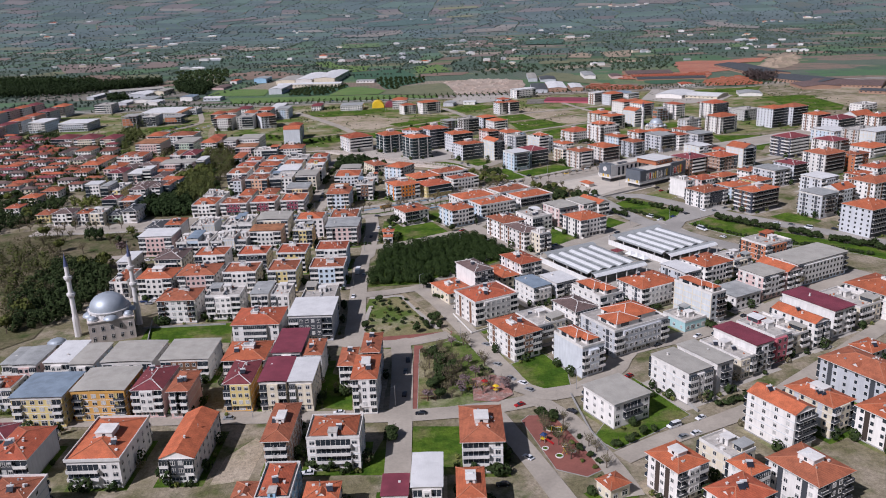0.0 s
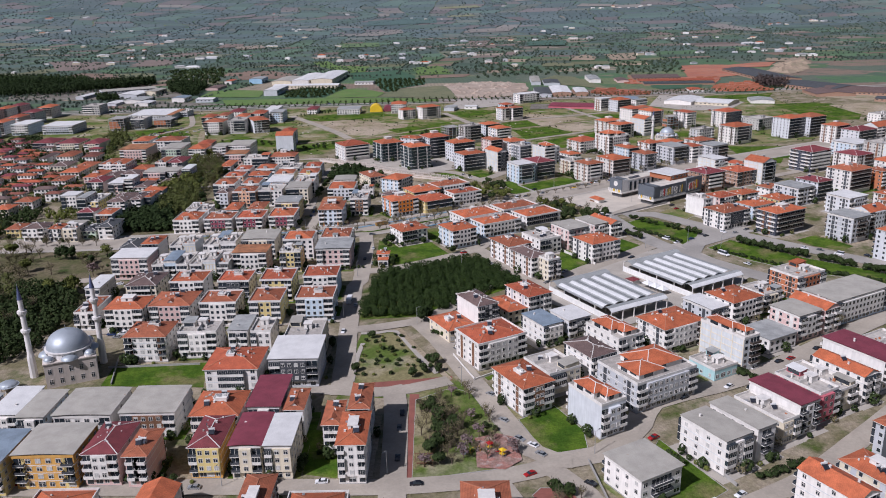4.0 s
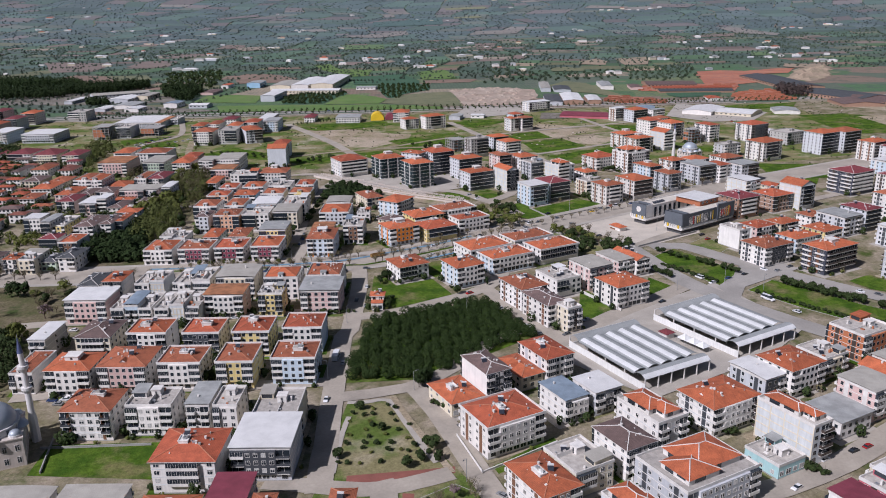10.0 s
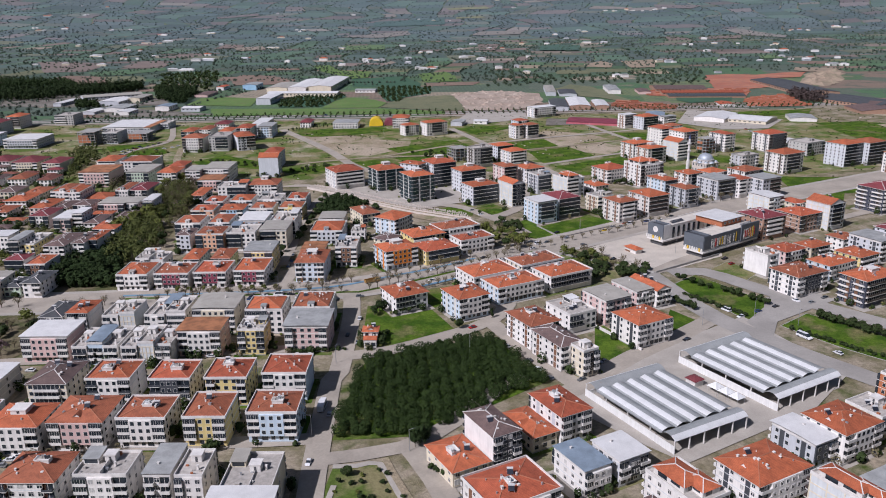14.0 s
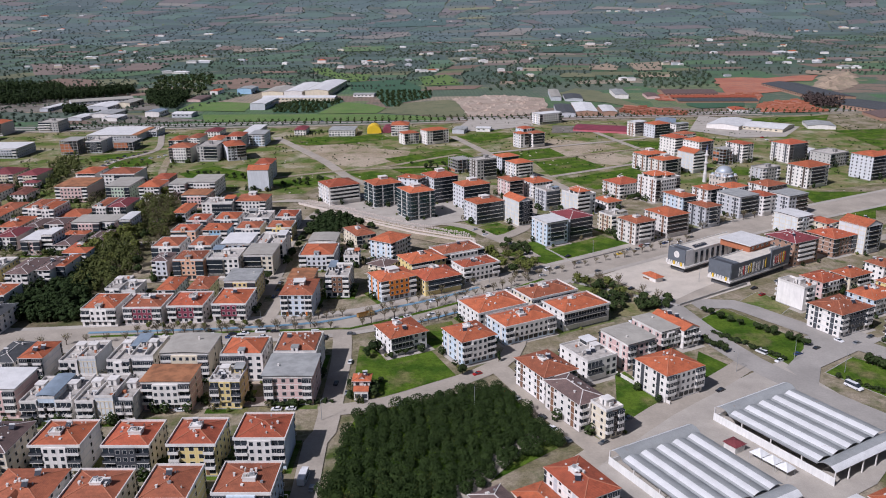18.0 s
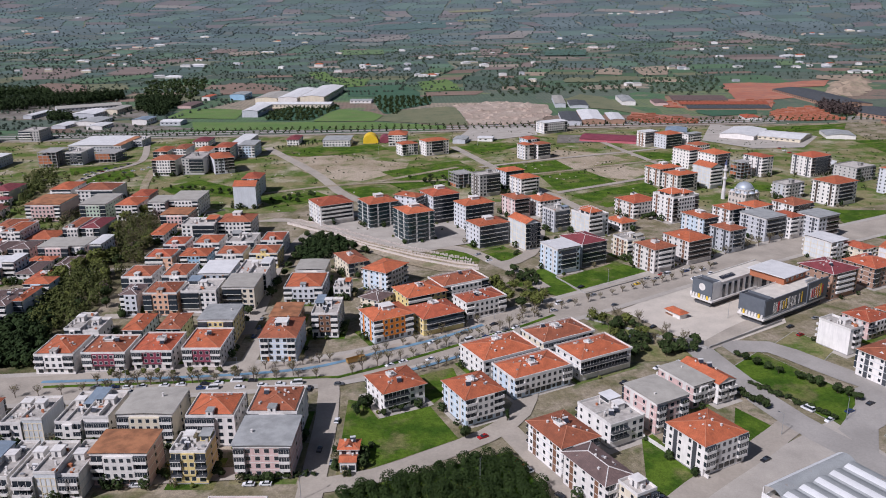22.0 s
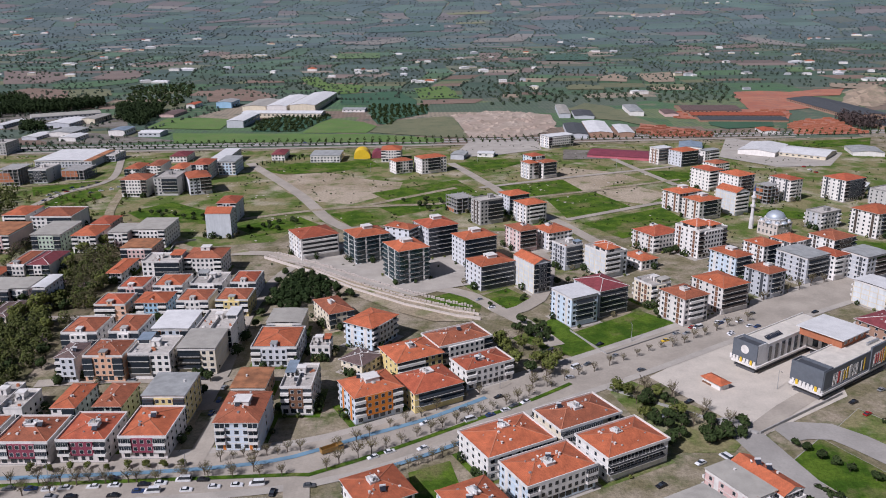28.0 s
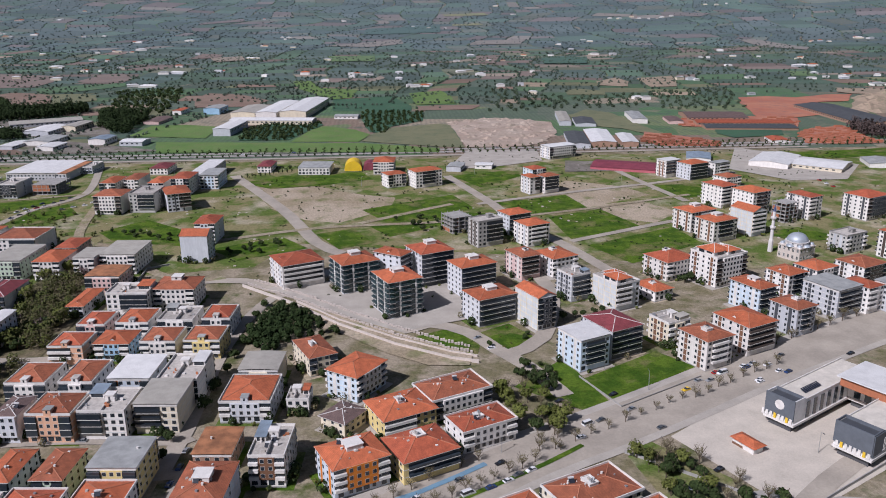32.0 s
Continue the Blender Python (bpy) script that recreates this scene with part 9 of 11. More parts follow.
for at in [(40.1, 325.2), (42.2, 304.7), (46.0, 291.0), (49.9, 286.5), (51.5, 280.5), (64.1, 261.6)]:
    car('car', *at, -50)
for at in [(45.7, 268.9), (93.1, 286.4), (114.3, 313.5), (109.0, 250.5), (98.4, 239.0), (103.5, 240.6)]:
    car('car', *at, 24)
for at in [(97.6, 246.4)]:
    car('van', *at, 24)
for at in [(42.4, 232.9)]:
    car('car', *at, -50)
for at in [(41.2, 367.8), (31.0, 369.0)]:
    car('car', *at, -60)
for at in [(114.5, 315.6), (165.2, 339.4), (171.5, 341.6), (152.7, 338.9), (152.5, 335.2), (135.1, 320.3), (187.5, 349.8), (236.5, 424.7)]:
    car('car', *at, 26)
for at in [(58.9, 488.6), (61.3, 484.4), (69.1, 468.5), (71.3, 459.9), (75.1, 451.0)]:
    car('car', *at, -62)
for at in [(87.9, 448.2), (101.4, 464.2), (145.7, 483.5), (48.0, 507.2)]:
    car('car', *at, 26)
for at in [(207.3, 463.2), (219.6, 526.2)]:
    car('car', *at, -65)
for at in [(178.4, 517.2)]:
    car('van', *at, -65)
for at in [(201.0, 481.5)]:
    car('bus', *at, -65)
for at in [(226.3, 523.0), (236.2, 528.8)]:
    car('car', *at, 26)
for at in [(-149.5, 478.6), (-131.6, 405.7), (-126.7, 406.0), (-128.1, 402.3), (-124.5, 408.2), (-107.8, 485.5), (-80.0, 487.8), (-118.0, 409.6)]:
    car('car', *at, -4)
for at in [(-7.4, 524.0), (-20.9, 395.1), (-15.9, 428.4)]:
    car('car', *at, 82)
for at in [(-18.6, 434.9)]:
    car('van', *at, 84)
for at in [(-107.9, 641.7), (-94.1, 641.8), (-62.6, 640.4), (-60.0, 682.5)]:
    car('car', *at, -4)
for at in [(-51.7, 619.9), (-52.7, 609.4), (-51.9, 631.4)]:
    car('car', *at, 80)
for at in [(69.7, 726.2), (75.2, 713.5), (121.0, 662.0), (96.8, 658.0)]:
    car('car', *at, 26)
for at in [(-268.2, 986.5), (-266.0, 996.5), (-263.7, 1006.9), (-261.3, 1017.5), (-257.3, 1024.6), (-254.0, 1033.8), (-249.8, 1041.2), (-246.3, 1050.9), (-272.1, 1005.9), (-269.1, 1014.6), (-266.0, 1023.5), (-262.8, 1032.7)]:
    car('car', *at, 40)
for at in [(-224.9, 1023.3), (-221.1, 1032.5), (-216.6, 1039.9), (-238.8, 1011.7), (-232.3, 1018.4)]:
    car('car', *at, 20)
for at in [(-130.6, 1238.3), (-76.2, 1245.8), (11.2, 1246.7), (151.8, 1252.6), (237.4, 1257.7), (354.9, 1252.3)]:
    car('car', *at, 0)
for at in [(423.6, 1054.3), (422.4, 1040.4), (422.5, 1029.0)]:
    car('car', *at, -65)
for at in [(-101.4, 568.2), (-53.2, 567.9), (21.9, 602.4), (66.9, 620.7), (137.4, 665.0), (184.8, 611.0)]:
    pole(*at)
for at in [(-21.4, 413.2), (-16.1, 473.6), (43.6, 477.1), (159.3, 499.8), (205.0, 495.3), (189.0, 508.2)]:
    pole(*at)
for at in [(-55.4, 273.5), (29.5, 334.2), (-11.2, 278.5), (-1.4, 274.9), (69.9, 278.8)]:
    pole(*at)
for at in [(-191.0, 1093.0), (-173.5, 1115.0), (-130.3, 1123.0), (3.0, 1073.5), (123.8, 686.4), (110.5, 1111.1), (243.4, 1072.6)]:
    pole(*at)
for at in [(14.4, 399.7), (-26.5, 445.0)]:
    pole(*at)
for at in [(-99.6, 486.2), (-94.0, 486.4), (-73.3, 486.0), (-34.8, 483.5), (-29.1, 483.4), (15.1, 482.7)]:
    car('car', *at, -4)
for at in [(-12.4, 503.6), (-7.3, 495.0), (-20.6, 551.9)]:
    car('car', *at, 82)
for at in [(-139.6, 495.5), (-132.8, 495.9), (-119.2, 496.7), (-105.1, 496.5), (-77.0, 497.2)]:
    car('car', *at, -4)
for at in [(4.8, 314.0), (3.4, 303.3), (2.3, 283.5)]:
    car('car', *at, 86)
for at in [(-124.3, 281.9), (-117.9, 281.5), (-87.7, 279.6), (-81.2, 279.1), (-22.9, 272.1)]:
    car('car', *at, -4)
car('car', 153.7, 663.6, 27, 6)
for kind, x, y, paint in (('car', 260.3, 480.9, 3), ('van', 267.5, 472.6, 0), ('car', 281.5, 467.0, 2), ('car', 285.5, 461.8, 1), ('car', 288.0, 456.5, 0), ('car', 253.4, 486.0, 0)):
    car(kind, x, y, -50, paint)
for at in [(172.8, 678.4), (188.9, 682.5), (193.7, 685.9), (199.8, 684.1), (202.3, 677.7), (189.2, 669.8), (162.1, 671.5), (244.5, 692.7)]:
    car('car', *at, 27)
for at in [(182.1, 508.0), (193.7, 514.0), (205.3, 519.3), (129.9, 592.4), (143.3, 602.7)]:
    car('car', *at, 26)


# ---- masses of trees, far farms, walls ----
PLAIN = random.Random(11)
grove = [(-13.8, 409.6), (-5.7, 466.1), (-2.1, 477.2), (56.7, 497.1), (72.6, 448.0), (18.6, 409.6)]
spots = []
for i in range(24):
    for j in range(24):
        p = (-20 + i * 4.6 + PLAIN.uniform(-1.1, 1.1), 404 + j * 4.4 + PLAIN.uniform(-1.1, 1.1))
        if inside(*p, grove):
            spots.append(p)
mass("olive_grove", spots, leaf_grove, 3.1, 4.5, "dense grove of dark green trees", 330, 0.32)
road_trees = [(x + PLAIN.uniform(-1, 1), y + 0.008 * max(x, 0) + PLAIN.uniform(-0.6, 0.6)) for y in (1225.5, 1239.5, 1254.5) for x in range(-430, 640, 9)]
mass("roadside_trees", road_trees, leaf_dark, 1.7, 4.2, "rows of small dark trees along the trunk road", 14, 0.8)


def blocked(x, y, gap, off=4.5):
    for hx, hy, yaw, a, b in HOUSES:
        dx, dy = x - hx, y - hy
        if abs(dx) < 40 and abs(dy) < 40:
            u, v = dx * math.cos(yaw) + dy * math.sin(yaw), dy * math.cos(yaw) - dx * math.sin(yaw)
            if abs(u) < a + gap and abs(v) < b + gap:
                return True
    return any(abs(x - wx) < r + 7 and abs(y - wy) < r + 7 and math.hypot(x - wx, y - wy) < r + gap * 0.6 + off for wx, wy, r in WAYS)


def belt(poly, gap):
    xs, ys = [p[0] for p in poly], [p[1] for p in poly]
    got = []
    x = min(xs)
    while x < max(xs):
        y = min(ys)
        while y < max(ys):
            p = (x + PLAIN.uniform(-0.3, 0.3) * gap, y + PLAIN.uniform(-0.3, 0.3) * gap)
            if inside(*p, poly) and not blocked(*p, 1.5):
                got.append(p)
            y += gap
        x += gap
    return got


mass('pine_belt', belt([(-537.0, 1524.8), (-491.9, 1530.8), (-465.4, 1545.2), (-436.4, 1578.4), (-421.3, 1608.9), (-439.7, 1659.2), (-501.2, 1639.0), (-583.4, 1628.9)], 6.0), leaf_pine, 3.4, 14, 'dark belt of tall pines', 24, 1.5)
mass('pine_belt', belt([(-355.1, 1454.3), (-319.9, 1400.5), (-301.1, 1398.3), (-307.8, 1453.9), (-301.4, 1496.6), (-320.8, 1570.6), (-394.9, 1579.7)], 6.5), leaf_pine, 3.8, 12, 'dark stand of pines beside the works', 24, 1.5)
mass('wood', belt([(-446.8, 1360.5), (-418.3, 1370.4), (-435.4, 1418.6), (-476.3, 1438.0)], 7), leaf_pine, 3.8, 9, 'dark clump of pines among the works', 24, 1.5)
mass('orchard', belt([(-9.3, 1577.6), (81.9, 1559.6), (77.4, 1468.1), (32.6, 1419.0), (24.6, 1365.5), (6.2, 1377.1), (-7.1, 1478.3)], 9), leaf_dark, 2.6, 3.6, 'rows of dark olive trees', 16, 1.2)
mass('orchard', belt([(-157.2, 1415.8), (-140.0, 1455.3), (-67.1, 1474.2), (-57.2, 1445.5), (-81.3, 1368.3), (-91.6, 1329.1), (-151.2, 1331.5)], 7.5), leaf_dark, 2.6, 3.8, 'rows of dark olive trees before the works', 16, 1.2)
mass('poplar_belt', belt([(610.0, 1336.0), (636.3, 1358.1), (649.7, 1293.3), (607.7, 1225.4), (597.3, 1234.6)], 6), leaf_brown, 3.4, 13, 'brown belt of leafless poplars', 24, 1.3)
mass('wood', belt([(211.2, 1873.7), (330.7, 1715.8), (468.7, 1741.3), (438.7, 1583.6), (331.5, 1555.2), (289.7, 1567.3), (179.1, 1534.5)], 20), leaf_scrub, 3.4, 4.6, 'olive trees and scrub beyond the quarry', 14, 1.6)
mass('wood', belt([(492.6, 1784.8), (655.0, 1791.6), (617.2, 1677.6), (572.9, 1552.3), (505.9, 1519.9), (445.1, 1547.7)], 19), leaf_scrub, 3.4, 4.6, 'dark trees beside the brickworks', 14, 1.6)
mass('wood', belt([(-460.9, 1886.1), (-356.4, 1931.8), (-299.5, 1641.5), (-309.5, 1575.5), (-394.5, 1605.5)], 15), leaf_dark, 4.0, 6.0, 'dark garden trees behind the works', 14, 2.0)
mass('pine_belt', belt([(-668.6, 1471.5), (-618.1, 1476.5), (-563.7, 1473.8), (-527.8, 1496.7), (-565.6, 1592.3), (-675.3, 1605.0), (-734.6, 1607.9)], 7), leaf_pine, 3.6, 14, 'dark belt of tall pines behind the works', 22, 1.5)
mass('wood', belt([(-200.9, 473.3), (-192.7, 480.6), (-173.8, 480.7), (-155.8, 433.6), (-158.2, 399.6), (-167.2, 379.6), (-184.0, 372.9), (-206.3, 421.4)], 5.6), leaf_dark, 3.4, 7, 'dense dark trees behind the mosque', 80, 0.7)
mass('wood', belt([(-257.1, 517.4), (-236.3, 548.7), (-220.6, 540.3), (-201.6, 479.0), (-223.9, 447.0)], 10), leaf_park, 3.8, 8, 'leafless brown trees of the park', 110, 0.36)
mass('wood', belt([(-228.1, 455.9), (-202.9, 474.5), (-181.8, 425.5), (-189.2, 373.6)], 10), leaf_park, 3.8, 8, 'leafless brown trees of the wood', 110, 0.36)
mass('wood', belt([(-251.8, 506.1), (-224.9, 512.7), (-201.6, 479.0), (-174.0, 396.3), (-189.2, 373.6)], 13), leaf_stream, 3.6, 7.5, 'olive-green trees of the wood', 120, 0.55)
mass('wood', belt([(-314.1, 638.2), (-287.6, 655.4), (-264.1, 606.9), (-246.5, 560.3), (-273.4, 552.0)], 6.5), leaf_dark, 3.4, 6.5, 'dark trees beside low houses', 60, 0.8)
mass('wood', belt([(-275.1, 633.4), (-270.3, 652.5), (-254.7, 644.8), (-251.8, 626.4), (-269.5, 619.9)], 6), leaf_dark, 3, 5.5, 'dark garden trees behind houses', 60, 0.8)
mass('wood', belt([(-252.2, 632.8), (-254.5, 649.8), (-227.3, 638.5), (-221.5, 621.3)], 7), leaf_fresh, 3, 5.5, 'green garden trees behind houses', 60, 0.7)
mass('wood', belt([(-195.1, 604.3), (-198.9, 665.6), (-186.2, 685.7), (-158.9, 643.6), (-144.0, 574.9), (-169.9, 569.2)], 5.5), leaf_pine, 3.2, 7.5, 'dense dark stand of pines', 40, 1)
mass('wood', belt([(-187.7, 598.9), (-184.1, 630.5), (-166.6, 635.6), (-148.0, 602.9), (-141.5, 574.9), (-175.0, 571.0)], 5.5), leaf_pine, 3.3, 7.5, 'dense dark stand of evergreen trees beside the boulevard', 60, 0.9)
mass('wood', belt([(-172.9, 640.9), (-177.4, 694.8), (-169.8, 719.3), (-150.7, 699.0), (-136.5, 638.2), (-152.3, 611.7)], 7.5), leaf_stream, 4.2, 9.5, 'tall olive-green spring trees along the stream', 130, 0.6)
mass('wood', belt([(-162.5, 693.2), (-170.5, 766.3), (-181.4, 826.4), (-183.1, 884.2), (-167.1, 874.7), (-144.8, 781.7), (-134.8, 697.2)], 9), leaf_park, 4, 10, 'tall budding trees along the stream', 110, 0.46)
mass('wood', belt([(-164.6, 700.6), (-170.5, 766.3), (-178.6, 815.5), (-180.1, 871.6), (-166.4, 858.0), (-147.6, 782.0), (-138.6, 705.1)], 10), leaf_stream, 3.8, 8.5, 'olive-green trees along the stream', 120, 0.58)
mass('pine_belt', belt([(-848.7, 1731.4), (-815.0, 1808.6), (-595.5, 1733.7), (-555.6, 1662.7), (-685.3, 1659.5)], 8), leaf_pine, 3.6, 14, 'long dark belt of tall pines', 18, 1.7)
mass('wood', belt([(-419.3, 926.5), (-425.4, 1004.0), (-395.3, 1004.2), (-379.1, 960.1), (-388.8, 911.9)], 7), leaf_dark, 3.6, 7.5, 'dark trees beside the old quarter', 30, 1.1)
mass('wood', belt([(-301.8, 917.9), (-322.9, 1009.9), (-311.5, 1042.2), (-283.6, 958.3), (-281.8, 891.8)], 8), leaf_stream, 3.8, 8, 'olive-green trees among houses', 60, 0.8)
mass('yard_trees', belt([(-330.0, 1010.0), (-200.0, 1000.0), (-172.0, 870.0), (-180.0, 720.0), (-150.0, 600.0), (-226.0, 585.0), (-262.0, 700.0)], 12), leaf_stream, 2.0, 4.2, 'small dark trees in the yards of the old quarter', 34, 0.6)
mass('wood', belt([(-48.6, 767.3), (-36.1, 776.1), (-11.6, 751.5), (-21.6, 731.3), (-34.0, 716.5), (-43.0, 723.7)], 4.6), leaf_pine, 3, 5.6, 'dense dark green grove beside the street', 80, 0.7)
mass('wood', belt([(-252.9, 883.0), (-247.0, 927.8), (-230.6, 916.6), (-208.9, 856.0), (-221.0, 816.5)], 7), leaf_park, 3.8, 8, 'budding trees among low houses', 80, 0.5)
# ---- fields of the plain ----
def crop(name, one, two, wear):
    """A crop or soil: each field its own tone, drill rows and thin spots."""
    m, nt, b = tree_of(name)
    c = mixed(nt, one, two, ramp(nt, noise_at(nt, 0.02, 5), [(0.35, 0.0), (0.65, 1.0)]))
    c = mixed(nt, c, wear, ramp(nt, noise_at(nt, 0.05, 6, None, 0.75), [(0.48, 0.0), (0.66, 0.85)]))
    geo = nt.nodes.new("ShaderNodeNewGeometry")
    c = mixed(nt, c, ramp(nt, geo.outputs["Random Per Island"], [(0, 0.66), (1, 1.0)]), 1.0, "MULTIPLY")
    nt.links.new(c, b.inputs["Base Color"])
    b.inputs["Roughness"].default_value = 0.95
    bumped(nt, b, noise_at(nt, 0.3, 5), 0.6, 0.8)
    return m


# wheat, orchard and meadow greens lean blue, carrying a touch of haze
TONES = {
    "young_wheat": ((0.062, 0.130, 0.062), (0.085, 0.165, 0.070), (0.12, 0.14, 0.085)),
    "olive_ground": ((0.080, 0.115, 0.085), (0.105, 0.135, 0.095), (0.06, 0.088, 0.066)),
    "dark_meadow": ((0.050, 0.090, 0.062), (0.068, 0.115, 0.076), (0.09, 0.115, 0.08)),
    "ploughed": ((0.20, 0.130, 0.095), (0.25, 0.17, 0.125), (0.16, 0.13, 0.09)),
    "stubble": ((0.36, 0.27, 0.19), (0.29, 0.225, 0.16), (0.20, 0.18, 0.11)),
    "fallow": ((0.145, 0.155, 0.080), (0.185, 0.180, 0.095), (0.10, 0.12, 0.06)),
    "fresh_wheat": ((0.085, 0.165, 0.030), (0.125, 0.205, 0.045), (0.14, 0.17, 0.06)),
    "emerald": ((0.028, 0.088, 0.045), (0.042, 0.115, 0.055), (0.06, 0.10, 0.06)),
    "rapeseed": ((0.33, 0.29, 0.06), (0.28, 0.26, 0.07), (0.15, 0.17, 0.06)),
    "clay": ((0.37, 0.125, 0.075), (0.45, 0.19, 0.11), (0.26, 0.13, 0.10)),
    "quarry": ((0.44, 0.36, 0.29), (0.36, 0.27, 0.21), (0.27, 0.22, 0.16)),
}
HAZE_TINT = (0.132, 0.176, 0.212)  # haze colour mixed into the base colours of far fields


def hazed_crop(name, share):
    """The same crop with haze painted into its colour, paler and greyer."""
    return kept(("distant", name, share), lambda: crop(f"distant_{name}", *(tuple((1 - share) * v + share * h for v, h in zip(c, HAZE_TINT)) for c in TONES[name])))


def crop_of(name, words, share):
    return crop(name, *TONES[name]), words, share


CROPS = {
    "young_wheat": crop_of("young_wheat", "green field of young wheat on the plain", 5),
    "olive_ground": crop_of("olive_ground", "dull green orchard ground on the plain", 6),
    "dark_meadow": crop_of("dark_meadow", "dark green meadow on the plain", 5),
    "ploughed": crop_of("ploughed", "brown ploughed field on the plain", 2),
    "stubble": crop_of("stubble", "pale tan field on the plain", 0.6),
    "fallow": crop_of("fallow", "yellow-green fallow field on the plain", 2),
}
FIELDS = random.Random(29)
plots_of = {k: Mesh() for k in CROPS}
plots_mid = {k: Mesh() for k in CROPS}
plots_far = {k: Mesh() for k in CROPS}
far = []


def warped(x, y):
    """Bends the straight field lines a little, more so farther out."""
    k = min(1.0, (y - 1266) / 500)
    return x + 0.18 * (y - 1266) + k * 170 * noise.noise(Vector((x / 700, y / 420, 1))), y + k * (70 * noise.noise(Vector((x / 380, y / 500, 4))) - 0.05 * x)


def field(x0, x1, y0, y1):
    """Halves a stretch of the plain until it is one field, then lays the field and its trees."""
    w, d = x1 - x0, y1 - y0
    big = 0.8 + (y0 - 1260) / 2600
    if w > 190 * big * FIELDS.uniform(0.6, 1.5) or w > 420 * big:
        c = x0 + w * FIELDS.uniform(0.35, 0.65)
        field(x0, c, y0, y1), field(c, x1, y0, y1)
        return
    if d > 85 * big * FIELDS.uniform(0.6, 1.5):
        c = y0 + d * FIELDS.uniform(0.35, 0.65)
        field(x0, x1, y0, c), field(x0, x1, c, y1)
        return
    if x1 > -230 and x0 < 1000 and y0 < 1585 or x1 > 350 and x0 < 1000 and y0 < 1740 or abs((x0 + x1) / 2 + 0.18 * (y0 - 1266)) > 0.66 * y1 + 160:
        return
    kind = FIELDS.choices(list(CROPS), [v[2] for v in CROPS.values()])[0]
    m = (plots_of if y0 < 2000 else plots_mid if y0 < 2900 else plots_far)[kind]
    kx, ky = max(1, round(w / 130)), max(1, round(d / 80))
    lean = FIELDS.uniform(-0.05, 0.05) * w
    n = len(m.v)
    for j in range(ky + 1):
        for i in range(kx + 1):
            x, y = x0 + 2 + (w - 4) * i / kx + lean * j / ky, y0 + 1.5 + (d - 3) * j / ky
            x, y = warped(x, y)
            m.v.append((x, y, rise_at(x, y) + (0.25 if y < 2400 else 1.0)))
    for j in range(ky):
        for i in range(kx):
            q = n + j * (kx + 1) + i
            m.f.append((q, q + 1, q + kx + 2, q + kx + 1)), m.m.append(0)
    gap = 9 + (y0 - 1260) / 300
    if kind == "olive_ground" or (kind == "dark_meadow" and FIELDS.random() < 0.5):
        y = y0 + 4
        while y < y1 - 3:
            x = x0 + 4
            while x < x1 - 3:
                if FIELDS.random() < 0.62:
                    far.append((x + FIELDS.uniform(-4, 4), y + FIELDS.uniform(-4, 4)))
                x += gap * 1.25
            y += gap * 1.25
    else:
        for edge in range(4):
            if FIELDS.random() < 0.42:
                k = int((w if edge < 2 else d) / (gap * 0.8))
                for i in range(k):
                    if FIELDS.random() < 0.7:
                        t = i / max(1, k)
                        far.append(((x0 + w * t, (y0, y1)[edge]) if edge < 2 else ((x0, x1)[edge - 2], y0 + d * t)))
        for _ in range(FIELDS.choice((0, 0, 1, 4))):
            far.append((FIELDS.uniform(x0, x1), FIELDS.uniform(y0, y1)))


field(-3300, 2500, 1266, 4900)
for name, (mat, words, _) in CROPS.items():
    # the number is the share of haze painted into each crop colour
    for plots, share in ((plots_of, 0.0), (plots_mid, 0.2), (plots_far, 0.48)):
        tagged(new("field", plots[name].data("field", mat if not share else hazed_crop(name, share))), label=words if not share else "distant " + words, category="field", kind="stuff")
far = [warped(*p) for p in far]
mass("far_trees", [p for i, p in enumerate(far) if p[1] < 2200 and i % 4], leaf_hazed, 2.3, 3.9, "orchards and hedgerow trees over the plain", 9, 1.5, base=rise_at)
mass("far_trees", [p for i, p in enumerate(far) if 2200 <= p[1] < 2900 and i % 3], leaf_hazed, 3.2, 4.6, "distant orchards and hedgerow trees over the plain", 6, 2.3, base=rise_at)
mass("far_trees", [p for p in far if p[1] >= 2900][::2], leaf_hazier, 3.4, 4.6, "hazy orchards and hedgerows far out on the plain", 5, 2.4, base=rise_at)

# ---- parcels that stand out on the plain ----
CROP_LOOKS = {k: v[0] for k, v in CROPS.items()}
PARCELS = [0]


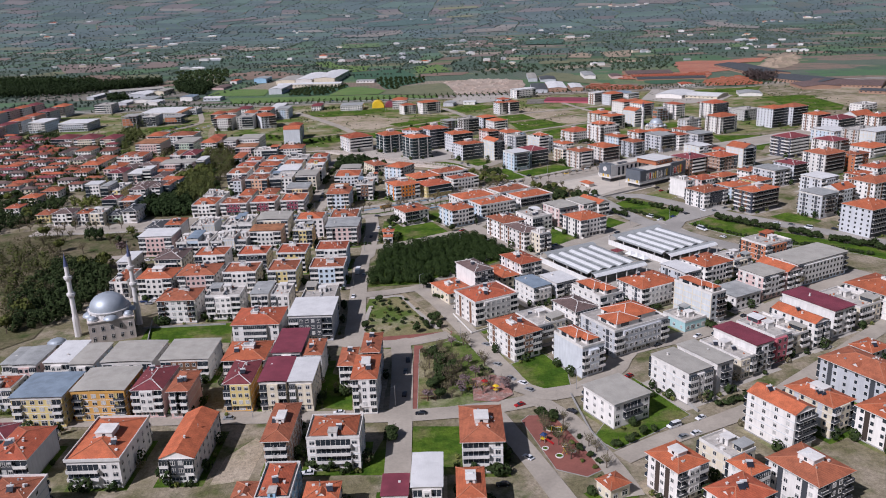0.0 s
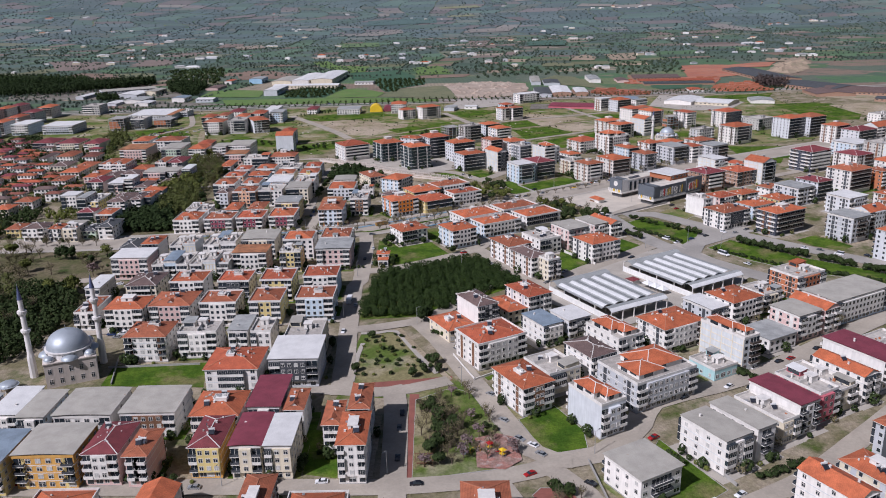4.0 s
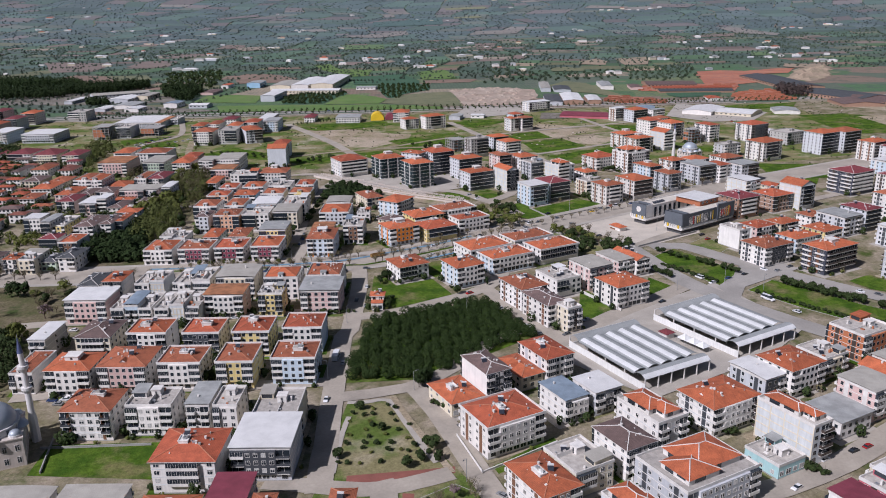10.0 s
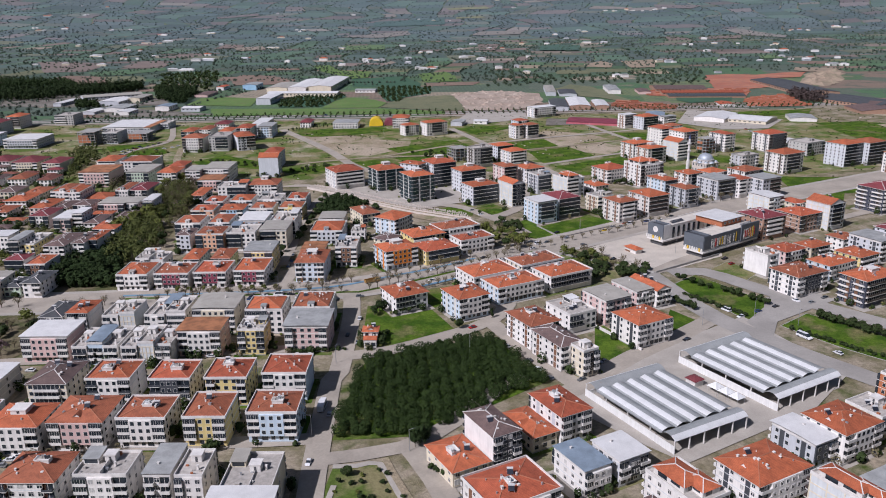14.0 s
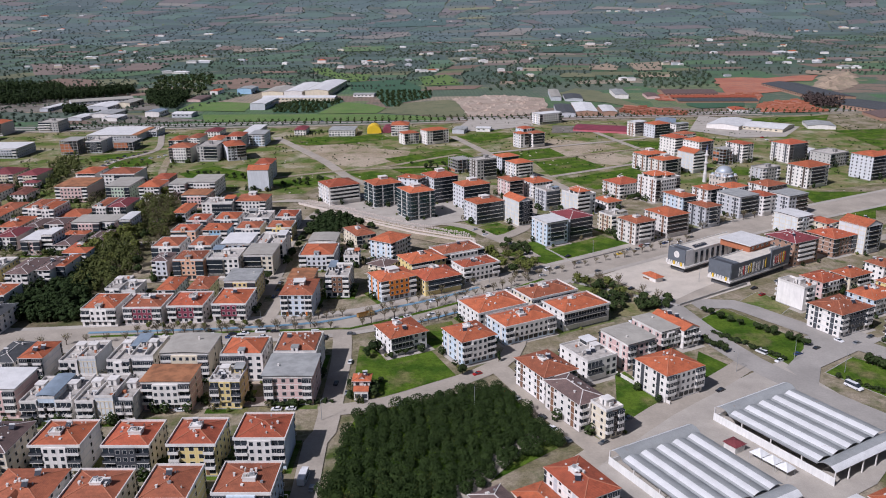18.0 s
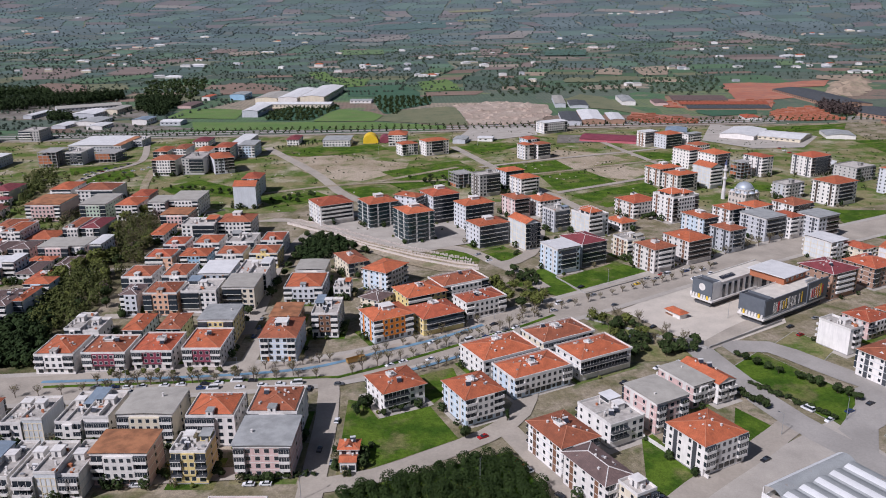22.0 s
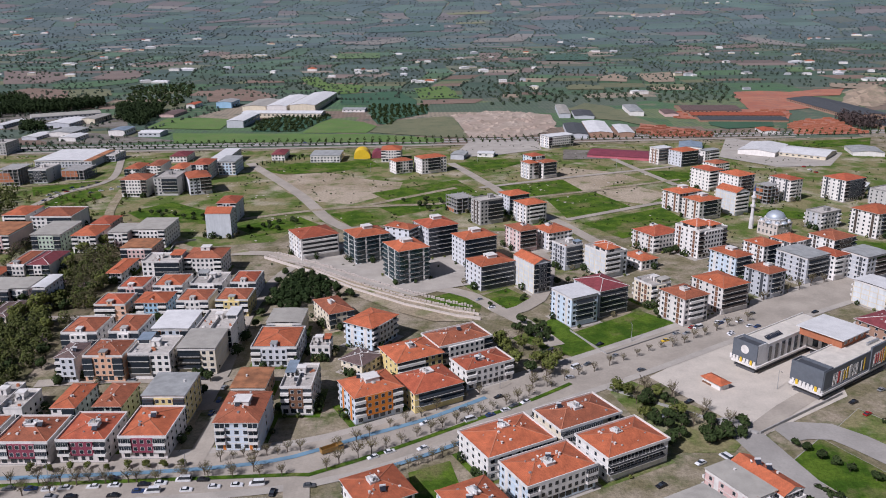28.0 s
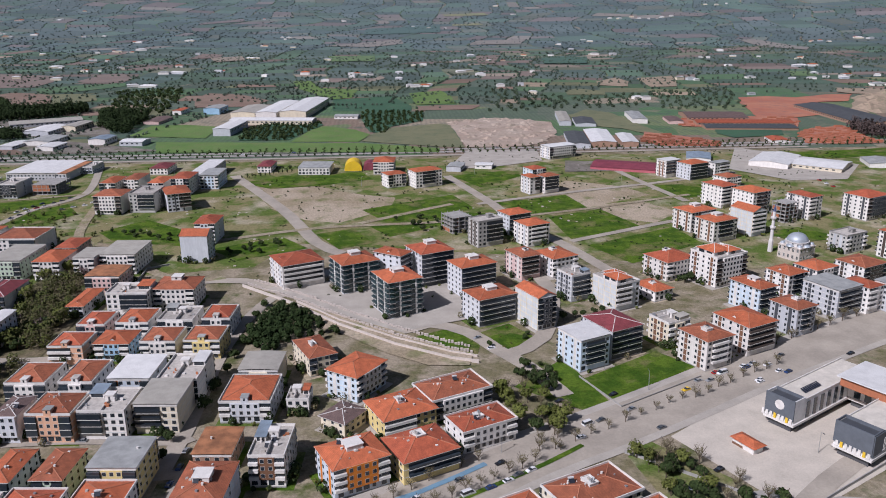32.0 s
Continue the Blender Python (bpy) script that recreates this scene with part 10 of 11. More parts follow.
def parcel(kind, pts, words):
    """One field of its own shape, laid over the plain; beyond 2 km with haze in its colour."""
    if kind not in CROP_LOOKS:
        CROP_LOOKS[kind] = crop(kind, *TONES[kind])
    cx, cy = sum(p[0] for p in pts) / len(pts), sum(p[1] for p in pts) / len(pts)
    look_of = CROP_LOOKS[kind] if cy < 2000 else hazed_crop(kind, 0.2 if cy < 2900 else 0.45)
    PARCELS[0] += 1
    up = (0.5 if cy < 1700 else 1.0 if cy < 2400 else 2.5) + 0.01 * PARCELS[0]
    m = Mesh()
    ring = []
    for (x0, y0), (x1, y1) in zip(pts, pts[1:] + pts[:1]):
        for k in range(4):
            x, y = x0 + (x1 - x0) * k / 4, y0 + (y1 - y0) * k / 4
            w = 0.012 * math.dist((x0, y0), (x1, y1)) * (k > 0)
            ring.append((x + FIELDS.uniform(-w, w), y + FIELDS.uniform(-w, w)))
    m.v = [(x, y, rise_at(x, y) + up) for x, y in ring] + [(cx, cy, rise_at(cx, cy) + up)]
    n = len(ring)
    turn = 1 if sum(p[0] * q[1] - q[0] * p[1] for p, q in zip(pts, pts[1:] + pts[:1])) > 0 else -1
    m.f = [(i, (i + 1) % n, n)[::turn] for i in range(n)]
    m.m = [0] * n
    tagged(new("field", m.data("field", look_of)), label=words + " on the plain", category="field", kind="structure")


parcel('ploughed', [(-884.5, 2305.9), (-809.0, 2294.5), (-710.2, 2236.4), (-658.8, 2098.2), (-658.9, 1995.1), (-741.9, 1985.3)], 'brown ploughed field')
parcel('ploughed', [(-669.1, 1867.0), (-659.0, 1903.3), (-596.6, 1875.8), (-560.7, 1834.4), (-517.5, 1705.7), (-559.1, 1696.1), (-623.5, 1719.2), (-661.3, 1804.2)], 'brown ploughed field behind the pine belt')
parcel('fallow', [(-560.7, 1834.4), (-488.5, 1842.8), (-460.1, 1761.2), (-509.7, 1697.2)], 'olive fallow field')
parcel('young_wheat', [(-644.3, 1971.8), (-502.3, 2063.6), (-481.4, 1992.0), (-548.0, 1897.9), (-605.8, 1886.5)], 'green field strip')
parcel('ploughed', [(-614.1, 2104.0), (-612.2, 2264.6), (-569.7, 2272.9), (-516.3, 2153.3), (-508.3, 2064.5), (-582.8, 2063.3)], 'brown ploughed field')
parcel('ploughed', [(-297.3, 1756.4), (-291.4, 1844.0), (-229.4, 1817.2), (-166.5, 1722.9), (-184.2, 1648.4), (-271.7, 1645.1)], 'brown ploughed field behind the works')
parcel('ploughed', [(-263.7, 1994.7), (-187.4, 1972.7), (-183.3, 1939.4), (-260.1, 1939.4)], 'narrow brown field')
parcel('fresh_wheat', [(-160.3, 2038.3), (-125.8, 2045.5), (-98.9, 1916.9), (-70.2, 1892.2), (-24.1, 1865.6), (-30.7, 1746.6), (-61.0, 1725.4), (-83.4, 1770.9), (-135.6, 1901.2)], 'fresh green field')
parcel('emerald', [(-61.0, 1725.4), (36.6, 1763.7), (67.0, 1631.1), (64.8, 1568.3), (-53.1, 1583.1)], 'deep green field')
parcel('emerald', [(-9.3, 1577.6), (81.9, 1559.6), (77.4, 1468.1), (32.6, 1419.0), (24.6, 1365.5), (6.2, 1377.1), (-7.1, 1478.3)], 'deep green orchard ground')
parcel('fresh_wheat', [(-72.6, 1396.0), (-56.5, 1434.8), (-12.9, 1398.9), (6.4, 1358.2), (-6.8, 1306.7), (-86.8, 1315.7)], 'light green meadow')
parcel('emerald', [(-157.2, 1415.8), (-140.0, 1455.3), (-67.1, 1474.2), (-57.2, 1445.5), (-81.3, 1368.3), (-91.6, 1329.1), (-151.2, 1331.5)], 'orchard ground before the works')
parcel('fresh_wheat', [(-180.6, 1322.0), (-3.2, 1298.0), (86.3, 1256.0), (84.5, 1229.9), (-230.0, 1260.6), (-247.4, 1329.6)], 'green strip beside the trunk road')
parcel('fallow', [(7.8, 1358.0), (32.5, 1408.8), (98.8, 1437.8), (110.4, 1425.6), (113.4, 1327.7), (115.7, 1256.6), (86.9, 1263.7), (-3.5, 1310.5)], 'olive meadow')
parcel('fresh_wheat', [(-295.6, 1379.0), (-288.6, 1462.2), (-247.4, 1468.1), (-200.5, 1446.5), (-194.6, 1395.6), (-194.4, 1353.9)], 'green meadow beside the works')
parcel('fresh_wheat', [(67.7, 1795.5), (125.9, 1835.1), (137.5, 1767.9), (138.9, 1644.2), (76.4, 1637.2)], 'bright green field')
parcel('ploughed', [(75.8, 1622.6), (112.1, 1632.7), (176.6, 1624.4), (157.8, 1577.0), (76.4, 1573.6)], 'brown field')
parcel('stubble', [(-12.4, 1981.7), (28.2, 2085.9), (15.9, 2141.3), (-2.9, 2039.8)], 'tan field')
parcel('quarry', [(112.1, 1447.1), (154.6, 1470.3), (181.0, 1484.7), (250.3, 1436.1), (239.6, 1345.4), (209.3, 1282.4), (184.2, 1256.8), (117.0, 1256.5), (114.2, 1336.7)], 'pale quarried ground')
parcel('fallow', [(286.1, 1489.9), (327.2, 1555.7), (355.5, 1512.6), (362.8, 1395.7), (371.3, 1316.3), (358.6, 1299.8), (331.6, 1368.6), (293.3, 1398.7)], 'dry grass hill')
parcel('stubble', [(445.3, 1950.8), (507.6, 2027.8), (509.1, 1941.5), (482.0, 1856.6), (434.1, 1884.7)], 'pale tan field')
parcel('fallow', [(349.9, 1804.3), (376.9, 1830.2), (421.5, 1794.5), (404.9, 1732.0), (341.1, 1740.6)], 'yellow-green field')
parcel('clay', [(613.8, 1669.7), (667.9, 1679.4), (707.1, 1657.3), (774.8, 1691.1), (825.0, 1693.2), (765.2, 1601.4), (725.6, 1598.8), (675.6, 1575.1), (642.2, 1458.4), (598.9, 1439.7), (546.2, 1452.1), (568.6, 1532.1), (586.7, 1601.6)], 'red clay field of the brickworks')
parcel('clay', [(535.0, 1311.2), (567.7, 1345.9), (621.6, 1359.8), (605.0, 1303.1), (597.3, 1234.6), (550.6, 1231.8), (506.9, 1240.7)], 'red clay yard with stacked bricks')
parcel('clay', [(350.1, 1342.0), (363.7, 1326.3), (414.4, 1267.6), (401.8, 1232.6), (340.7, 1239.4), (326.6, 1277.5)], 'red clay yard beside the trunk road')
parcel('clay', [(438.4, 1453.4), (532.8, 1459.7), (596.2, 1434.2), (546.2, 1333.7), (480.3, 1356.2), (412.1, 1379.5)], 'red brick yard between kiln sheds')
parcel('emerald', [(445.4, 1355.3), (533.6, 1354.9), (511.2, 1300.2), (443.1, 1285.7), (434.5, 1318.2)], 'dark green plot of young trees')
parcel('stubble', [(753.7, 1572.5), (831.7, 1674.7), (901.7, 1700.8), (762.0, 1474.9), (706.7, 1481.8)], 'pale clay mound ground')
parcel('stubble', [(-166.6, 3127.3), (-54.8, 3223.0), (86.7, 3359.3), (92.5, 3182.3), (-23.0, 3066.5)], 'long tan field')
parcel('stubble', [(1234.4, 3092.5), (1289.9, 3118.8), (1324.0, 2790.7), (1279.2, 2720.7), (1205.3, 2865.4)], 'tan field')
parcel('ploughed', [(1033.1, 2824.5), (1188.6, 2848.8), (1145.5, 2734.0), (1010.4, 2744.9)], 'brown field')
parcel('stubble', [(973.4, 4106.2), (1027.2, 4204.3), (1182.9, 4089.9), (1153.4, 4008.7)], 'far tan field')
parcel('ploughed', [(1311.9, 4160.5), (1509.8, 4042.3), (1419.2, 3940.9), (1283.7, 4034.2)], 'far red-brown field')
parcel('ploughed', [(-765.1, 3997.8), (-600.4, 4154.8), (-582.3, 4069.5), (-745.3, 3935.3)], 'far brown field')
parcel('ploughed', [(-520.4, 2690.8), (-518.0, 2870.7), (-453.6, 2843.3), (-439.0, 2719.7)], 'brown field')
parcel('stubble', [(-463.6, 2723.0), (-383.4, 2773.3), (-352.0, 2625.9), (-427.5, 2577.7)], 'tan field')
parcel('stubble', [(310.6, 3104.8), (346.3, 3254.2), (538.6, 3308.5), (486.7, 3118.0)], 'far tan fields')
parcel('rapeseed', [(304.8, 4286.1), (504.2, 4322.6), (520.0, 4230.3), (310.6, 4218.5)], 'yellow rapeseed field')
parcel('rapeseed', [(319.2, 3905.0), (432.8, 3931.8), (449.3, 3861.9), (316.1, 3838.5)], 'yellow rapeseed field')
parcel('emerald', [(-44.2, 3770.1), (265.2, 3868.1), (247.0, 3603.5), (-51.6, 3551.0)], 'deep green field')
parcel('fresh_wheat', [(-133.3, 2737.6), (-1.7, 2738.5), (3.0, 2546.0), (-112.4, 2545.2)], 'green field')
parcel('ploughed', [(286.1, 2690.7), (360.0, 2699.8), (305.6, 2417.3), (264.7, 2443.0)], 'brown field')
parcel('stubble', [(544.8, 2009.4), (637.2, 2047.9), (571.7, 1844.0), (521.1, 1840.7)], 'tan field')
parcel('emerald', [(456.8, 2595.7), (589.9, 2615.5), (532.5, 2379.9), (426.7, 2397.3)], 'deep green field')
parcel('fresh_wheat', [(922.8, 2117.4), (983.9, 2107.9), (929.2, 2004.0), (877.2, 2011.8)], 'yellow-green field')
parcel('stubble', [(846.6, 1785.0), (926.1, 1754.1), (878.9, 1677.1), (826.9, 1692.9), (814.2, 1721.9)], 'tan field')

# ---- heaps and stacks of the clay works ----
heap_rng = random.Random(41)
brick_stack = plain("stacked_brick", (0.42, 0.15, 0.08), 0.9, 0.3)


def heaps(name, poly, n, mat, words, low, high, flat):
    """Loose mounds, or stacks with flat tops, strewn over a yard."""
    m = Mesh()
    for x, y in spots_in(poly, n, 2.0, heap_rng):
        r, h = heap_rng.uniform(low, high), heap_rng.uniform(0.2, 0.42)
        if flat:
            m.box(x - r * 2.2, x + r * 2.2, y - r * 0.7, y + r * 0.7, 0.4, 0.6 + r * 0.9, 0, False)
        else:
            k = 7
            ring = [(x + r * heap_rng.uniform(0.8, 1.3) * math.cos(6.283 * i / k), y + r * heap_rng.uniform(0.8, 1.3) * math.sin(6.283 * i / k), 0.3) for i in range(k)]
            for i in range(k):
                m.face([ring[i], ring[(i + 1) % k], (x, y, 0.5 + r * h)])
    tagged(new(name, m.data(name, mat)), label=words, category="heaps", kind="stuff")


heaps("earth_heaps", [(112.1, 1447.1), (154.6, 1470.3), (181.0, 1484.7), (250.3, 1436.1), (239.6, 1345.4), (209.3, 1282.4), (184.2, 1256.8), (117.0, 1256.5), (114.2, 1336.7)], 150, CROP_LOOKS["quarry"], "loose pale earth heaps in the quarried ground", 2.5, 8.0, False)
heaps("brick_stacks", [(535.0, 1311.2), (567.7, 1345.9), (621.6, 1359.8), (605.0, 1303.1), (597.3, 1234.6), (550.6, 1231.8), (506.9, 1240.7)], 90, brick_stack, "stacks of red bricks in the clay yard", 1.2, 2.6, True)
heaps("brick_stacks", [(350.1, 1342.0), (363.7, 1326.3), (414.4, 1267.6), (401.8, 1232.6), (340.7, 1239.4), (326.6, 1277.5)], 60, brick_stack, "stacks of red bricks beside the trunk road", 1.2, 2.4, True)
heaps("brick_stacks", [(438.4, 1453.4), (532.8, 1459.7), (596.2, 1434.2), (546.2, 1333.7), (480.3, 1356.2), (412.1, 1379.5)], 70, brick_stack, "stacks of red bricks between the kiln sheds", 1.2, 2.6, True)
heaps("earth_heaps", [(753.7, 1572.5), (831.7, 1674.7), (901.7, 1700.8), (762.0, 1474.9), (706.7, 1481.8)], 50, CROP_LOOKS["stubble"], "pale clay mounds of the brickworks", 8.0, 22.0, False)

# ---- farms on the plain ----
def farm(x, y, w):
    """A low farm building with a hipped or sheet roof."""
    d, h = min(16.0, max(7.0, w * PLAIN.uniform(0.35, 0.7))), PLAIN.uniform(3, 6)
    ob = new("farm_building", Mesh().box(-w / 2, w / 2, -d / 2, d / 2, -1, h).data("farm_building", WALLS[PLAIN.choice("WWCG")]))
    ob.location = (x, y, rise_at(x, y))
    ob.rotation_euler = (0, 0, PLAIN.uniform(-0.4, 0.3))
    k = PLAIN.choice(("sheet_white", "sheet_white", "sheet_white", "orange", "sheet_grey"))
    tagged(ob, label=f"far farm building with a {'white' if k == 'sheet_white' else 'red tiled' if k == 'orange' else 'grey'} roof", category="farm building")
    r = Mesh()
    hip(r, w, d, h, 0.5, 0.3)
    part("roof", r, ROOFS[k], ob)


def farms(*rows):
    for x, y, w in rows:
        for part_w in ((w,) if w < 26 else (w * 0.55, w * 0.35)):
            farm(x + (PLAIN.uniform(-0.3, 0.3) * w if w >= 26 else 0), y + PLAIN.uniform(-8, 8), part_w)


farms((-1496, 3984, 56), (-1350, 4033, 36), (-1392, 3547, 30), (-1266, 3524, 49), (-1331, 3458, 43), (-1066, 3482, 33), (-1012, 3506, 28), (-832, 3290, 44), (-801, 2972, 39), (-751, 2950, 35), (-729, 3028, 60), (-845, 2936, 16), (-656, 3350, 48), (-770, 2465, 65), (-613, 2406, 31), (-492, 2438, 37))
farms((-466, 2257, 70), (-449, 1977, 61), (-360, 2286, 34), (-336, 2705, 44), (-371, 3147, 32), (-323, 3442, 22), (-133, 2611, 36), (-152, 4063, 42), (52, 2687, 23), (-234, 2151, 13), (-151, 2195, 21), (77, 1903, 33), (105, 1920, 34), (-43, 2110, 13), (-535, 2872, 26), (-670, 2137, 22))
farms((724, 3225, 30), (735, 3156, 21), (602, 3073, 28), (609, 2895, 26), (500, 2675, 17), (424, 2688, 17), (273, 2693, 20), (199, 2215, 21), (218, 2227, 24), (233, 2109, 20), (244, 1890, 27), (285, 1766, 15), (358, 2175, 11), (626, 2695, 42), (682, 2685, 21), (1064, 3968, 38))
farms((620, 1973, 30), (646, 1957, 30), (853, 2274, 18), (1026, 2741, 19), (1028, 2245, 61), (1108, 2198, 18), (1624, 3047, 54), (1649, 3017, 31), (958, 1821, 50), (654, 1716, 13), (444, 1676, 16), (456, 1666, 14), (592, 4576, 49), (636, 4253, 22))
for i in range(26):
    d = 1700 + 2700 * PLAIN.random() ** 1.2
    cx = PLAIN.uniform(-0.5, 0.52) * d
    for j in range(PLAIN.randint(1, 5)):
        x, y = cx + PLAIN.gauss(0, 45), d + PLAIN.gauss(0, 22)
        if y > 1900 or x < -500:
            farm(x, y, PLAIN.uniform(8, 20))


def wall_line(pts, h, t, mat, label, name="garden_wall"):
    ob = thing(name, 0, 0, label=label, category="wall")
    for a, b in zip(pts, pts[1:]):
        d = math.dist(a, b)
        seg = part("wall_panel", Mesh().box(0, d, -t / 2, t / 2, 0, h).box(-0.15, d + 0.15, -t / 2 - 0.06, t / 2 + 0.06, h, h + 0.12), mat, ob, at=(a[0], a[1], 0), turn=math.atan2(b[1] - a[1], b[0] - a[0]))


wall_line([(-60.8, 813.6), (-27.4, 781.3), (-0.6, 749.0), (28.5, 721.6), (55.0, 703.2), (67.3, 698.4)], 1.6, 0.5, stone, 'pale stone retaining wall along the street')
wall_line([(-26.2, 785.5), (-0.9, 756.0), (28.7, 729.8), (55.6, 710.7), (67.3, 705.2)], 1.1, 0.5, stone, 'upper pale stone retaining wall')
wall_line([(106.2, 505.1), (121.3, 474.0)], 1.5, 0.25, trim, 'white garden wall beside a grass plot')
wall_line([(112.8, 616.9), (160.2, 575.9)], 1.2, 0.25, concrete, 'concrete wall of the school yard')
wall_line([(161.3, 575.8), (209.5, 603.9)], 1.4, 0.25, concrete, 'concrete wall along the school yard')
wall_line([(28.7, 363.0), (35.3, 338.3), (64.0, 354.9)], 1, 0.25, trim, 'low white garden wall')
wall_line([(-115.3, 352.7), (-119.7, 377.2)], 0.9, 0.3, concrete, 'low wall beside the mosque')
wall_line([(66.7, 274.6), (67.4, 246.9), (69.8, 233.6)], 1, 0.25, concrete, 'low wall before a garden')
wall_line([(102.1, 286.6), (109.9, 255.4)], 1.2, 0.25, concrete, 'wall beside a garden')
wall_line([(110.5, 680.1), (121.5, 651.1), (164.8, 675.5)], 0.8, 0.25, concrete, 'low wall round a green plot')
wall_line([(-125.7, 822.4), (-126.9, 850.8), (-114.8, 858.6)], 1.2, 0.4, concrete, 'wall along the dirt track')
wall_line([(-82.1, 367.9), (-121.5, 369.0)], 0.8, 0.25, concrete, 'low wall behind a grass plot')


# ---- gardens and yards between the houses ----
GARDEN = random.Random(17)
plots = {"grass": (Mesh(), grass), "paving": (Mesh(), paving), "earth": (Mesh(), bare), "thin": (Mesh(), dry_grass)}
green = []
for k, (hx, hy, yaw, a, b) in enumerate(HOUSES):
    if hy > 1010:
        continue
    c, s = math.cos(yaw), math.sin(yaw)
    kind = GARDEN.choice(("paving", "paving", "earth", "thin", "grass") if yaw < -0.6 else ("grass", "grass", "grass", "thin", "earth"))
    ox, oy = a + GARDEN.uniform(1.2, 3.0), b + GARDEN.uniform(1.5, 4.0)
    z = 0.012 + 0.0004 * (k % 40)
    plots[kind][0].face([(hx + c * u - s * v, hy + s * u + c * v, z) for u, v in ((-ox, -oy), (ox, -oy), (ox, oy), (-ox, oy))])
    for _ in range((GARDEN.randint(4, 9) if yaw < -0.6 else GARDEN.randint(7, 13)) + (6 if a < 8 and hy > 640 else 0)):
        side = GARDEN.choice((0, 0, 1, 2, 3))
        u, v = ((GARDEN.uniform(-a, a), -b - 2.2), (a + 1.9, GARDEN.uniform(-b, b)), (GARDEN.uniform(-a, a), b + 2.2), (-a - 1.9, GARDEN.uniform(-b, b)))[side]
        x, y = hx + c * u - s * v, hy + s * u + c * v
        if not blocked(x, y, 1.0, 1.0):
            green.append((x, y))
for name, (m, mat) in plots.items():
    if m.f:
        tagged(new("house_plots", m.data("house_plots", mat)), label=f"{name} ground of house plots in the town", category="ground", kind="structure")
mass("garden_greenery", green[0::4], leaf_dark, 1.3, 2.4, "dark garden shrubs between the houses", 32, 0.50)
mass("garden_greenery", green[2::4], leaf_dark, 2.1, 4.6, "dark garden trees between the houses", 60, 0.62)
mass("garden_greenery", green[1::4], leaf_fresh, 1.0, 1.8, "yellow-green garden shrubs between the houses", 30, 0.40)
mass("garden_greenery", green[3::8], leaf_pine, 1.6, 5.0, "dark conifers between the houses", 52, 0.55)
mass("garden_greenery", green[7::8], leaf_bare, 2.0, 4.0, "budding garden trees between the houses", 60, 0.34)

# ---- playground ----
def play_tower(x, y, yaw, roof_mat, words):
    ob = thing("play_tower", x, y, yaw, label=words, category="play tower")
    for sx in (-0.8, 0.8):
        for sy in (-0.8, 0.8):
            part("post", kept("play_post", lambda: Mesh().box(-0.07, 0.07, -0.07, 0.07, 0, 2.9).data("post", [steel])), None, ob, at=(sx, sy, 0))
    part("platform", Mesh().box(-0.9, 0.9, -0.9, 0.9, 1.3, 1.45), PAINT[6], ob)
    m = Mesh()
    hip(m, 1.8, 1.8, 2.9, 0.2, 0.8)
    part("roof", m, roof_mat, ob)
    m = Mesh()
    m.face([(0.9, -0.4, 1.45), (4.0, -0.4, 0.3), (4.0, 0.4, 0.3), (0.9, 0.4, 1.45)])
    for s in (-0.4, 0.4):
        m.face([(0.9, s, 1.45), (4.0, s, 0.3), (4.0, s, 0.6), (0.9, s, 1.75)])
    part("slide", m, PAINT[4], ob)
    part("ladder", Mesh().beam((-0.9, -0.3, 1.4), (-1.5, -0.3, 0), 0.05).beam((-0.9, 0.3, 1.4), (-1.5, 0.3, 0), 0.05).beam((-1.2, -0.3, 0.7), (-1.2, 0.3, 0.7), 0.05), steel, ob)


def swing(x, y, yaw):
    ob = thing("swing", x, y, yaw, label="two-seat playground swing on a yellow frame", category="swing")
    for sx in (-1.8, 1.8):
        for sy in (-0.9, 0.9):
            part("leg", Mesh().beam((sx, sy, 0), (sx, 0, 2.3), 0.06), PAINT[6], ob)
    part("crossbar", Mesh().beam((-1.9, 0, 2.3), (1.9, 0, 2.3), 0.06), PAINT[6], ob)
    for sx in (-0.8, 0.8):
        part("seat", Mesh().box(sx - 0.25, sx + 0.25, -0.12, 0.12, 0.5, 0.56).beam((sx - 0.22, 0, 0.53), (sx - 0.22, 0, 2.3), 0.02).beam((sx + 0.22, 0, 0.53), (sx + 0.22, 0, 2.3), 0.02), PAINT[4], ob)


def ring_kerb(x, y, r, mat, words):
    ob = thing("planter_ring", x, y, label=words, category="planter", group="round planters of the park")
    m = Mesh()
    n = 16
    for r0, r1, z0, z1 in ((r, r - 0.3, 0.45, 0.45), (r, r, 0.05, 0.45), (r - 0.3, r - 0.3, 0.45, 0.05)):
        for i in range(n):
            a, b = 6.2832 * i / n, 6.2832 * (i + 1) / n
            m.face([(r0 * math.cos(a), r0 * math.sin(a), z0), (r0 * math.cos(b), r0 * math.sin(b), z0), (r1 * math.cos(b), r1 * math.sin(b), z1), (r1 * math.cos(a), r1 * math.sin(a), z1)])
    part("kerb", m, mat, ob)
    bed = Mesh()
    bed.face([((r - 0.3) * math.cos(6.2832 * i / n), (r - 0.3) * math.sin(6.2832 * i / n), 0.3) for i in range(n)])
    part("bed", bed, grass, ob, "planted bed inside the ring")


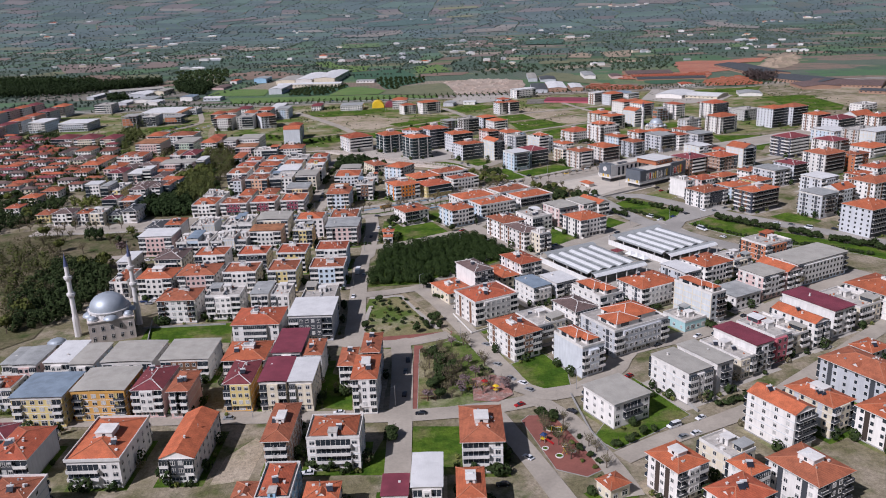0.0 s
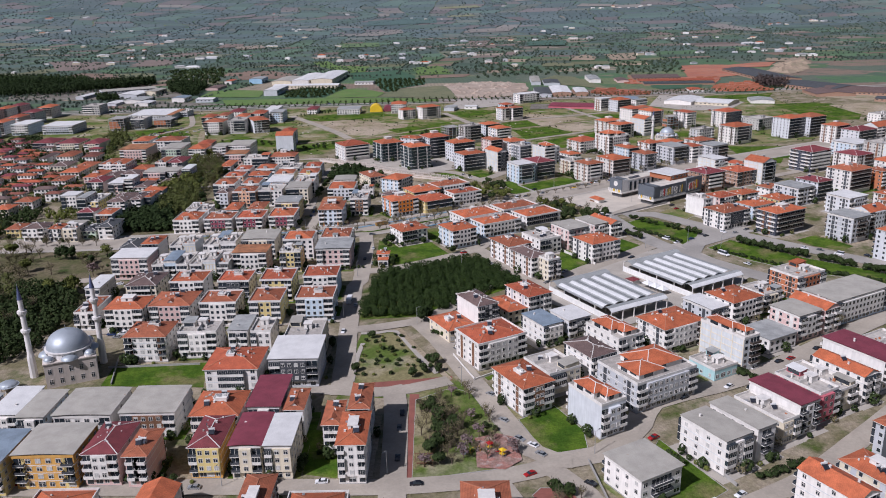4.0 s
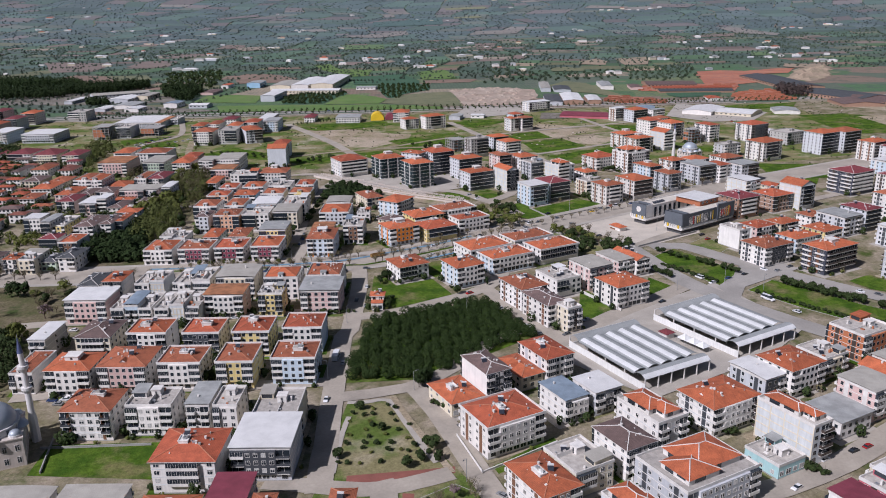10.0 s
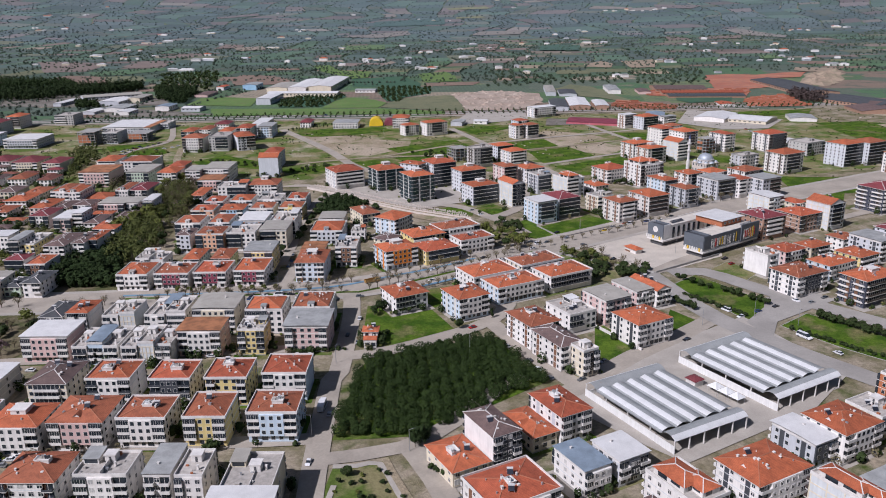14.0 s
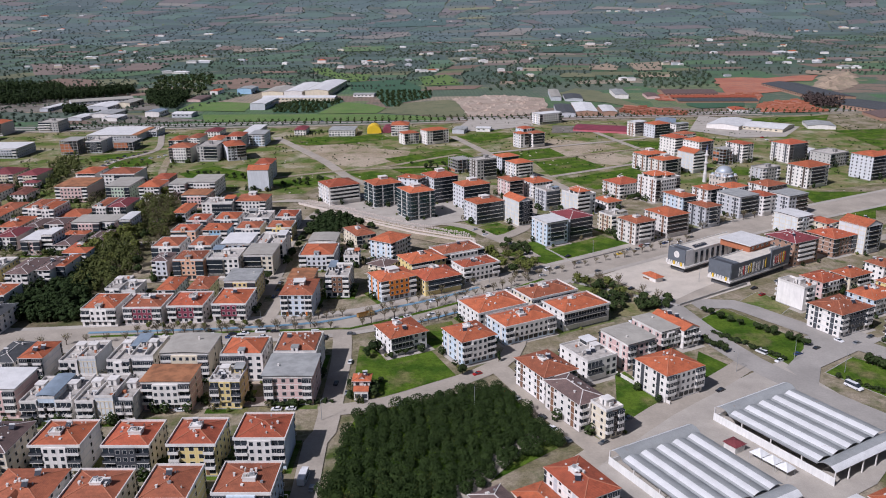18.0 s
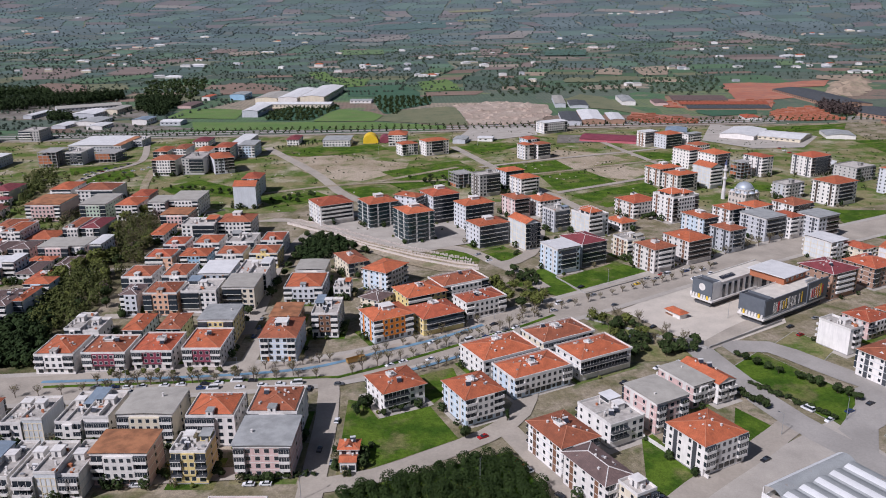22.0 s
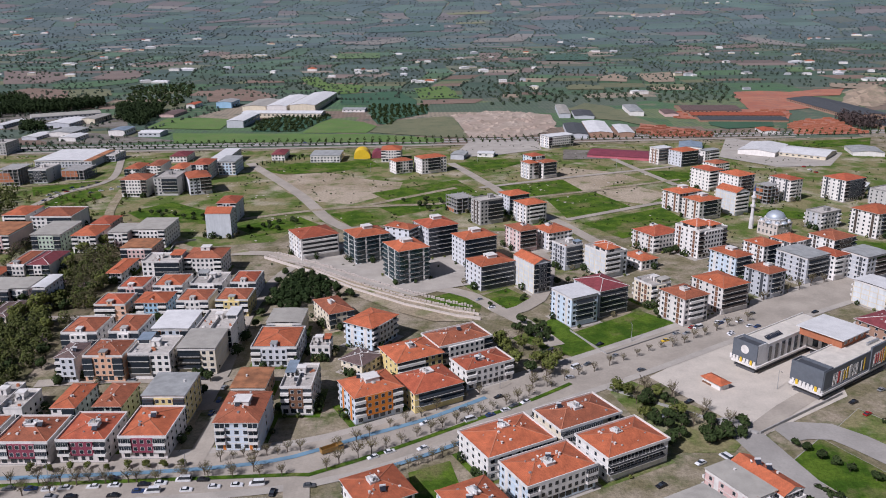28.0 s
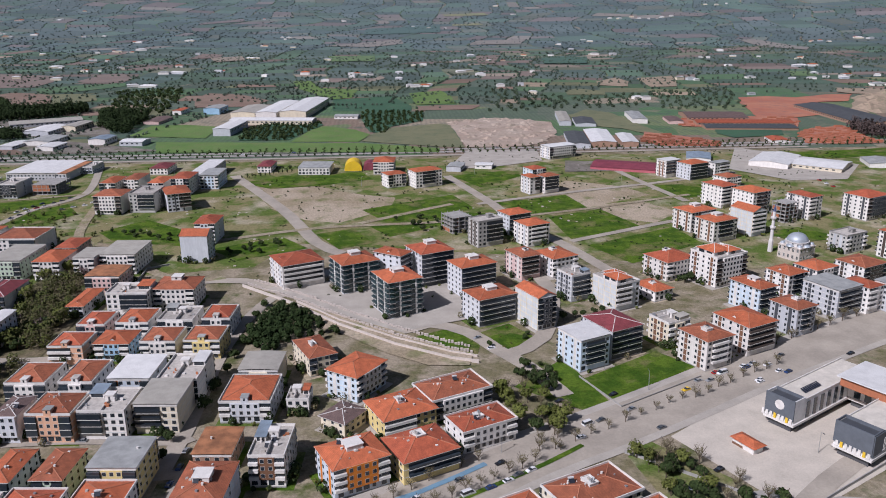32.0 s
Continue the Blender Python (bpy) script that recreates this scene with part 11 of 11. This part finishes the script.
def pergola(x, y, yaw, w, d):
    ob = thing("pergola", x, y, yaw, label="brown wooden pergola over a seat in the park", category="pergola")
    for sx in (-w / 2, 0, w / 2):
        for sy in (-d / 2, d / 2):
            part("post", kept("pergola_post", lambda: Mesh().box(-0.09, 0.09, -0.09, 0.09, 0, 2.6).data("post", [brown_panel])), None, ob, at=(sx, sy, 0))
    for sy in (-d / 2, d / 2):
        part("beam", Mesh().box(-w / 2 - 0.3, w / 2 + 0.3, sy - 0.08, sy + 0.08, 2.6, 2.8), brown_panel, ob)
    for i in range(9):
        part("slat", kept(("pergola_slat", d), lambda: Mesh().box(-0.05, 0.05, -d / 2 - 0.4, d / 2 + 0.4, 2.8, 2.92).data("slat", [brown_panel])), None, ob, at=(-w / 2 + w * i / 8, 0, 0))
    part("bench", Mesh().box(-w / 2 + 0.4, w / 2 - 0.4, -0.3, 0.3, 0.4, 0.5).box(-w / 2 + 0.5, -w / 2 + 0.7, -0.25, 0.25, 0, 0.4).box(w / 2 - 0.7, w / 2 - 0.5, -0.25, 0.25, 0, 0.4), brown_panel, ob)


def truck(x, y, yaw, bed_mat, words):
    """A lorry along its own x, cab towards +x."""
    ob = thing("truck", x, y, yaw, label=words, category="truck")
    part("chassis", Mesh().box(-4.4, 4.2, -0.5, 0.5, 0.6, 0.95), anthracite, ob)
    m = Mesh().box(-4.5, 2.0, -1.25, 1.25, 0.95, 1.15).box(-4.5, 2.0, -1.25, -1.13, 1.15, 2.6).box(-4.5, 2.0, 1.13, 1.25, 1.15, 2.6).box(-4.5, -4.38, -1.13, 1.13, 1.15, 2.6).box(1.88, 2.0, -1.13, 1.13, 1.15, 2.9)
    if "box" in words:
        m.box(-4.5, 2.0, -1.25, 1.25, 2.6, 3.3)
    part("load_bed", m, bed_mat, ob)
    m = Mesh().box(2.2, 4.3, -1.2, 1.2, 0.7, 1.9, 0)
    m.box(2.25, 4.15, -1.15, 1.15, 1.9, 2.65, 1).box(2.25, 4.05, -1.15, 1.15, 2.65, 2.8, 0)
    part("cab", m, [bed_mat if "ochre" in words else PAINT[0], glass], ob)
    for u in (-3.4, -2.2, 3.3):
        for v in (-1.05, 1.05):
            part("wheel", wheel_data(0.5), None, ob, at=(u, v, 0.5), turn=math.pi / 2)


ochre = plain("ochre_truck_paint", (0.36, 0.20, 0.05), 0.5, 0.0, 0.6, 0.4)
truck(-1.9, 576.9, 27, ochre, 'ochre dump truck parked beside the boulevard median')
truck(-19.2, 434.1, 84, PAINT[0], 'white box truck parked beside the street')
gravel = ground_mix("pink_gravel", (0.42, 0.20, 0.16), (0.36, 0.24, 0.20), (0.50, 0.44, 0.40), 0.2, 0.3)
patch('play_ground', [(30.1, 293.3), (38.6, 295.7), (44.4, 292.3), (44.6, 277.7), (38.0, 272.6), (28.7, 274.8)], gravel, 0.5, 'pink gravel ground with round planters')
ring_kerb(33.0, 288.9, 2.2, trim, 'low round white planter ring in the park')
ring_kerb(37.4, 290.3, 1.8, red_paving, 'low round red planter ring in the park')
ring_kerb(40.8, 286.8, 2.0, trim, 'low round white planter ring in the park')
ring_kerb(34.4, 281.9, 1.6, trim, 'small round white planter ring in the park')
ring_kerb(38.4, 278.5, 2.3, red_paving, 'low round red planter ring in the park')
ring_kerb(30.7, 278.7, 1.7, trim, 'small round white planter ring in the park')
ring_kerb(42.3, 281.8, 1.5, trim, 'small round white planter ring in the park')
ring_kerb(49.3, 238.1, 1.2, trim, 'small round white planter ring on red ground')
ring_kerb(56.4, 238.9, 1.0, trim, 'small round white planter ring on red ground')
ring_kerb(53.1, 232.9, 1.4, trim, 'small round white planter ring on red ground')
ring_kerb(53.9, 250.7, 2.0, trim, 'small round white planter ring on red ground')
ring_kerb(56.7, 249.5, 1.8, trim, 'small round white planter ring on red ground')
ring_kerb(58.4, 235.1, 1.0, trim, 'small round white planter ring on red ground')
pergola(11.2, 279.5, -4, 6.0, 4.5)
play_tower(34.5, 285.7, 30, PAINT[4], 'play tower with a red roof and a slide')
swing(29.1, 284.5, 20)
play_tower(49.6, 242.8, -40, PAINT[5], 'play tower with a blue roof and a slide')
swing(55.6, 235.4, 70)
swing(55.5, 248.5, -20)
play_tower(38.3, 280.9, 120, PAINT[6], 'play tower with a yellow roof and a slide')
# ---- weeds and stones on the vacant land ----
weeds = []
while len(weeds) < 1500:
    x, y = GARDEN.uniform(-470, 620), GARDEN.uniform(770, 1215)
    if noise.noise(Vector((x / 30, y / 24, 7))) > GARDEN.uniform(-0.1, 0.5) and not blocked(x, y, 1.0):
        weeds.append((x, y))
mass("weeds", weeds, leaf_dark, 0.9, 1.0, "scattered dark scrub on the vacant land", 6, 0.55, "shrubs")
stones = Mesh()
while len(stones.f) < 1500:
    x, y = GARDEN.uniform(-430, 620), GARDEN.uniform(780, 1215)
    if noise.noise(Vector((x / 36, y / 30, 19))) > 0.22 and not blocked(x, y, 1.0):
        s = GARDEN.uniform(0.2, 0.9)
        stones.box(x - s, x + s, y - s * 0.7, y + s * 0.7, 0, s * GARDEN.uniform(0.4, 0.9), 0, False)
tagged(new("rubble", stones.data("rubble", stone)), label="scattered pale rubble on the vacant land", category="rubble", kind="stuff")
patch('bank_ground', [(-16.7, 773.1), (2.9, 760.2), (27.5, 740.3), (50.1, 720.5), (65.3, 706.7), (62.5, 695.8), (43.1, 697.5), (24.3, 712.3), (3.9, 735.5), (-14.8, 750.3)], bare, 0.495, 'pale earth bank with rows of stones')
rows_of_stone = Mesh()
for (xa, ya), (xb, yb) in zip(*(lambda q: (q, q[1:]))([(-57.9, 816.3), (-24.9, 788.1), (1.9, 759.7), (28.7, 734.0), (55.9, 714.6), (66.4, 709.7)])):
    k = int(math.hypot(xb - xa, yb - ya) / 1.6)
    for i in range(k):
        x, y = xa + (xb - xa) * i / k + GARDEN.uniform(-0.3, 0.3), ya + (yb - ya) * i / k + GARDEN.uniform(-0.5, 0.5)
        rows_of_stone.box(x - 0.55, x + 0.55, y - 0.5, y + 0.5, 0, GARDEN.uniform(0.9, 1.8), 0, False)
for (xa, ya), (xb, yb) in zip(*(lambda q: (q, q[1:]))([(-54.9, 823.1), (-22.4, 795.1), (4.6, 767.5), (31.8, 741.7), (56.5, 721.8), (65.8, 716.3)])):
    k = int(math.hypot(xb - xa, yb - ya) / 1.6)
    for i in range(k):
        x, y = xa + (xb - xa) * i / k + GARDEN.uniform(-0.3, 0.3), ya + (yb - ya) * i / k + GARDEN.uniform(-0.5, 0.5)
        rows_of_stone.box(x - 0.55, x + 0.55, y - 0.5, y + 0.5, 0, GARDEN.uniform(0.9, 1.8), 0, False)
tagged(new("stone_rows", rows_of_stone.data("stone_rows", stone)), label="rows of pale upright stones on the bank above the street", category="stones", kind="stuff")

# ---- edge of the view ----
# added backdrop strip, its base colour chosen as blue-grey haze
hills = plain("haze_tinted_hills", (0.135, 0.165, 0.195), 1.0, 0.0, 0.006, 0.3, fine=0.03)
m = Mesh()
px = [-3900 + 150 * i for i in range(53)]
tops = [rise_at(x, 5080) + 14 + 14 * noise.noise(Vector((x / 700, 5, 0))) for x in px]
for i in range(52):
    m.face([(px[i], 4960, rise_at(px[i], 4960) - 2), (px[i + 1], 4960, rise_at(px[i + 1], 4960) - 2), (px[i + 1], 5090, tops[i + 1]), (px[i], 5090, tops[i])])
tagged(new("backdrop", m.data("backdrop", hills)), label="added backdrop foothills in haze blue-grey at the edge of the plain", category="hills", kind="structure")
